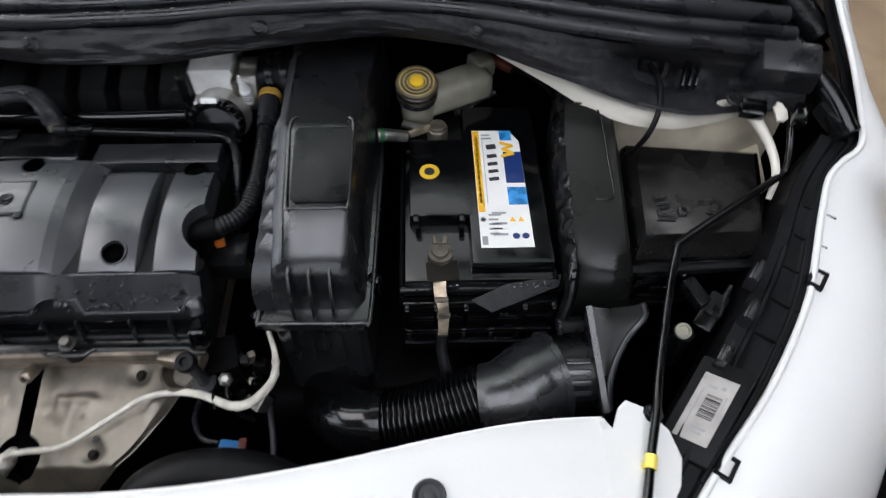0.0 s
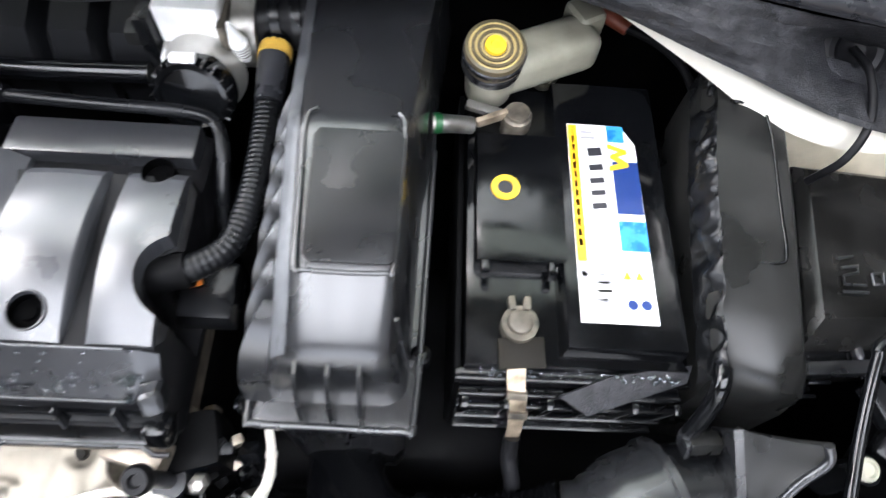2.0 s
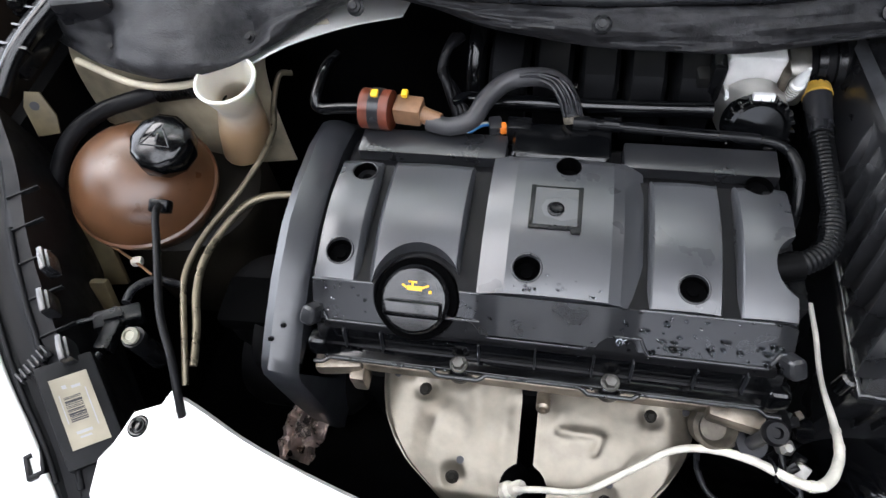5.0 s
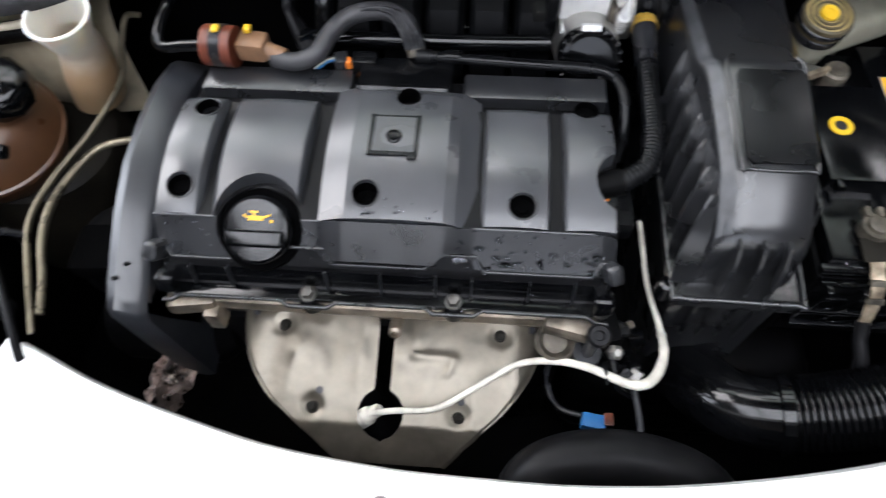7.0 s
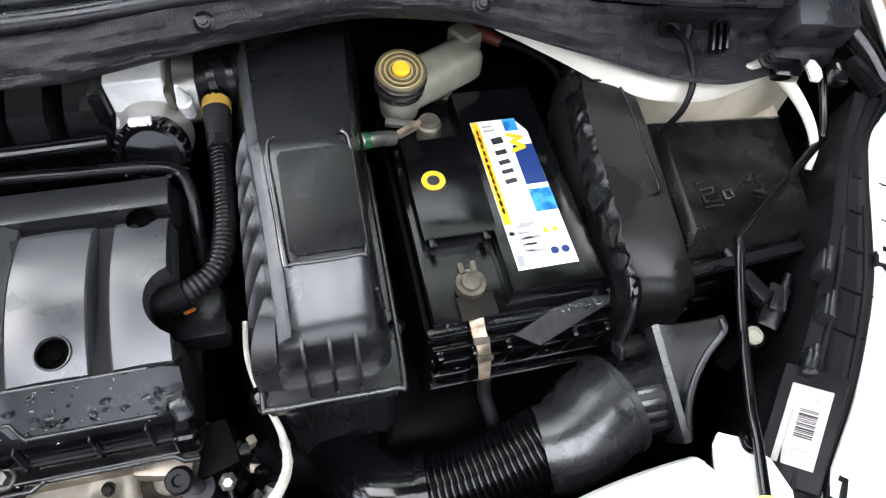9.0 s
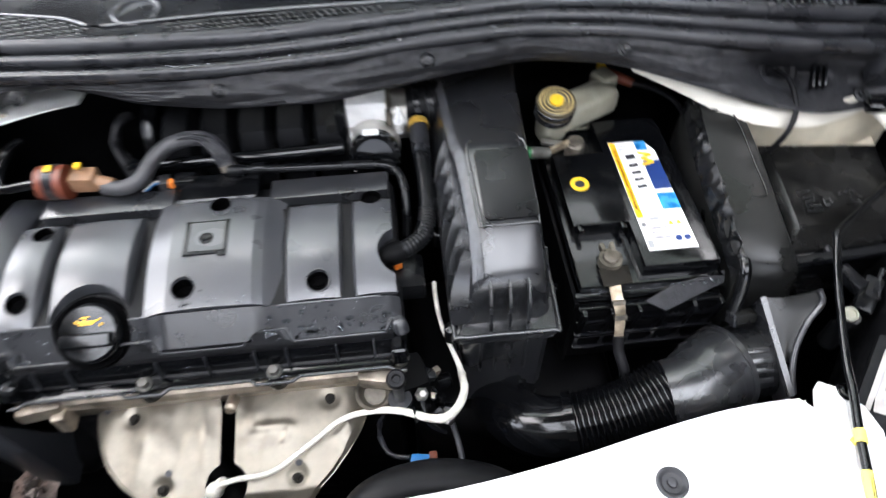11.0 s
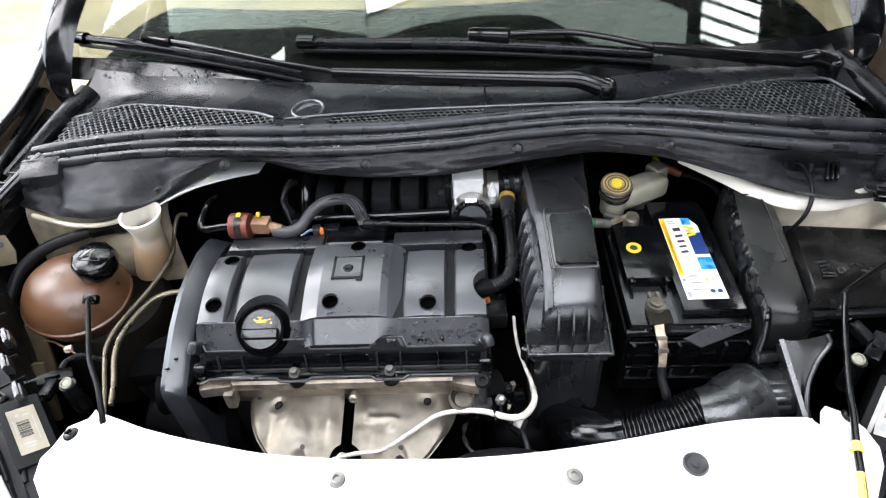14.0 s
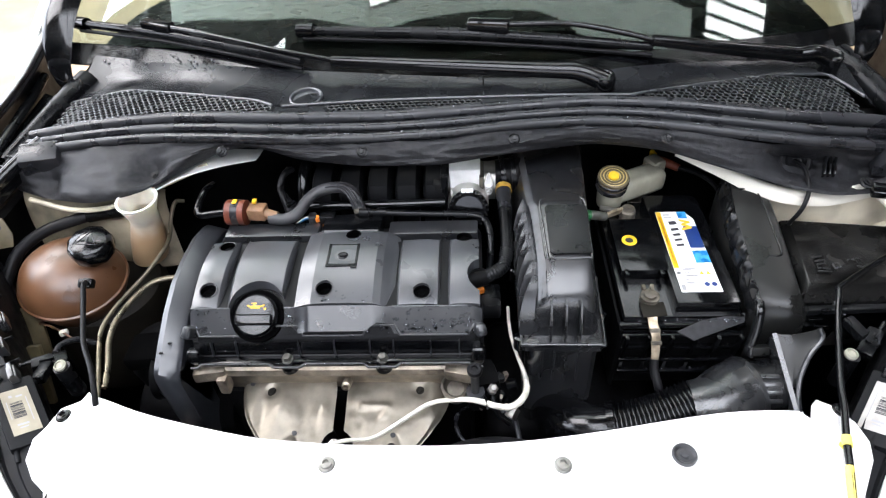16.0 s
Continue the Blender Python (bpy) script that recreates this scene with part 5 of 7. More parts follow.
def rounded(xl, xr, zt, xlb, xrb, zb, y, r=0.008, lean=0.0):
    """A ring of an airbox section at y: flat top, rounded shoulders, sloping sides."""
    pts = [(xlb, zb), (xl - 0.011, zt - r * 1.9), (xl - 0.009, zt - r * 1.0), (xl - 0.004, zt - r * 0.48), (xl + r * 1.0, zt), ((xl + xr) / 2, zt + 0.001), (xr - r, zt), (xr - r * 0.3, zt - r * 0.4), (xr + 0.001, zt - r * 1.6), (xrb, zb)]
    return [Vector((x, y + lean * (z - zb), z)) for x, z in pts]


def airbox():
    box = thing("air_filter_box", "black plastic air filter box with ribbed lid", "air filter box", (0.17, 0.2, 0.75))
    rows = [(0.020, 0.816, 0.133, 0.208, 0.003), (0.022, 0.838, 0.136, 0.210, 0.008), (0.026, 0.862, 0.139, 0.212, 0.012), (0.031, 0.877, 0.141, 0.213, 0.012), (0.042, 0.886, 0.142, 0.214, 0.012), (0.080, 0.9065, 0.143, 0.215, 0.011), (0.086, 0.908, 0.143, 0.215, 0.009), (0.12, 0.914, 0.142, 0.216, 0.009), (0.18, 0.923, 0.139, 0.217, 0.009), (0.194, 0.923, 0.138, 0.218, 0.009), (0.205, 0.916, 0.136, 0.220, 0.009), (0.28, 0.908, 0.133, 0.226, 0.009), (0.40, 0.893, 0.129, 0.238, 0.009)]
    rings = []
    for y, zt, xl, xr, r in rows:
        rings.append(rounded(xl, xr, zt, xl - 0.028 * min(1, (zt - 0.81) / 0.07), xr + 0.010 * min(1, (zt - 0.81) / 0.07), 0.808, y, r))
    lid = part("lid", loft(rings), AIRBOX, box, "satin black ribbed lid", 40)
    rub = [(y, zt, xl, r) for y, zt, xl, xr, r in rows[3:]]

    def ridge(u, v):
        y = 0.034 + 0.36 * u
        zt, xl, r = (float(np.interp(y, [q[0] for q in rub], [q[j] for q in rub])) for j in (1, 2, 3))
        return Vector((xl - 0.0094 + (0.0054 + 0.5 * r) * v, y, zt + 0.0006 - r * 1.0 * (1 - v) ** 1.25 - 0.0022 * v))

    # strip over the shoulder: wear plus its bright highlight as a paler colour
    part("worn_bright_ridge", sheet(ridge, 60, 5, 0), WORNBRIGHT, lid, "greyed worn shoulder of the lid, highlight in its colour")
    # raised frame round the flat of the lid
    pts = [(0.148, 0.084, 0.9085), (0.211, 0.084, 0.9085), (0.213, 0.188, 0.9235), (0.144, 0.190, 0.9235)]
    flat = prism([(-0.023, -0.053), (0.028, -0.053), (0.032, -0.049), (0.034, 0.038), (0.030, 0.044), (-0.025, 0.044), (-0.029, 0.038), (-0.028, -0.048)], -0.001, 0.0006, 0.0005, pose(0.1795, 0.1385, 0.9186, 7.9, 0, 0))
    part("lid_panel", flat, SATIN, lid, "smooth black rectangle on the lid")
    part("bead", tube([(0.151, 0.200, 0.9235), pts[3], (0.1455, 0.14, 0.9170), pts[0], (0.153, 0.0815, 0.9078), (0.18, 0.0805, 0.9078), (0.206, 0.0815, 0.9078), pts[1], (0.2125, 0.14, 0.9165), pts[2], (0.208, 0.199, 0.9235)], 0.0017, 8, 4), AIRBOX, lid, "rounded border of the flat")
    for x in (0.150, 0.171, 0.192):
        bm = loft([[Vector((x - w, y0, z)), Vector((x + w, y0, z)), Vector((x + w, y1, z)), Vector((x - w, y1, z))] for w, y0, y1, z in ((0.0017, 0.0035, 0.020, 0.810), (0.0016, 0.006, 0.022, 0.835), (0.0014, 0.012, 0.030, 0.858), (0.0011, 0.022, 0.034, 0.876))])
        part("front_rib", bm, AIRBOX, lid)
    # curved fins standing out from the side of the lid
    for k in range(7):
        y = 0.030 + 0.030 * k
        up = 0.0022 * k
        edge = smooth_path([(0.1075, y - 0.010, 0.812), (0.1060, y - 0.004, 0.836 + up * 0.4), (0.1100, y + 0.008, 0.862 + up * 0.7), (0.1180, y + 0.022, 0.880 + 0.6 * up), (0.1270, y + 0.036, 0.889 + 0.5 * up)], 5)
        root = smooth_path([(0.1260, y - 0.010, 0.812), (0.1270, y - 0.004, 0.836 + up * 0.4), (0.1290, y + 0.008, 0.860 + up * 0.7), (0.1320, y + 0.022, 0.876 + 0.6 * up), (0.1370, y + 0.036, 0.885 + 0.5 * up)], 5)
        bm = loft([[e + Vector((0, -0.0012, 0)), e + Vector((0, 0.0012, 0)), r + Vector((0, 0.0016, 0)), r + Vector((0, -0.0016, 0))] for e, r in zip(edge, root)])
        part("side_fin", bm, AIRBOX, lid)
    for k in range(5):
        y = 0.05 + 0.03 * k
        part("side_rib", tube([(0.224, y - 0.004, 0.815), (0.2185, y, 0.86), (0.2145, y + 0.006, 0.893)], 0.0014, 6, 4), AIRBOX, lid)
    lip = part("lip", prism([(0.108, 0.010), (0.114, 0.002), (0.222, 0.000), (0.230, 0.008), (0.234, 0.12), (0.240, 0.40), (0.112, 0.40)], 0.796, 0.809, 0.003), AIRBOX, box)
    part("lip_rim", tube([(0.110, 0.30, 0.810), (0.109, 0.12, 0.810), (0.109, 0.014, 0.810), (0.115, 0.0035, 0.810), (0.160, 0.0025, 0.810), (0.221, 0.0018, 0.810), (0.229, 0.009, 0.810), (0.233, 0.12, 0.810), (0.236, 0.25, 0.810)], 0.0028, 8, 4), AIRBOX, lip)
    for x, y in ((0.106, 0.018), (0.232, 0.060), (0.106, 0.16)):
        part("screw_lug", turned([(0.008, -0.02), (0.008, 0.004), (0.005, 0.006), (0.004, 0.002), (0, 0.002)], pose(x, y, 0.806), 14), GLOSSY, lip)
    base = part("base", prism([(0.120, 0.016), (0.128, 0.010), (0.214, 0.008), (0.222, 0.016), (0.228, 0.39), (0.122, 0.39)], 0.60, 0.797, 0.002), AIRBOX, box)
    for x in (0.140, 0.158, 0.176, 0.194):
        part("front_rib", block((0.003, 0.008, 0.07), pose(x, 0.007, 0.757), 0.001), AIRBOX, base)

    hose = thing("intake_hose", "glossy black intake elbow running into corrugated bellows", "hose", (0.25, -0.07, 0.7))
    part("elbow", tube([(0.165, 0.02, 0.62), (0.172, -0.02, 0.655), (0.19, -0.05, 0.682), (0.215, -0.065, 0.695), (0.25, -0.070, 0.704)], 0.037, 24), GLOSSY, hose)
    part("collar", tube([(0.236, -0.0695, 0.701), (0.246, -0.070, 0.7035)], 0.0425, 24, 1), GLOSSY, hose)
    part("bellows", tube([(0.247, -0.070, 0.704), (0.28, -0.069, 0.714), (0.32, -0.064, 0.727), (0.356, -0.056, 0.740)], 0.041, 28, 8, ripple=0.0040, pitch=0.0062), GLOSSY, hose, sharp=75)
    duct = thing("intake_duct", "glossy black intake duct with a mounting flange", "duct", (0.42, -0.03, 0.75))
    part("bend", tube([(0.350, -0.060, 0.738), (0.371, -0.060, 0.742), (0.392, -0.052, 0.742), (0.412, -0.040, 0.741), (0.431, -0.033, 0.741)], lambda s: 0.041 + 0.008 * min(1.0, s * 1.5), 32), AIRBOX, duct, "smooth swelling elbow")
    part("collar", tube([(0.4275, -0.0335, 0.741), (0.4340, -0.0315, 0.741)], 0.0520, 32, 1), AIRBOX, duct)
    part("ribbed_collar", tube([(0.434, -0.0315, 0.741), (0.472, -0.028, 0.742)], 0.0445, 32, 2), SATIN, duct)
    for k in range(4):
        a = math.radians(100 + 15 * k)
        part("collar_rib", block((0.026, 0.006, 0.0025), pose(0.453, -0.0298 + 0.0450 * math.cos(a), 0.7415 + 0.0450 * math.sin(a), math.degrees(a) - 90, 0, 0), 0.0012), AIRBOX, duct)
    part("clip", block((0.026, 0.014, 0.013), pose(0.452, 0.006, 0.789, -28, 0, 4), 0.002), SCREEN, duct, "grey clip on the collar")
    part("clip", block((0.005, 0.018, 0.015), pose(0.437, 0.005, 0.789, -28, 0, 4), 0.0015), AIRBOX, duct)
    # upright blade and the fan-shaped plate behind it
    top, foot = Vector((0.466, 0.012, 0.818)), Vector((0.480, -0.086, 0.762))
    rim = [Vector(p) for p in ((0.513, -0.004, 0.846), (0.516, -0.014, 0.836), (0.501, -0.027, 0.818), (0.489, -0.045, 0.797), (0.483, -0.065, 0.779), (0.483, -0.084, 0.762))]
    path = smooth_path(rim, 4)

    def fan(u, v):
        a = top.lerp(foot, v)
        b = path[min(len(path) - 1, int(v * (len(path) - 1) + 0.5))]
        p = a.lerp(b, u)
        p.z -= 0.006 * math.sin(u * math.pi)
        return p

    part("flange", sheet(fan, 12, len(path) - 1, 0.004), SCREEN, duct, "fan-shaped mounting flange")
    part("flange_edge", tube([p + Vector((0, 0, 0.002)) for p in rim], 0.0035, 8, 4), AIRBOX, duct)
    bm = loft([[p + Vector((dx, dy, dz)) for dx, dy, dz in ((-0.004, -0.002, 0.003), (0.002, -0.002, 0.005), (0.006, 0.010, -0.04), (0.000, 0.010, -0.04))] for p in (top, top.lerp(foot, 0.5), foot)])
    part("blade", bm, AIRBOX, duct, "upright black blade of the bracket")


airbox()

# ---- battery corner ----


def battery():
    bat = thing("car_battery", "black car battery with a white, yellow and blue label", "battery", (0.353, 0.19, 0.64))
    part("case", block((0.172, 0.272, 0.165), pose(0.3545, 0.192, 0.7225), 0.006), GLOSSY, bat)
    part("lid", prism([(0.266, 0.055), (0.442, 0.055), (0.442, 0.331), (0.266, 0.331)], 0.794, 0.808, 0.004), GLOSSY, bat)
    part("raised_lid", prism([(0.342, 0.064), (0.436, 0.064), (0.436, 0.325), (0.342, 0.325)], 0.800, 0.8285, 0.006), GLOSSY, bat)
    part("raised_lid", prism([(0.272, 0.134), (0.350, 0.134), (0.350, 0.262), (0.272, 0.262)], 0.800, 0.8285, 0.005), GLOSSY, bat)
    for x in (0.280, 0.334):
        part("lug", block((0.007, 0.012, 0.014), pose(x, 0.129, 0.824), 0.002), GLOSSY, bat)
    part("indicator_ring", turned([(0.0068, 0), (0.0068, 0.0012), (0.0122, 0.0012), (0.0125, 0.0), (0.0068, 0)], pose(0.297, 0.204, 0.8286), 28), YELLOW, bat, "yellow ring round the charge indicator")
    part("indicator", turned([(0.0065, 0), (0.0065, 0.0006), (0, 0.0008)], pose(0.297, 0.204, 0.8284), 18), INK, bat)
    # label with its printed fields, lying across the raised lid
    label = part("label", prism([(0.3535, 0.085), (0.4145, 0.085), (0.4135, 0.255), (0.402, 0.275), (0.3535, 0.2755)], 0.8287, 0.8292, 0, pose(0, 0, 0)), PAPER, bat, "glossy white label with coloured fields")

    def field(x0, y0, x1, y1, mat, name, z=0.8295):
        return part(name, block((abs(x1 - x0), abs(y1 - y0), 0.0004), pose((x0 + x1) / 2, (y0 + y1) / 2, z), 0), mat, label)

    field(0.354, 0.137, 0.362, 0.274, L_YELLOW, "yellow_strip")
    field(0.389, 0.257, 0.404, 0.2745, L_BLUE, "blue_field")
    field(0.391, 0.183, 0.4135, 0.236, L_NAVY, "navy_field")
    field(0.391, 0.148, 0.414, 0.176, L_BLUE, "blue_field")
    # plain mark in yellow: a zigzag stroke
    z = [(-0.014, -0.010), (-0.008, 0.010), (-0.004, 0.010), (-0.001, 0.0), (0.005, 0.010), (0.009, 0.010), (0.014, -0.010), (0.009, -0.010), (0.006, 0.001), (0.001, -0.008), (-0.002, -0.008), (-0.006, 0.001), (-0.009, -0.010)]
    own = bmesh.new()
    own.faces.new([own.verts.new((0.3965 + 0.85 * b, 0.240 - 1.05 * a, 0.8299)) for a, b in z])
    bmesh.ops.triangulate(own, faces=own.faces[:])
    bmesh.ops.solidify(own, geom=own.faces[:], thickness=0.0003)
    part("zigzag_mark", own, L_YELLOW, label)
    for k, (w, y) in enumerate(((0.0155, 0.2455), (0.011, 0.229), (0.010, 0.2155), (0.009, 0.203), (0.010, 0.190))):
        part("dark_bar", block((0.0125, w * 0.55, 0.0004), pose(0.3765, y, 0.8295, 0, 0, 8), 0), INK, label)
    field(0.3655, 0.150, 0.3662, 0.262, GREYINK, "rule")
    for k in range(7):
        y = 0.268 - 0.006 * k if k < 2 else 0.134 - 0.007 * (k - 2)
        field(0.365, y, 0.376 + 0.002 * (k % 3), y - 0.0025, GREYINK, "print_bar")
    for k in range(12):
        field(0.3565, 0.262 - 0.0095 * k, 0.3595, 0.2555 - 0.0095 * k, ORANGE, "print_bar")
    for k in range(2):
        bm = prism([(0.3895 + 0.010 * k, 0.1225), (0.3965 + 0.010 * k, 0.1225), (0.393 + 0.010 * k, 0.130)], 0.8290, 0.8297, 0)
        part("warning_triangle", bm, L_YELLOW, label)
        part("round_mark", turned([(0.0042, 0), (0.0042, 0.0004), (0, 0.0004)], pose(0.395 + 0.011 * k, 0.101, 0.8293), 16), L_NAVY, label)
    for k in range(6):
        field(0.369, 0.145 - 0.008 * k, 0.386, 0.142 - 0.008 * k, GREYINK if k % 2 else PAPER, "print_bar")
    field(0.3555, 0.089, 0.362, 0.101, GREYINK, "print_bar")
    part("round_mark", turned([(0.0035, 0), (0.0035, 0.0004), (0.0022, 0.0004), (0.0022, 0)], pose(0.3585, 0.126, 0.8293), 16), GREYINK, label)
    # terminals
    for y in (0.084, 0.281):
        part("terminal", turned([(0.0115, 0.806), (0.0095, 0.828), (0.008, 0.829), (0, 0.829)], pose(0.307, y, 0), 20), LEAD, bat, "grey lead terminal post")
    neg = thing("negative_clamp", "tarnished brass earth clamp and strap on the battery", "battery clamp", (0.307, 0.08, 0.82))
    part("ring", turned([(0.0105, -0.006), (0.0145, -0.006), (0.0145, 0.006), (0.0105, 0.006)], pose(0.307, 0.084, 0.818), 20), LEAD, neg)
    for dx in (-0.006, 0.006):
        part("finger", block((0.006, 0.012, 0.010), pose(0.307 + dx, 0.100, 0.822, 0, 0, -8 * dx * 100), 0.002), LEAD, neg)
    part("cover_flap", block((0.036, 0.024, 0.003), pose(0.309, 0.063, 0.815, 10, 0, 4), 0.001), NEARBLACK, neg)
    strap = [(0.305, 0.052, 0.812), (0.306, 0.038, 0.806), (0.309, 0.026, 0.792), (0.309, 0.016, 0.775), (0.308, 0.008, 0.762)]
    way = smooth_path(strap, 6)
    part("strap", sheet(lambda u, v: way[int(v * (len(way) - 1) + 0.5)] + Vector((0.0145 * (u - 0.5) * (1 - 0.25 * v), 0, 0.0015 * math.sin(v * 16 + u * 2))), 6, len(way) - 1, 0.002), BRASS, neg, "pale braided brass strap")
    for v in (0.35, 0.62):
        p = way[int(v * (len(way) - 1))]
        part("strap_crimp", block((0.0155, 0.006, 0.006), pose(*p, 50, 0, 0), 0.001), LEAD, neg)
    part("cable", tube([(0.308, 0.010, 0.764), (0.307, -0.002, 0.752), (0.309, -0.012, 0.745), (0.312, -0.022, 0.735), (0.314, -0.03, 0.715)], 0.0068, 10), RUBBER, neg)
    pos = thing("positive_clamp", "grey metal positive clamp with its bolt and plug", "battery clamp", (0.3, 0.28, 0.82))
    part("ring", turned([(0.0105, -0.007), (0.0135, -0.007), (0.0135, 0.008), (0.0115, 0.010), (0.011, 0.013), (0.0, 0.0135)], pose(0.309, 0.281, 0.822), 20), LEAD, pos)
    part("lever", block((0.040, 0.010, 0.006), pose(0.282, 0.288, 0.826, 0, 6, -12), 0.002), STEEL, pos)
    part("lever", block((0.030, 0.006, 0.010), pose(0.286, 0.276, 0.830, 0, -8, 20), 0.002), BRASS, pos)
    part("plug", tube([(0.268, 0.268, 0.828), (0.246, 0.262, 0.836), (0.232, 0.260, 0.838)], lambda s: 0.0078 + 0.001 * s, 12, 5), STEEL, pos)
    part("plug_ring", tube([(0.240, 0.2612, 0.837), (0.234, 0.2602, 0.838)], 0.0094, 12, 1), LEAF, pos, "green plug seal")

    tray = thing("battery_tray", "black plastic battery tray with a slotted front", "battery tray", (0.35, 0.05, 0.7))
    part("front_wall", block((0.176, 0.006, 0.12), pose(0.352, 0.046, 0.725), 0.001), DARK, tray)
    for k in range(4):
        part("slat", block((0.178, 0.009, 0.006), pose(0.352, 0.041 - 0.003 * k, 0.784 - 0.025 * k, 0, 0, 0), 0.002), GLOSSY, tray)
    for k in range(6):
        part("upright", block((0.006, 0.009, 0.100), pose(0.268 + 0.0335 * k, 0.036, 0.742, 7, 0, 0), 0.002), GLOSSY, tray)
    part("rail", block((0.186, 0.010, 0.008), pose(0.352, 0.050, 0.796), 0.003), GLOSSY, tray)
    part("side_wall", block((0.006, 0.29, 0.14), pose(0.262, 0.19, 0.72), 0.002), DARK, tray)
    bm = prism([(-0.052, 0.004), (-0.03, -0.012), (0.05, 0.010), (0.055, 0.024), (-0.01, 0.018)], -0.002, 0.002, 0.001, pose(0.392, 0.036, 0.796, 26, 0, 5))
    solo("felt_pad", bm, FELT, "loose dark felt pad at the battery front", "felt pad")

    case = thing("battery_screen", "black moulded plastic screen beside the battery", "battery cover", (0.485, 0.15, 0.7))
    def screen_left(y):
        return float(np.interp(y, (0.03, 0.20, 0.30), (0.449, 0.453, 0.464)))

    def screen_top(y):
        return float(np.interp(y, (0.036, 0.05, 0.12, 0.20, 0.285), (0.836, 0.845, 0.858, 0.874, 0.887)))

    rings = []
    for y, drop in ((0.030, 0.036), (0.036, 0.002), (0.05, 0), (0.09, 0), (0.12, 0), (0.16, 0), (0.20, 0), (0.25, 0), (0.282, 0), (0.290, 0.004), (0.294, 0.05)):
        z, w, xl = screen_top(y) - drop, 0.002 * math.sin(y * 60), screen_left(y)
        xr = 0.520 - 0.004 * math.cos(y * 14)
        lean = 0.03 * max(0.0, (y - 0.24) / 0.05)
        rings.append([Vector((xl + 0.003 + w, y + 0.012, 0.66)), Vector((xl + w, y + 0.012, z - 0.010)), Vector((xl + 0.006 + w, y + 0.012, z)), Vector((0.49, y, z + 0.002)), Vector((xr - 0.005, y - lean, z - 0.002)), Vector((xr + 0.001, y - lean, z - 0.010)), Vector((xr + 0.008, y - lean, 0.66))])
    part("shell", loft(rings), SCREEN, case, "matte olive black shell", sharp=40)
    frame_line = [(0.478, 0.262, 0.8875), (0.504, 0.252, 0.8855), (0.507, 0.17, 0.8690), (0.507, 0.135, 0.8630), (0.501, 0.128, 0.8615), (0.484, 0.128, 0.8615)]
    part("groove", tube([(x, y, z - 0.0009) for x, y, z in frame_line], 0.0013, 8, 4), GLOSSY, case)

    # torn insulating sheet crumpled along the battery side
    def torn(u, v):
        y = 0.300 - 0.255 * u
        p = Vector((screen_left(y) - 0.006 + 0.011 * v, y, screen_top(y) + 0.001 - 0.030 * (1 - v) ** 1.5))
        k = Vector((y * 62, v * 1.5, 2.0))
        jag = 0.35 + 0.65 * math.sin(v * math.pi)
        return p + jag * Vector((0.006 * noise.noise(k), 0.003 * noise.noise(k + Vector((9, 0, 0))), 0.005 * noise.noise(k * 1.3 + Vector((0, 7, 0))) + 0.003 * noise.noise(k * 2.7)))

    part("crumpled_edge", sheet(torn, 140, 9, 0), SATIN, case, "crumpled black insulating sheet", 26)
    part("front_hook", tube([(0.452, 0.05, 0.842), (0.449, 0.036, 0.838), (0.447, 0.024, 0.815), (0.441, 0.012, 0.79)], 0.007, 8), GLOSSY, case)

    fuse = thing("fuse_box", "black plastic fuse box with a flat lid", "fuse box", (0.62, 0.16, 0.7))
    rings = [[Vector(p) for p in ring] for ring in (
        [(0.534, 0.078, 0.70), (0.700, 0.092, 0.70), (0.728, 0.240, 0.70), (0.545, 0.235, 0.70)],
        [(0.531, 0.076, 0.812), (0.702, 0.090, 0.800), (0.730, 0.242, 0.812), (0.543, 0.237, 0.832)],
        [(0.534, 0.082, 0.822), (0.698, 0.096, 0.808), (0.726, 0.238, 0.820), (0.547, 0.234, 0.840)],
        [(0.544, 0.096, 0.834), (0.690, 0.110, 0.820), (0.716, 0.230, 0.826), (0.556, 0.228, 0.845)])]
    part("lid", loft(rings), LID, fuse, sharp=25)
    part("rail", block((0.18, 0.012, 0.010), pose(0.612, 0.068, 0.806, 0, 4, 5), 0.003), PLASTIC, fuse)
    part("step", block((0.165, 0.020, 0.05), pose(0.620, 0.086, 0.775, 0, 4, 5), 0.006, 3), GLOSSY, fuse)
    # raised marks moulded into the lid
    m = pose(0.612, 0.134, 0.8332, 5, 5, 4)
    for pts in ([(-0.046, 0.008), (-0.030, 0.010), (-0.032, 0.004), (-0.046, 0.001), (-0.047, -0.006), (-0.028, -0.007)], [(-0.020, 0.003), (-0.010, 0.004), (-0.011, -0.006), (-0.021, -0.006), (-0.020, 0.003)], [(0.006, 0.010), (0.040, 0.014), (0.026, -0.006), (0.016, -0.002), (0.034, -0.008)], [(-0.047, 0.016), (-0.032, 0.018)], [(-0.050, -0.012), (-0.028, -0.013)]):
        part("raised_mark", tube([m @ Vector((x, y, 0)) for x, y in pts], 0.0012, 6, 1, smooth=False), AIRBOX, fuse)
    for k in range(5):
        part("vent_slot", block((0.020, 0.004, 0.004), pose(0.555 + 0.012 * (k % 2), 0.066 - 0.003 * k, 0.785 - 0.012 * k), 0.001), GLOSSY, fuse)


battery()


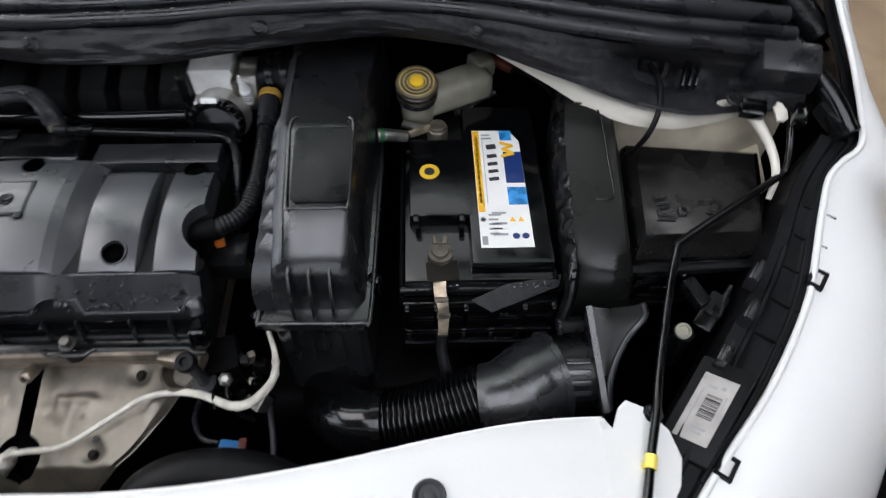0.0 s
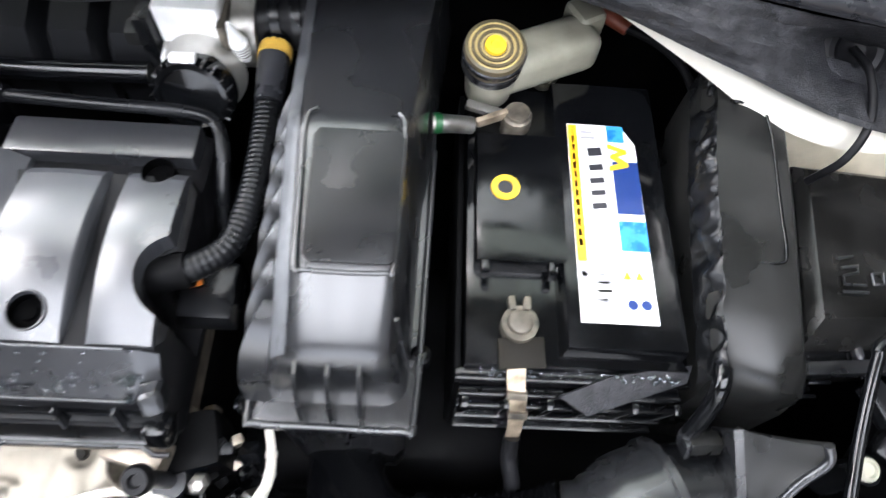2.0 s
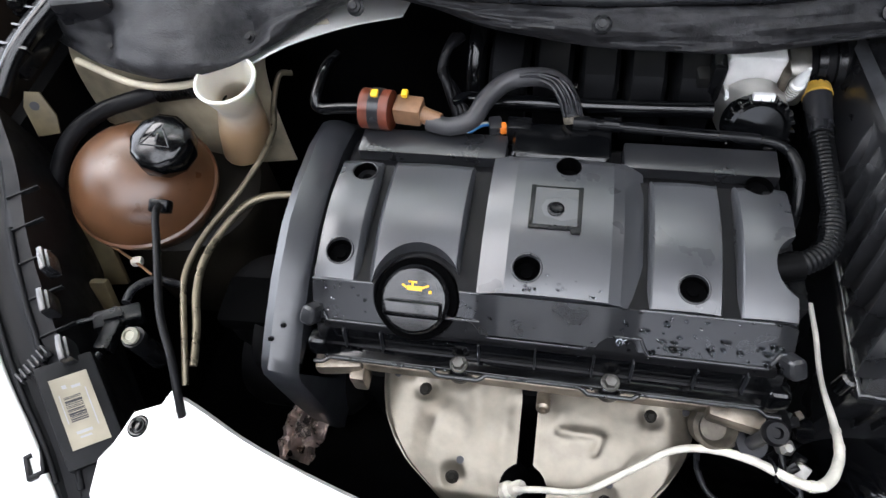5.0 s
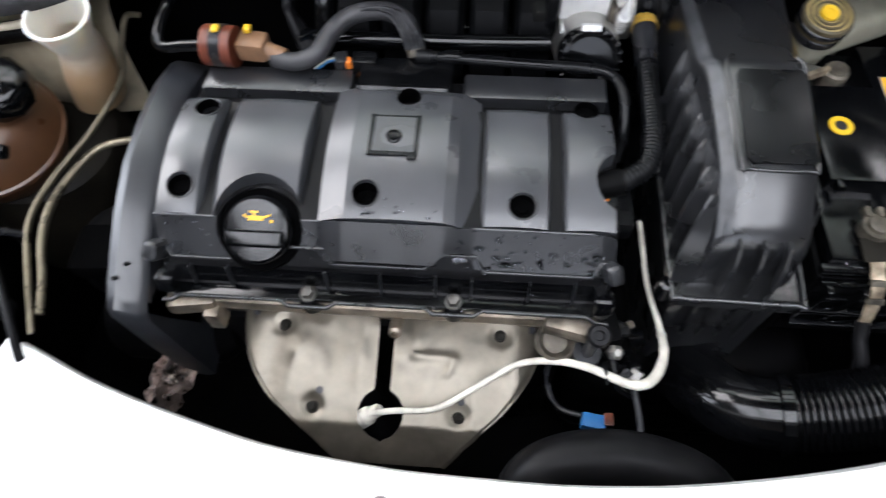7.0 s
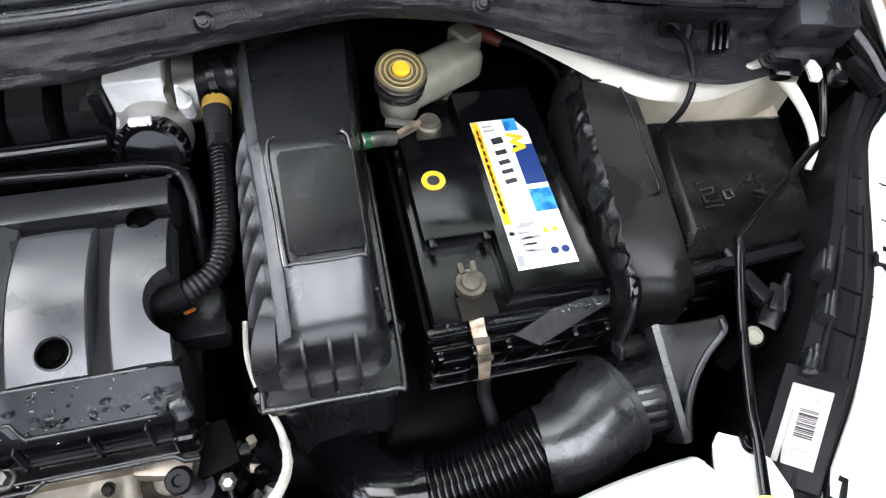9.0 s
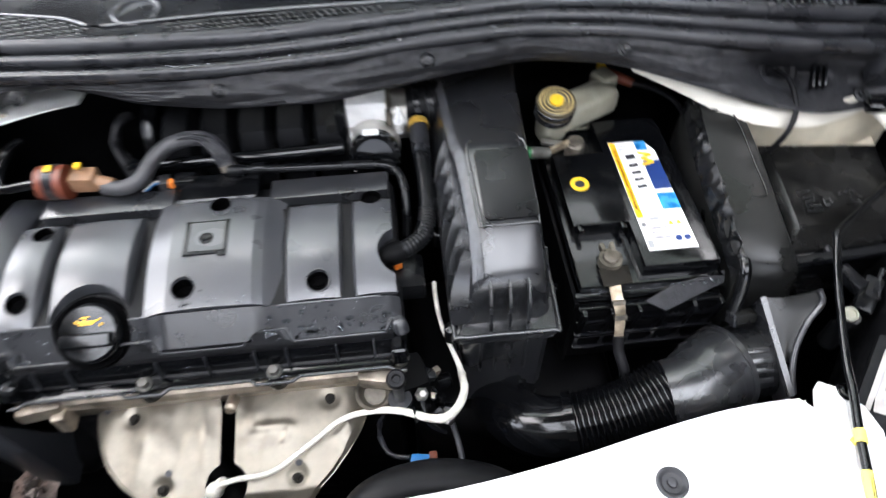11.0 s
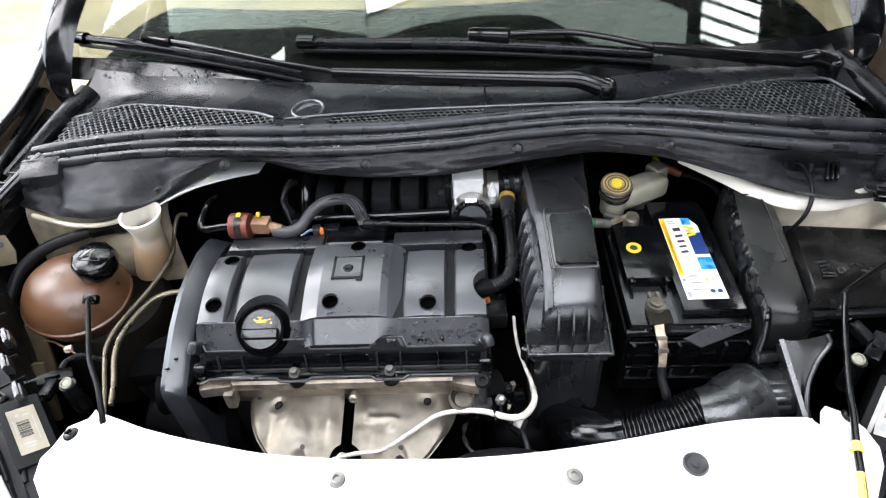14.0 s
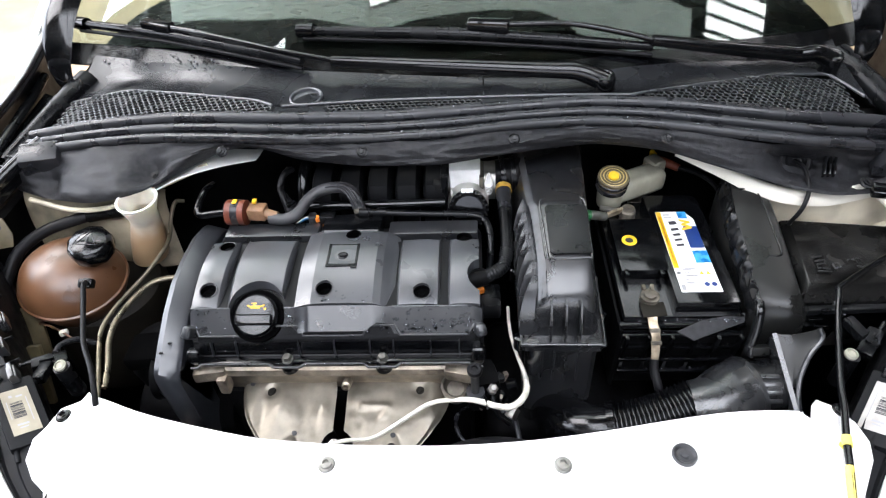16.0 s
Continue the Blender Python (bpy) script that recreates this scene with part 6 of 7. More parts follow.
def brake_reservoir():
    tank = thing("brake_reservoir", "cream brake fluid reservoir with a yellowed cap", "brake reservoir", (0.3, 0.32, 0.82))
    part("neck", turned([(0.022, -0.05), (0.024, -0.02), (0.0225, 0.0)], pose(0.284, 0.312, 0.866, 12, 0, 0), 24), CREAM, tank)
    part("body", block((0.105, 0.045, 0.042), pose(0.333, 0.347, 0.840, 0, 0, 26), 0.014, 4), CREAM, tank)
    part("outlet", block((0.030, 0.034, 0.030), pose(0.372, 0.385, 0.850, 0, 0, 30), 0.008, 3), CREAM, tank)
    m = pose(0.283, 0.314, 0.870, 12, 0, 0)
    cap = part("cap", turned([(0.0265, -0.006), (0.0275, 0.004), (0.0262, 0.0115), (0.0235, 0.0125), (0.0228, 0.0105), (0.0212, 0.0105), (0.0205, 0.0128), (0.0182, 0.0128), (0.0175, 0.0106), (0.0160, 0.0106), (0.0153, 0.0130), (0.0130, 0.0130), (0.0122, 0.0108), (0.0, 0.0108)], m, 40), CAPTAN, tank, "dark ribbed cap with yellowed rings")
    for r in (0.0221, 0.0169, 0.0118):
        part("ring", tube([m @ Vector((r * math.cos(a), r * math.sin(a), 0.0112)) for a in (2 * math.pi * k / 40 for k in range(41))], 0.0011, 6, 1, cap=False), RINGTAN, cap, "yellowed raised ring")
    part("skirt", turned([(0.0240, -0.018), (0.0272, -0.015), (0.0276, -0.006), (0.0255, -0.003)], m, 40), SEAL, cap, "black rubber skirt")
    part("cap_rim", turned([(0.0272, 0.000), (0.0282, 0.001), (0.0282, 0.006), (0.0268, 0.007)], m, 40), SEAL, cap)
    part("cap_centre", turned([(0.0095, 0.0112), (0.009, 0.0145), (0.005, 0.0150), (0.004, 0.0138), (0, 0.0138)], m, 24), YELLOW, cap)
    plug = part("level_plug", tube([(0.372, 0.412, 0.848), (0.395, 0.396, 0.848), (0.416, 0.380, 0.846)], lambda s: 0.010 - 0.003 * s, 10), REDBROWN, tank)
    part("yellow_tab", block((0.008, 0.014, 0.012), pose(0.374, 0.408, 0.858, 0, 0, 20), 0.002), YELLOW, plug)
    part("cable", tube([(0.414, 0.381, 0.846), (0.44, 0.362, 0.848), (0.462, 0.335, 0.846), (0.472, 0.30, 0.84)], 0.004, 8), RUBBER, tank)
    mc = thing("master_cylinder_port", "round grey port with a dark bolt beside the reservoir", "brake part", (0.35, 0.34, 0.81))
    part("port", turned([(0.0135, -0.01), (0.0145, 0.002), (0.012, 0.006), (0.006, 0.006), (0.005, 0.003), (0, 0.003)], pose(0.351, 0.388, 0.768, 20, 0, 0), 22), CREAM, mc)
    part("arm", tube([(0.353, 0.392, 0.766), (0.375, 0.400, 0.775), (0.40, 0.405, 0.785)], 0.0045, 8), STEEL, mc)


brake_reservoir()

# ---- left corner: coolant tank, funnel, pipes ----


def coolant_corner():
    tank = thing("coolant_tank", "brown stained translucent coolant expansion tank with black cap", "coolant tank", (-0.645, 0.19, 0.7))
    prof = [(0.0, -0.085), (0.05, -0.082), (0.085, -0.06), (0.104, -0.02), (0.108, -0.005), (0.112, -0.003), (0.112, 0.003), (0.108, 0.005), (0.103, 0.022), (0.090, 0.045), (0.068, 0.062), (0.040, 0.071), (0.018, 0.075), (0.0, 0.076)]
    m = pose(-0.668, 0.186, 0.774, 8, 6, 0) @ Matrix.Diagonal((0.82, 0.78, 0.86, 1))
    part("vessel", turned(prof, m, 48), AMBER, tank)
    c = pose(-0.604, 0.190, 0.846, 10, 4, 0)
    cap = part("cap", turned([(0.033, -0.012), (0.0365, -0.004), (0.0370, 0.010), (0.0345, 0.018), (0.029, 0.022), (0.0, 0.023)], c, 10), GLOSSY, tank, "black screw cap with raised warning triangle", 50)
    tri = [(0.0, 0.017), (-0.017, -0.010), (0.017, -0.010)]
    for (ax_, ay_), (bx_, by_) in zip(tri, tri[1:] + tri[:1]):
        a, b = c @ Vector((ax_, ay_, 0.0225)), c @ Vector((bx_, by_, 0.0225))
        part("triangle_edge", tube([a, b], 0.0009, 6, 1), SEAL, cap)
    part("triangle_mark", block((0.003, 0.010, 0.002), c @ pose(0, 0, 0.023), 0.0005), SEAL, cap)
    part("sensor_plug", block((0.024, 0.016, 0.014), pose(-0.590, 0.121, 0.830, 30, 0, 0), 0.004), PLASTIC, tank)
    part("sensor_lead", tube([(-0.586, 0.116, 0.838), (-0.578, 0.098, 0.846), (-0.564, 0.064, 0.842), (-0.548, 0.025, 0.838), (-0.532, -0.01, 0.835), (-0.505, -0.05, 0.832), (-0.492, -0.078, 0.822), (-0.488, -0.10, 0.80)], 0.0040, 10), RUBBER, tank, "black sheathed lead")

    fun = thing("washer_filler_neck", "milky white washer filler funnel", "filler neck", (-0.52, 0.25, 0.8))
    axis = [(-0.575, 0.284, 0.745), (-0.556, 0.272, 0.800), (-0.542, 0.265, 0.845), (-0.533, 0.252, 0.870), (-0.524, 0.241, 0.899), (-0.522, 0.238, 0.910)]
    path = smooth_path(axis, 6)
    rad = [0.034, 0.0315, 0.0255, 0.0250, 0.0318, 0.0340]
    own = bmesh.new()
    rings = []
    outer = [(p, float(np.interp(i / (len(path) - 1), np.linspace(0, 1, 6), rad))) for i, p in enumerate(path)]
    inner = [(p, r - 0.003) for p, r in outer[::-1]]
    for p, r in outer + inner[:27]:
        rings.append([p + Vector((r * math.cos(a), r * math.sin(a) * 0.98, r * math.sin(a) * 0.10)) for a in (2 * math.pi * k / 28 for k in range(28))])
    loft(rings, own)
    part("neck", own, FUNNEL, fun, sharp=50)
    p, r = path[-1], rad[-1] - 0.0012
    part("rim", tube([p + Vector((r * math.cos(a), r * math.sin(a) * 0.98, r * math.sin(a) * 0.10)) for a in (2 * math.pi * k / 32 for k in range(33))], 0.0022, 8, 1, cap=False), FUNNEL, fun, "rounded white rim")
    pipes = thing("brake_pipes", "olive plated metal brake pipes bent round the tower", "pipe", (-0.53, 0.15, 0.78))
    part("pipe", tube([(-0.50, 0.335, 0.83), (-0.512, 0.325, 0.835), (-0.518, 0.30, 0.815), (-0.512, 0.255, 0.800), (-0.530, 0.19, 0.788), (-0.560, 0.12, 0.778), (-0.566, 0.07, 0.775), (-0.555, 0.03, 0.770), (-0.540, -0.01, 0.765), (-0.53, -0.05, 0.75)], 0.0036, 10, 10), PIPE, pipes)
    part("pipe", tube([(-0.43, 0.18, 0.775), (-0.47, 0.186, 0.778), (-0.515, 0.172, 0.780), (-0.54, 0.135, 0.776), (-0.552, 0.09, 0.772), (-0.548, 0.05, 0.768), (-0.535, 0.01, 0.762), (-0.526, -0.03, 0.755)], 0.0047, 10, 10), PIPE, pipes)
    hose = thing("washer_hose", "black ribbed hose running behind the coolant tank", "hose", (-0.65, 0.28, 0.82))
    part("hose", tube([(-0.563, 0.270, 0.850), (-0.585, 0.278, 0.855), (-0.62, 0.277, 0.854), (-0.67, 0.262, 0.848), (-0.722, 0.243, 0.838), (-0.764, 0.21, 0.815), (-0.785, 0.15, 0.77)], 0.0105, 12), RUBBER, hose)
    part("ribbed_end", tube([(-0.564, 0.270, 0.850), (-0.585, 0.278, 0.855), (-0.645, 0.270, 0.851)], 0.0122, 12, 8, ripple=0.0016, pitch=0.004), PLASTIC, hose, sharp=70)


coolant_corner()

# ---- inner wings, towers and the dark depths ----


def inner_wings():
    # white scuttle side panel running under the cowl on the driver's side
    def right(u, v):
        x = 0.49 + 0.27 * u
        y0, z0 = float(np.interp(x, [0.40, 0.46, 0.55, 0.64, 0.70, 0.76], [0.42, 0.34, 0.272, 0.255, 0.266, 0.285])), float(np.interp(x, [0.40, 0.46, 0.55, 0.66, 0.76], [0.875, 0.885, 0.878, 0.872, 0.872]))
        return Vector((x, y0 - 0.018 * math.sin(v * math.pi / 2) + 0.004 * v, z0 - 0.010 * (1 - math.cos(v * 1.57)) - 0.11 * v * v))

    w = thing("inner_wing", "white painted inner wing panel with a folded seam", "body panel", (0.6, 0.28, 0.85))
    part("panel", sheet(right, 50, 12, 0.003), DUSTY, w, "dusty cream lower panel")
    line = smooth_path([(0.385, 0.318, 0.922), (0.42, 0.298, 0.918), (0.455, 0.280, 0.912), (0.50, 0.255, 0.902), (0.545, 0.232, 0.899), (0.60, 0.226, 0.897), (0.65, 0.240, 0.893), (0.70, 0.258, 0.890)], 6)

    def roll(u, v):
        p = line[min(len(line) - 1, int(u * (len(line) - 1) + 0.5))]
        a = v * 1.75 - 0.35
        grow = 0.5 + 0.5 * min(1.0, u * 2.5)
        return p + Vector((-0.25, -1, 0)).normalized() * 0.014 * grow * math.sin(a) + Vector((0, 0.012, -0.025 * grow * (1 - math.cos(a))))

    part("seam", sheet(roll, len(line) - 1, 10, 0.003), WING, w, "white rolled seam flange")
    part("shelf", sheet(lambda u, v: Vector((0.52 + 0.22 * u, 0.205 + 0.065 * v, 0.79 + 0.02 * v)), 10, 4, 0.003), DUSTY, w)
    part("upright", tube([(0.690, 0.246, 0.884), (0.706, 0.225, 0.872), (0.716, 0.196, 0.858), (0.714, 0.168, 0.846), (0.706, 0.150, 0.830)], lambda s: 0.0075 - 0.004 * s, 10), WING, w, "white curved edge of the wing")
    b = thing("hinge_bracket", "white and black bracket at the end of the cowl", "bracket", (0.72, 0.24, 0.88))
    part("plate", prism([(-0.007, -0.010), (0.0, -0.014), (0.006, -0.011), (0.008, -0.002), (0.005, 0.009), (0.001, 0.012), (-0.006, 0.008)], -0.002, 0.002, 0.001, pose(0.722, 0.235, 0.893, 30, -15, 10)), WING, b)
    part("clip", block((0.030, 0.022, 0.016), pose(0.690, 0.240, 0.893, 20, 0, -15), 0.004), GLOSSY, b)
    part("clip", block((0.016, 0.030, 0.014), pose(0.738, 0.220, 0.900, 10, 0, -25), 0.003), GLOSSY, b)
    lin = thing("fender_gap_cover", "black ribbed gap cover and hinge beside the fender", "gap cover", (0.79, 0.25, 0.88), "gap covers")
    part("arm", tube([(0.725, 0.36, 0.935), (0.755, 0.31, 0.925), (0.785, 0.25, 0.905), (0.80, 0.205, 0.885)], lambda s: 0.014 - 0.003 * s, 8), GLOSSY, lin)
    part("hinge_arm", tube([(0.742, 0.585, 0.955), (0.762, 0.52, 0.945), (0.790, 0.45, 0.925), (0.825, 0.37, 0.900)], lambda s: 0.024 - 0.006 * s, 12), PLASTIC, lin)
    part("foot", block((0.03, 0.05, 0.02), pose(0.790, 0.225, 0.888, 10, 0, 20), 0.005), PLASTIC, lin)
    other = thing("fender_gap_cover", "black ribbed gap cover and hinge beside the fender", "gap cover", (-0.79, 0.25, 0.88), "gap covers")
    part("arm", tube([(-0.735, 0.37, 0.945), (-0.765, 0.33, 0.93), (-0.795, 0.27, 0.91), (-0.81, 0.22, 0.885)], lambda s: 0.014 - 0.003 * s, 8), GLOSSY, other)
    part("gutter", sheet(lambda u, v: Vector((-0.748 - (0.10 + 0.02 * u) * v, 0.34 + 0.27 * u, 0.905 + 0.01 * u - 0.022 * math.sin(v * 3.14))), 10, 8, 0.003), PLASTIC, other, "wet black gutter")
    part("lip", tube([(-0.838, 0.34, 0.915), (-0.85, 0.45, 0.925), (-0.862, 0.56, 0.932), (-0.872, 0.64, 0.94)], 0.009, 10), SATIN, other, "black rubber edge of the gutter")
    part("hinge_arm", tube([(-0.742, 0.585, 0.955), (-0.762, 0.52, 0.945), (-0.790, 0.45, 0.925), (-0.825, 0.37, 0.900)], lambda s: 0.024 - 0.006 * s, 12), PLASTIC, other)
    part("lattice", block((0.05, 0.14, 0.02), pose(-0.80, 0.32, 0.90, 8, 0, -12), 0.004), PLASTIC, other)
    for k in range(4):
        part("rib", block((0.046, 0.004, 0.010), pose(-0.798, 0.27 + 0.032 * k, 0.913, 8, 0, -12), 0.001), GLOSSY, other)

    # left: grimy wing, near-black tower, and the white corner showing under the felt
    def left(u, v):
        x = -0.80 + 0.278 * u
        y0 = float(np.interp(x, [-0.80, -0.70, -0.6, -0.5, -0.43], [0.33, 0.30, 0.29, 0.325, 0.40]))
        return Vector((x, y0 + 0.012 - 0.03 * math.sin(v * 1.57), 0.86 - 0.012 * v - 0.15 * v * v + 0.02 * math.sin(u * 3)))

    g = thing("inner_wing", "grimy cream painted inner wing with a near-black strut tower", "body panel", (-0.6, 0.28, 0.8))
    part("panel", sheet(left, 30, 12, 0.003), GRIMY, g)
    # the tower's dark colour stands for the shade below the cream panel
    part("tower", turned([(0.115, -0.20), (0.11, -0.03), (0.10, -0.008), (0.085, 0.0), (0, 0.0)], pose(-0.65, 0.225, 0.735, 6, 8, 0), 40), NEARBLACK, g)
    part("seam", tube([(-0.76, 0.30, 0.868), (-0.66, 0.262, 0.872), (-0.58, 0.258, 0.882), (-0.50, 0.30, 0.895), (-0.43, 0.335, 0.91)], 0.0045, 8), DUSTY, g)
    for x, y, z in ((-0.600, 0.288, 0.842),):
        part("bolt_cup", turned([(0.014, -0.002), (0.014, 0.003), (0.010, 0.003), (0.008, -0.001), (0, -0.001)], pose(x, y, z, 10, 0, 0), 20), STEEL, g)
    rim = smooth_path([(-0.512, 0.290, 0.902), (-0.475, 0.345, 0.905), (-0.440, 0.385, 0.908), (-0.345, 0.390, 0.903)], 8)
    sole = smooth_path([(-0.506, 0.268, 0.905), (-0.462, 0.292, 0.915), (-0.405, 0.330, 0.910), (-0.350, 0.356, 0.904)], 8)
    part("corner", sheet(lambda u, v: rim[round(u * 24)].lerp(sole[round(u * 24)], v) - Vector((0, 0.003 * math.sin(v * 3.1), 0)), 24, 6, 0.002), WHITE, g, "bright white corner of the scuttle")
    part("upright", block((0.046, 0.008, 0.10), pose(-0.737, 0.116, 0.712, -24, 0, 8), 0.003), CAPTAN, g, "grimy upright of the wing")
    part("upright", block((0.022, 0.010, 0.11), pose(-0.690, 0.040, 0.695, -24, 0, 5), 0.003), CAPTAN, g)
    part("clip", block((0.014, 0.010, 0.010), pose(-0.662, 0.098, 0.735, 0, 0, 20), 0.003), WING, g, "pale plastic clip")
    part("wire", tube([(-0.715, 0.118, 0.735), (-0.69, 0.108, 0.742), (-0.66, 0.095, 0.737), (-0.635, 0.082, 0.735)], 0.0018, 6), TANBROWN, g, "thin tan wire")
    tilt = pose(-0.778, 0.222, 0.856, 62, 0, 22)
    part("bracket", prism([(-0.016, -0.026), (0.010, -0.028), (0.016, -0.006), (0.010, 0.024), (-0.006, 0.028), (-0.015, 0.012)], -0.0015, 0.0015, 0.001, tilt), CAPTAN, g)
    part("bracket_hole", turned([(0.0055, 0.0), (0.0055, 0.0022), (0, 0.0022)], tilt @ pose(-0.002, 0.010, 0), 14), INK, g)

    # closing walls coloured near black for the unlit depth of the bay
    pan = thing("bay_undertray", "near-black undertray and firewall, the bay's shade in their colour", "undertray", (0, 0.1, 0.3))
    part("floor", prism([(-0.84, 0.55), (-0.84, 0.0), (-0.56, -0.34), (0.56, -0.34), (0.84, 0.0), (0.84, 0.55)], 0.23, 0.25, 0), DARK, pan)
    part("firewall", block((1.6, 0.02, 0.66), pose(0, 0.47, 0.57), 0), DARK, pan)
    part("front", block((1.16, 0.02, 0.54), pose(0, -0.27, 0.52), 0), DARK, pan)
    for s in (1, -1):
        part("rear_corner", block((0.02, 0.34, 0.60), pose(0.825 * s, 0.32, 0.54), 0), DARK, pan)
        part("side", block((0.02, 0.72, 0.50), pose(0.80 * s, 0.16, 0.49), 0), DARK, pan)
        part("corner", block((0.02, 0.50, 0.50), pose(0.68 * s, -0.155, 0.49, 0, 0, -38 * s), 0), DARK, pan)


inner_wings()


def depths():
    rh = thing("radiator_hose", "thick black rubber radiator hose with a clamp", "hose", (0.08, -0.13, 0.7))
    part("hose", tube([(-0.03, -0.20, 0.66), (-0.015, -0.155, 0.705), (0.02, -0.135, 0.725), (0.08, -0.130, 0.730), (0.14, -0.145, 0.722), (0.175, -0.175, 0.69), (0.185, -0.20, 0.64)], 0.027, 18), RUBBER, rh)
    part("clamp", tube([(-0.012, -0.153, 0.706), (-0.004, -0.147, 0.711)], 0.0285, 18, 1), STEEL, rh)
    rad = thing("radiator", "dark radiator and fan shroud behind the front panel", "radiator", (0, -0.23, 0.5))
    part("core", block((0.62, 0.03, 0.36), pose(-0.05, -0.245, 0.50), 0.004), DARK, rad)
    part("fan_shroud", block((0.60, 0.03, 0.34), pose(-0.05, -0.215, 0.50), 0.01), DARK, rad)
    con = thing("blue_connector", "blue electrical connector with a red lock", "connector", (0.06, -0.08, 0.68))
    part("shell", block((0.026, 0.016, 0.018), pose(0.058, -0.080, 0.664, 0, 0, -8), 0.003), BLUE, con)
    part("lock", block((0.010, 0.014, 0.008), pose(0.073, -0.078, 0.671), 0.002), REDBROWN, con)
    part("loop_wire", tube([(0.045, -0.075, 0.67), (0.02, -0.065, 0.665), (0.008, -0.035, 0.665), (0.02, -0.005, 0.66), (0.05, -0.0, 0.65)], 0.0035, 8), SEAL, con)
    part("lead", tube([(0.11, -0.10, 0.66), (0.105, -0.06, 0.67), (0.095, -0.02, 0.68), (0.08, 0.0, 0.70)], 0.004, 8), SEAL, con)
    dip = thing("dipstick", "black knob on an upright stem beside the head", "dipstick", (0.04, -0.03, 0.75))
    part("knob", turned([(0.008, -0.004), (0.0110, 0.0), (0.0112, 0.006), (0.009, 0.010), (0.005, 0.010), (0.004, 0.006), (0, 0.006)], pose(0.040, -0.036, 0.800, 18, 0, 0), 22), RUBBER, dip)
    part("stem", tube([(0.040, -0.035, 0.80), (0.040, -0.032, 0.765), (0.040, -0.028, 0.72)], 0.0065, 12), SEAL, dip)
    part("collar", turned([(0.014, -0.006), (0.014, 0.006)], pose(0.040, -0.030, 0.738, 8, 0, 0), 16), SEAL, dip)
    stat = thing("thermostat_wiring", "cluttered sensors and plugs at the thermostat", "wiring", (0.07, -0.02, 0.70))
    random.seed(11)
    for k in range(16):
        x, y, z = 0.045 + random.uniform(0, 0.06), -0.04 + random.uniform(0, 0.07), 0.69 + random.uniform(0, 0.05)
        part("plug", block((random.uniform(0.008, 0.02), random.uniform(0.008, 0.02), random.uniform(0.01, 0.02)), pose(x, y, z, random.uniform(-30, 30), random.uniform(-30, 30), random.uniform(0, 90)), 0.002), random.choice((GLOSSY, PLASTIC, STEEL, DARK, HEAD)), stat)
    part("bolt", turned([(0.008, 0), (0.008, 0.01), (0.004, 0.014), (0, 0.014)], pose(0.065, -0.03, 0.745, 20, 10, 0), 6), STEEL, stat)
    part("sensor_wire", tube([(0.066, -0.035, 0.74), (0.068, -0.05, 0.735), (0.074, -0.058, 0.72), (0.09, -0.06, 0.70)], 0.003, 8), PLASTIC, stat)
    cab = thing("headlight_connector", "black connectors and leads behind the headlight", "connector", (0.6, 0.0, 0.79), "headlight connectors")
    part("shell", block((0.022, 0.050, 0.020), pose(0.612, 0.018, 0.786, 12, 0, -40), 0.004), PLASTIC, cab)
    part("shell", block((0.018, 0.036, 0.016), pose(0.598, 0.040, 0.795, 8, 0, 25), 0.004), PLASTIC, cab)
    part("latch", block((0.008, 0.020, 0.006), pose(0.610, 0.020, 0.799, 12, 0, -40), 0.001), PLASTIC, cab)
    part("lead", tube([(0.590, 0.060, 0.800), (0.583, 0.080, 0.806), (0.590, 0.095, 0.800), (0.60, 0.10, 0.78)], 0.0045, 8), SEAL, cab)
    part("lead", tube([(0.622, 0.0, 0.784), (0.630, -0.018, 0.78), (0.625, -0.04, 0.77), (0.605, -0.055, 0.75)], 0.005, 8), SEAL, cab)
    part("lead", tube([(0.640, 0.045, 0.800), (0.628, 0.030, 0.797), (0.618, 0.010, 0.792)], 0.0035, 8), SEAL, cab)
    copy_thing(cab, pose(-0.605, 0.02, 0.775, 0, 0, 160))
    alt = thing("alternator", "dark alternator and belt drive low at the side", "alternator", (-0.45, 0.0, 0.55))
    part("body", turned([(0.06, -0.08), (0.07, -0.06), (0.07, 0.06), (0.05, 0.08)], pose(-0.46, 0.06, 0.58, 0, 90, 0), 24), DARK, alt)
    part("pulley", turned([(0.045, -0.01), (0.04, 0.0), (0.045, 0.01)], pose(-0.47, 0.04, 0.70, 0, 90, 0), 24), DARK, alt)
    solo("crumpled_foil", sheet(lambda u, v: Vector((-0.434 + (0.055 * u - 0.028) * (0.35 + 0.65 * math.sin(2.2 * v + 0.4)) - 0.008 * v, 0.0 - 0.085 * v, 0.63 - 0.02 * abs(2 * u - 1) + 0.014 * noise.noise(Vector((u * 5, v * 7, 5))) + 0.006 * noise.noise(Vector((u * 17, v * 21, 2))))), 26, 34, 0.0015), FOIL, "torn scrap of crumpled foil deep in the bay", "foil")
    eng = thing("engine_mount", "dark engine mount beside the timing cover", "engine mount", (-0.49, 0.08, 0.68))
    part("rubber", turned([(0.055, -0.03), (0.06, 0.0), (0.05, 0.03), (0.03, 0.04), (0, 0.04)], pose(-0.485, 0.08, 0.70), 24), DARK, eng)
    # arm coloured black for the shade low beside the engine
    part("arm", block((0.14, 0.06, 0.03), pose(-0.46, 0.06, 0.735, 0, -6, 0), 0.008), PIT, eng)
    rod = thing("bonnet_prop_rod", "stowed black bonnet prop rod with yellow grips", "prop rod", (0.6, 0.0, 0.85))
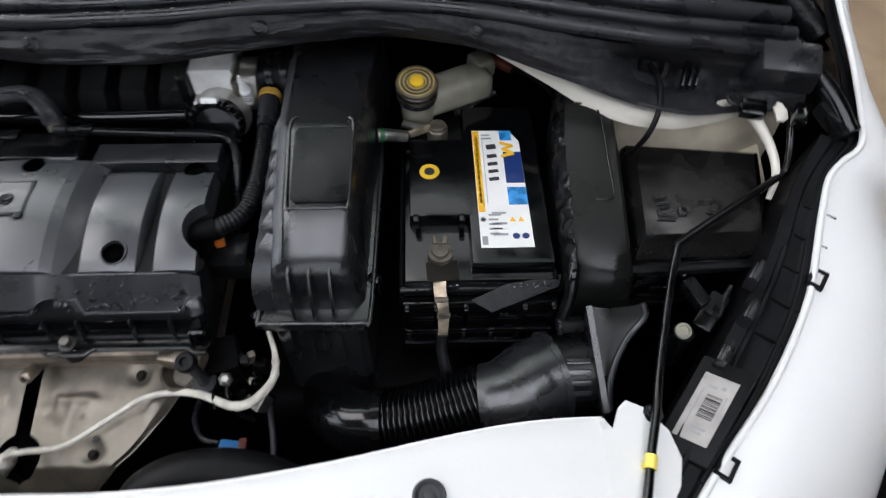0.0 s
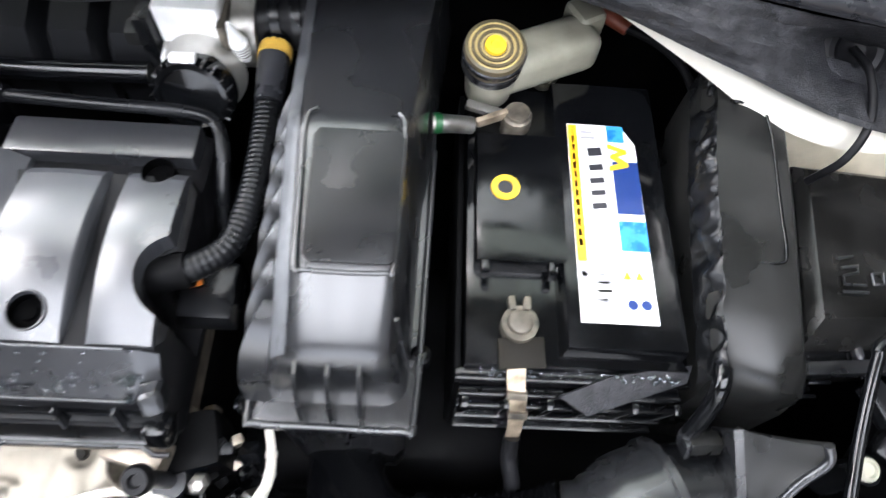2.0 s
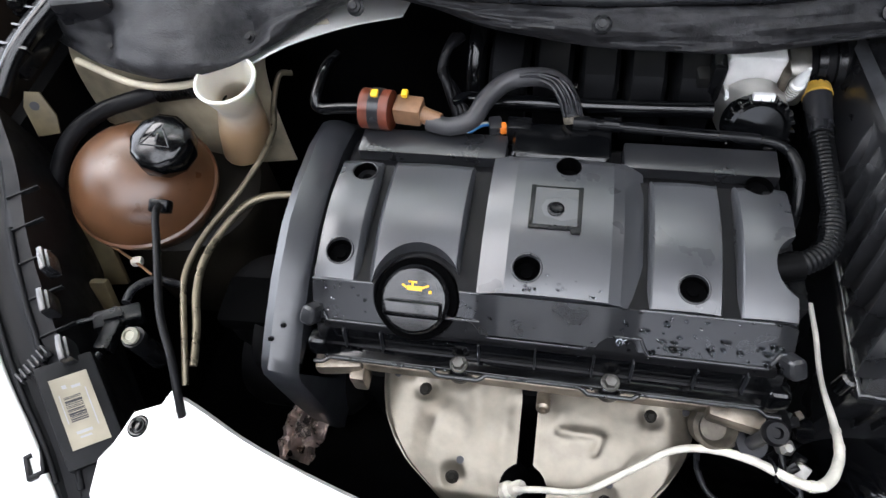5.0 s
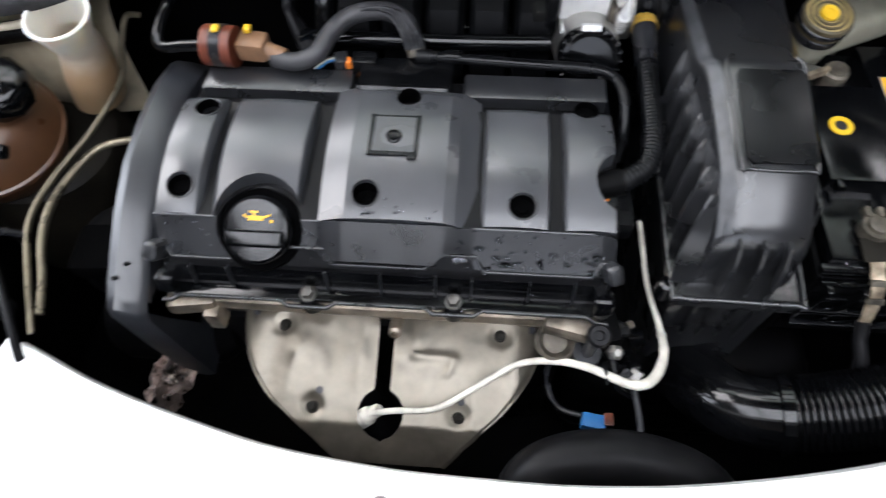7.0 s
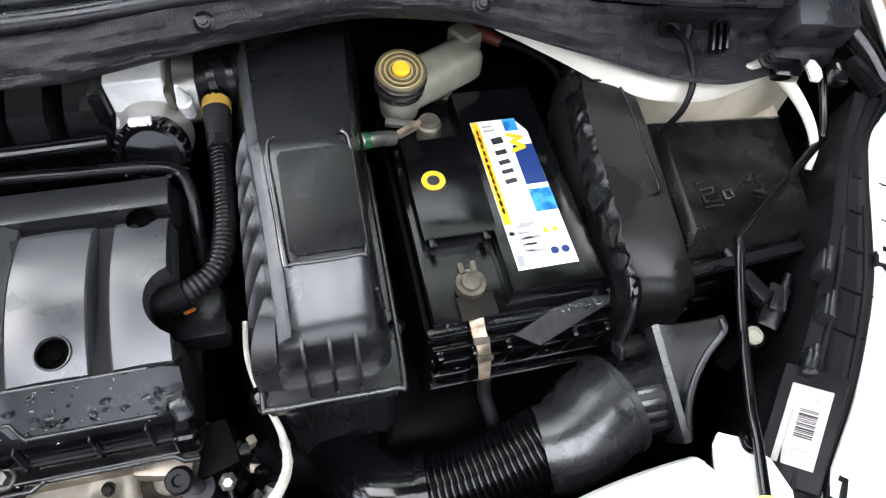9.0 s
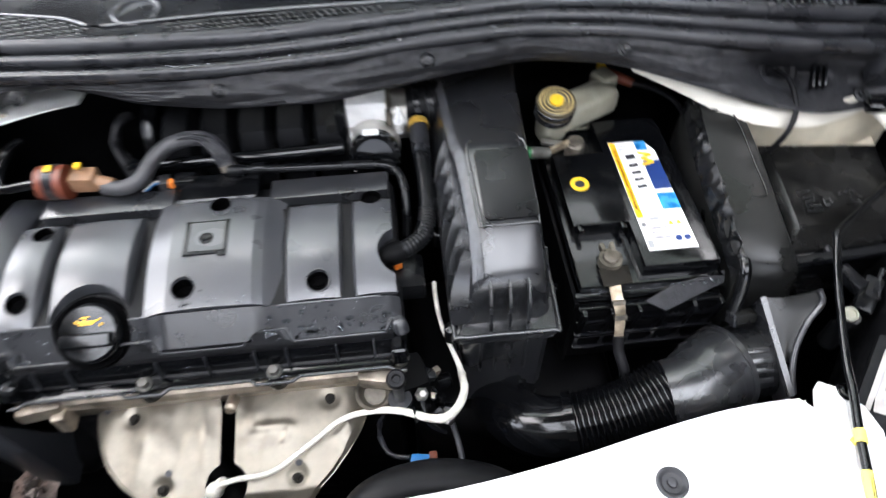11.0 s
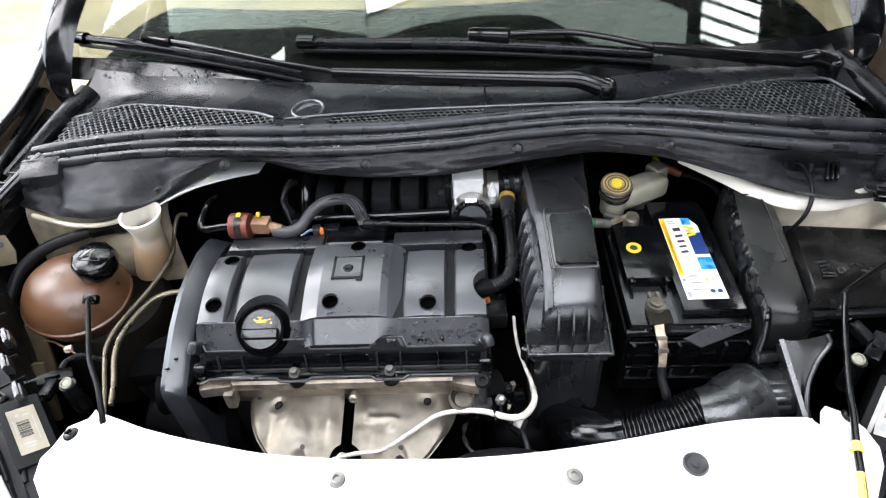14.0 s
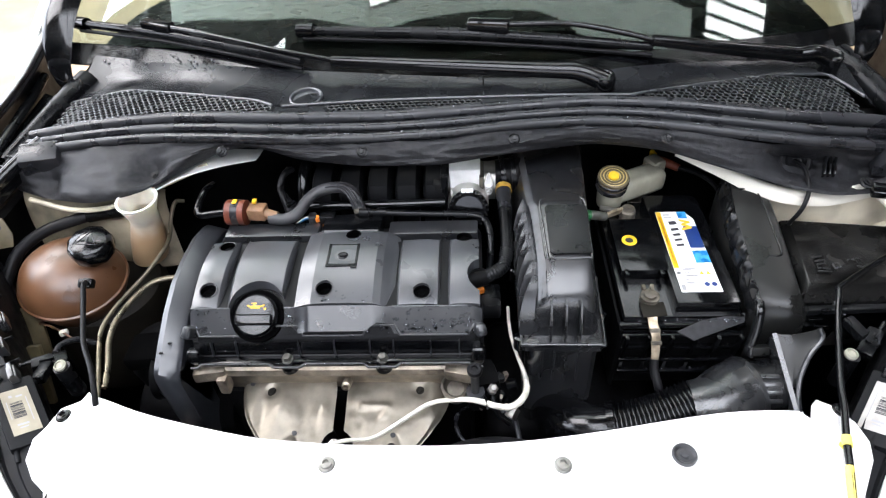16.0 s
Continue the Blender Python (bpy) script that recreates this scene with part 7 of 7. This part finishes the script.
    part("rod", tube([(0.742, 0.240, 0.884), (0.738, 0.205, 0.862), (0.729, 0.180, 0.850), (0.712, 0.166, 0.848), (0.578, 0.076, 0.852), (0.565, 0.060, 0.850), (0.545, 0.0, 0.832), (0.522, -0.075, 0.818), (0.512, -0.11, 0.816), (0.498, -0.15, 0.815), (0.482, -0.20, 0.815), (0.455, -0.28, 0.812)], 0.0046, 10, 6), GLOSSY, rod)
    part("grip", tube([(0.498, -0.150, 0.815), (0.494, -0.163, 0.815)], 0.0062, 10, 1), LEMON, rod, "yellow plastic grip")
    part("grip", tube([(0.485, -0.190, 0.815), (0.458, -0.271, 0.8125)], 0.0050, 10, 1), LEMON, rod, "yellow plastic grip")
    part("clip", block((0.015, 0.008, 0.005), pose(0.496, -0.157, 0.809, 0, 0, 20), 0.002), LEMON, rod)


depths()

# ---- water left by the wash ----


def droplets():
    """Small beads of water on the front strip, the seal, the panels and the battery."""
    random.seed(5)
    spots = []
    for _ in range(60):
        x, v = random.uniform(-0.375, 0.045), random.random()
        if abs(x + 0.281) > 0.045:
            spots.append((x, 0.0395 - 0.0265 * v, 0.8555 - 0.029 * v, 1.0))
    for _ in range(70):
        x, v = random.uniform(-0.21, 0.04), random.random() ** 0.7
        spots.append((x, 0.0395 - 0.0265 * v, 0.8555 - 0.029 * v + (0.004 if -0.21 < x < -0.09 else 0.0), 1.9))
    for _ in range(26):
        x = random.gauss(-0.15, 0.035)
        y = 0.042 + abs(random.gauss(0, 0.007))
        if -0.2 < x < -0.11:
            spots.append((x, y, 0.8645 + (y - 0.04) * 0.30, 0.9))
    for _ in range(70):
        x, v = random.uniform(-0.74, -0.42), random.random()
        spots.append((x, GLASS_BASE(x) - 0.005 + 0.046 * v, 0.9955 - 0.05 * x * x + 0.0258 * v, 1.2))
    for _ in range(300):
        x = random.uniform(-0.72, 0.70)
        t = random.choice((0.10, 0.42, 0.80, 0.80))
        spots.append((x, SEAL_FRONT(x) + (SEAL_BACK(x) - SEAL_FRONT(x)) * t, sz(x) + (0.009, 0.0135, 0.0135, 0.020)[(0.10, 0.42, 0.42, 0.80).index(t)], 0.9))
    for _ in range(70):
        spots.append((random.uniform(0.27, 0.435), 0.049 + random.uniform(-0.003, 0.003), 0.8065, 0.8))
    for _ in range(80):
        k = random.randrange(4)
        spots.append((random.uniform(0.275, 0.43), 0.041 - 0.003 * k, 0.7875 - 0.025 * k, 1.1))
    for _ in range(90):
        x, v = random.uniform(-0.38, 0.045), random.random()
        spots.append((x, 0.0105 - 0.0095 * v, 0.8235 - 0.030 * v, 0.6))
    for _ in range(60):
        x = random.uniform(-0.38, 0.045)
        spots.append((x, -0.0135, 0.7905, 0.7))
    bm = bmesh.new()
    for x, y, z, s in spots:
        r = s * random.choice((0.0007, 0.001, 0.0014, 0.002))
        m = pose(x, y, z, 0, 0, random.uniform(0, 180)) @ Matrix.Diagonal((r * random.uniform(1, 1.8), r, r * 0.55, 1))
        bmesh.ops.create_icosphere(bm, subdivisions=1, radius=1.0, matrix=m)
    solo("water_droplets", bm, WATER, "beads of water left on plastic and rubber", "water", kind="stuff", sharp=80)


droplets()
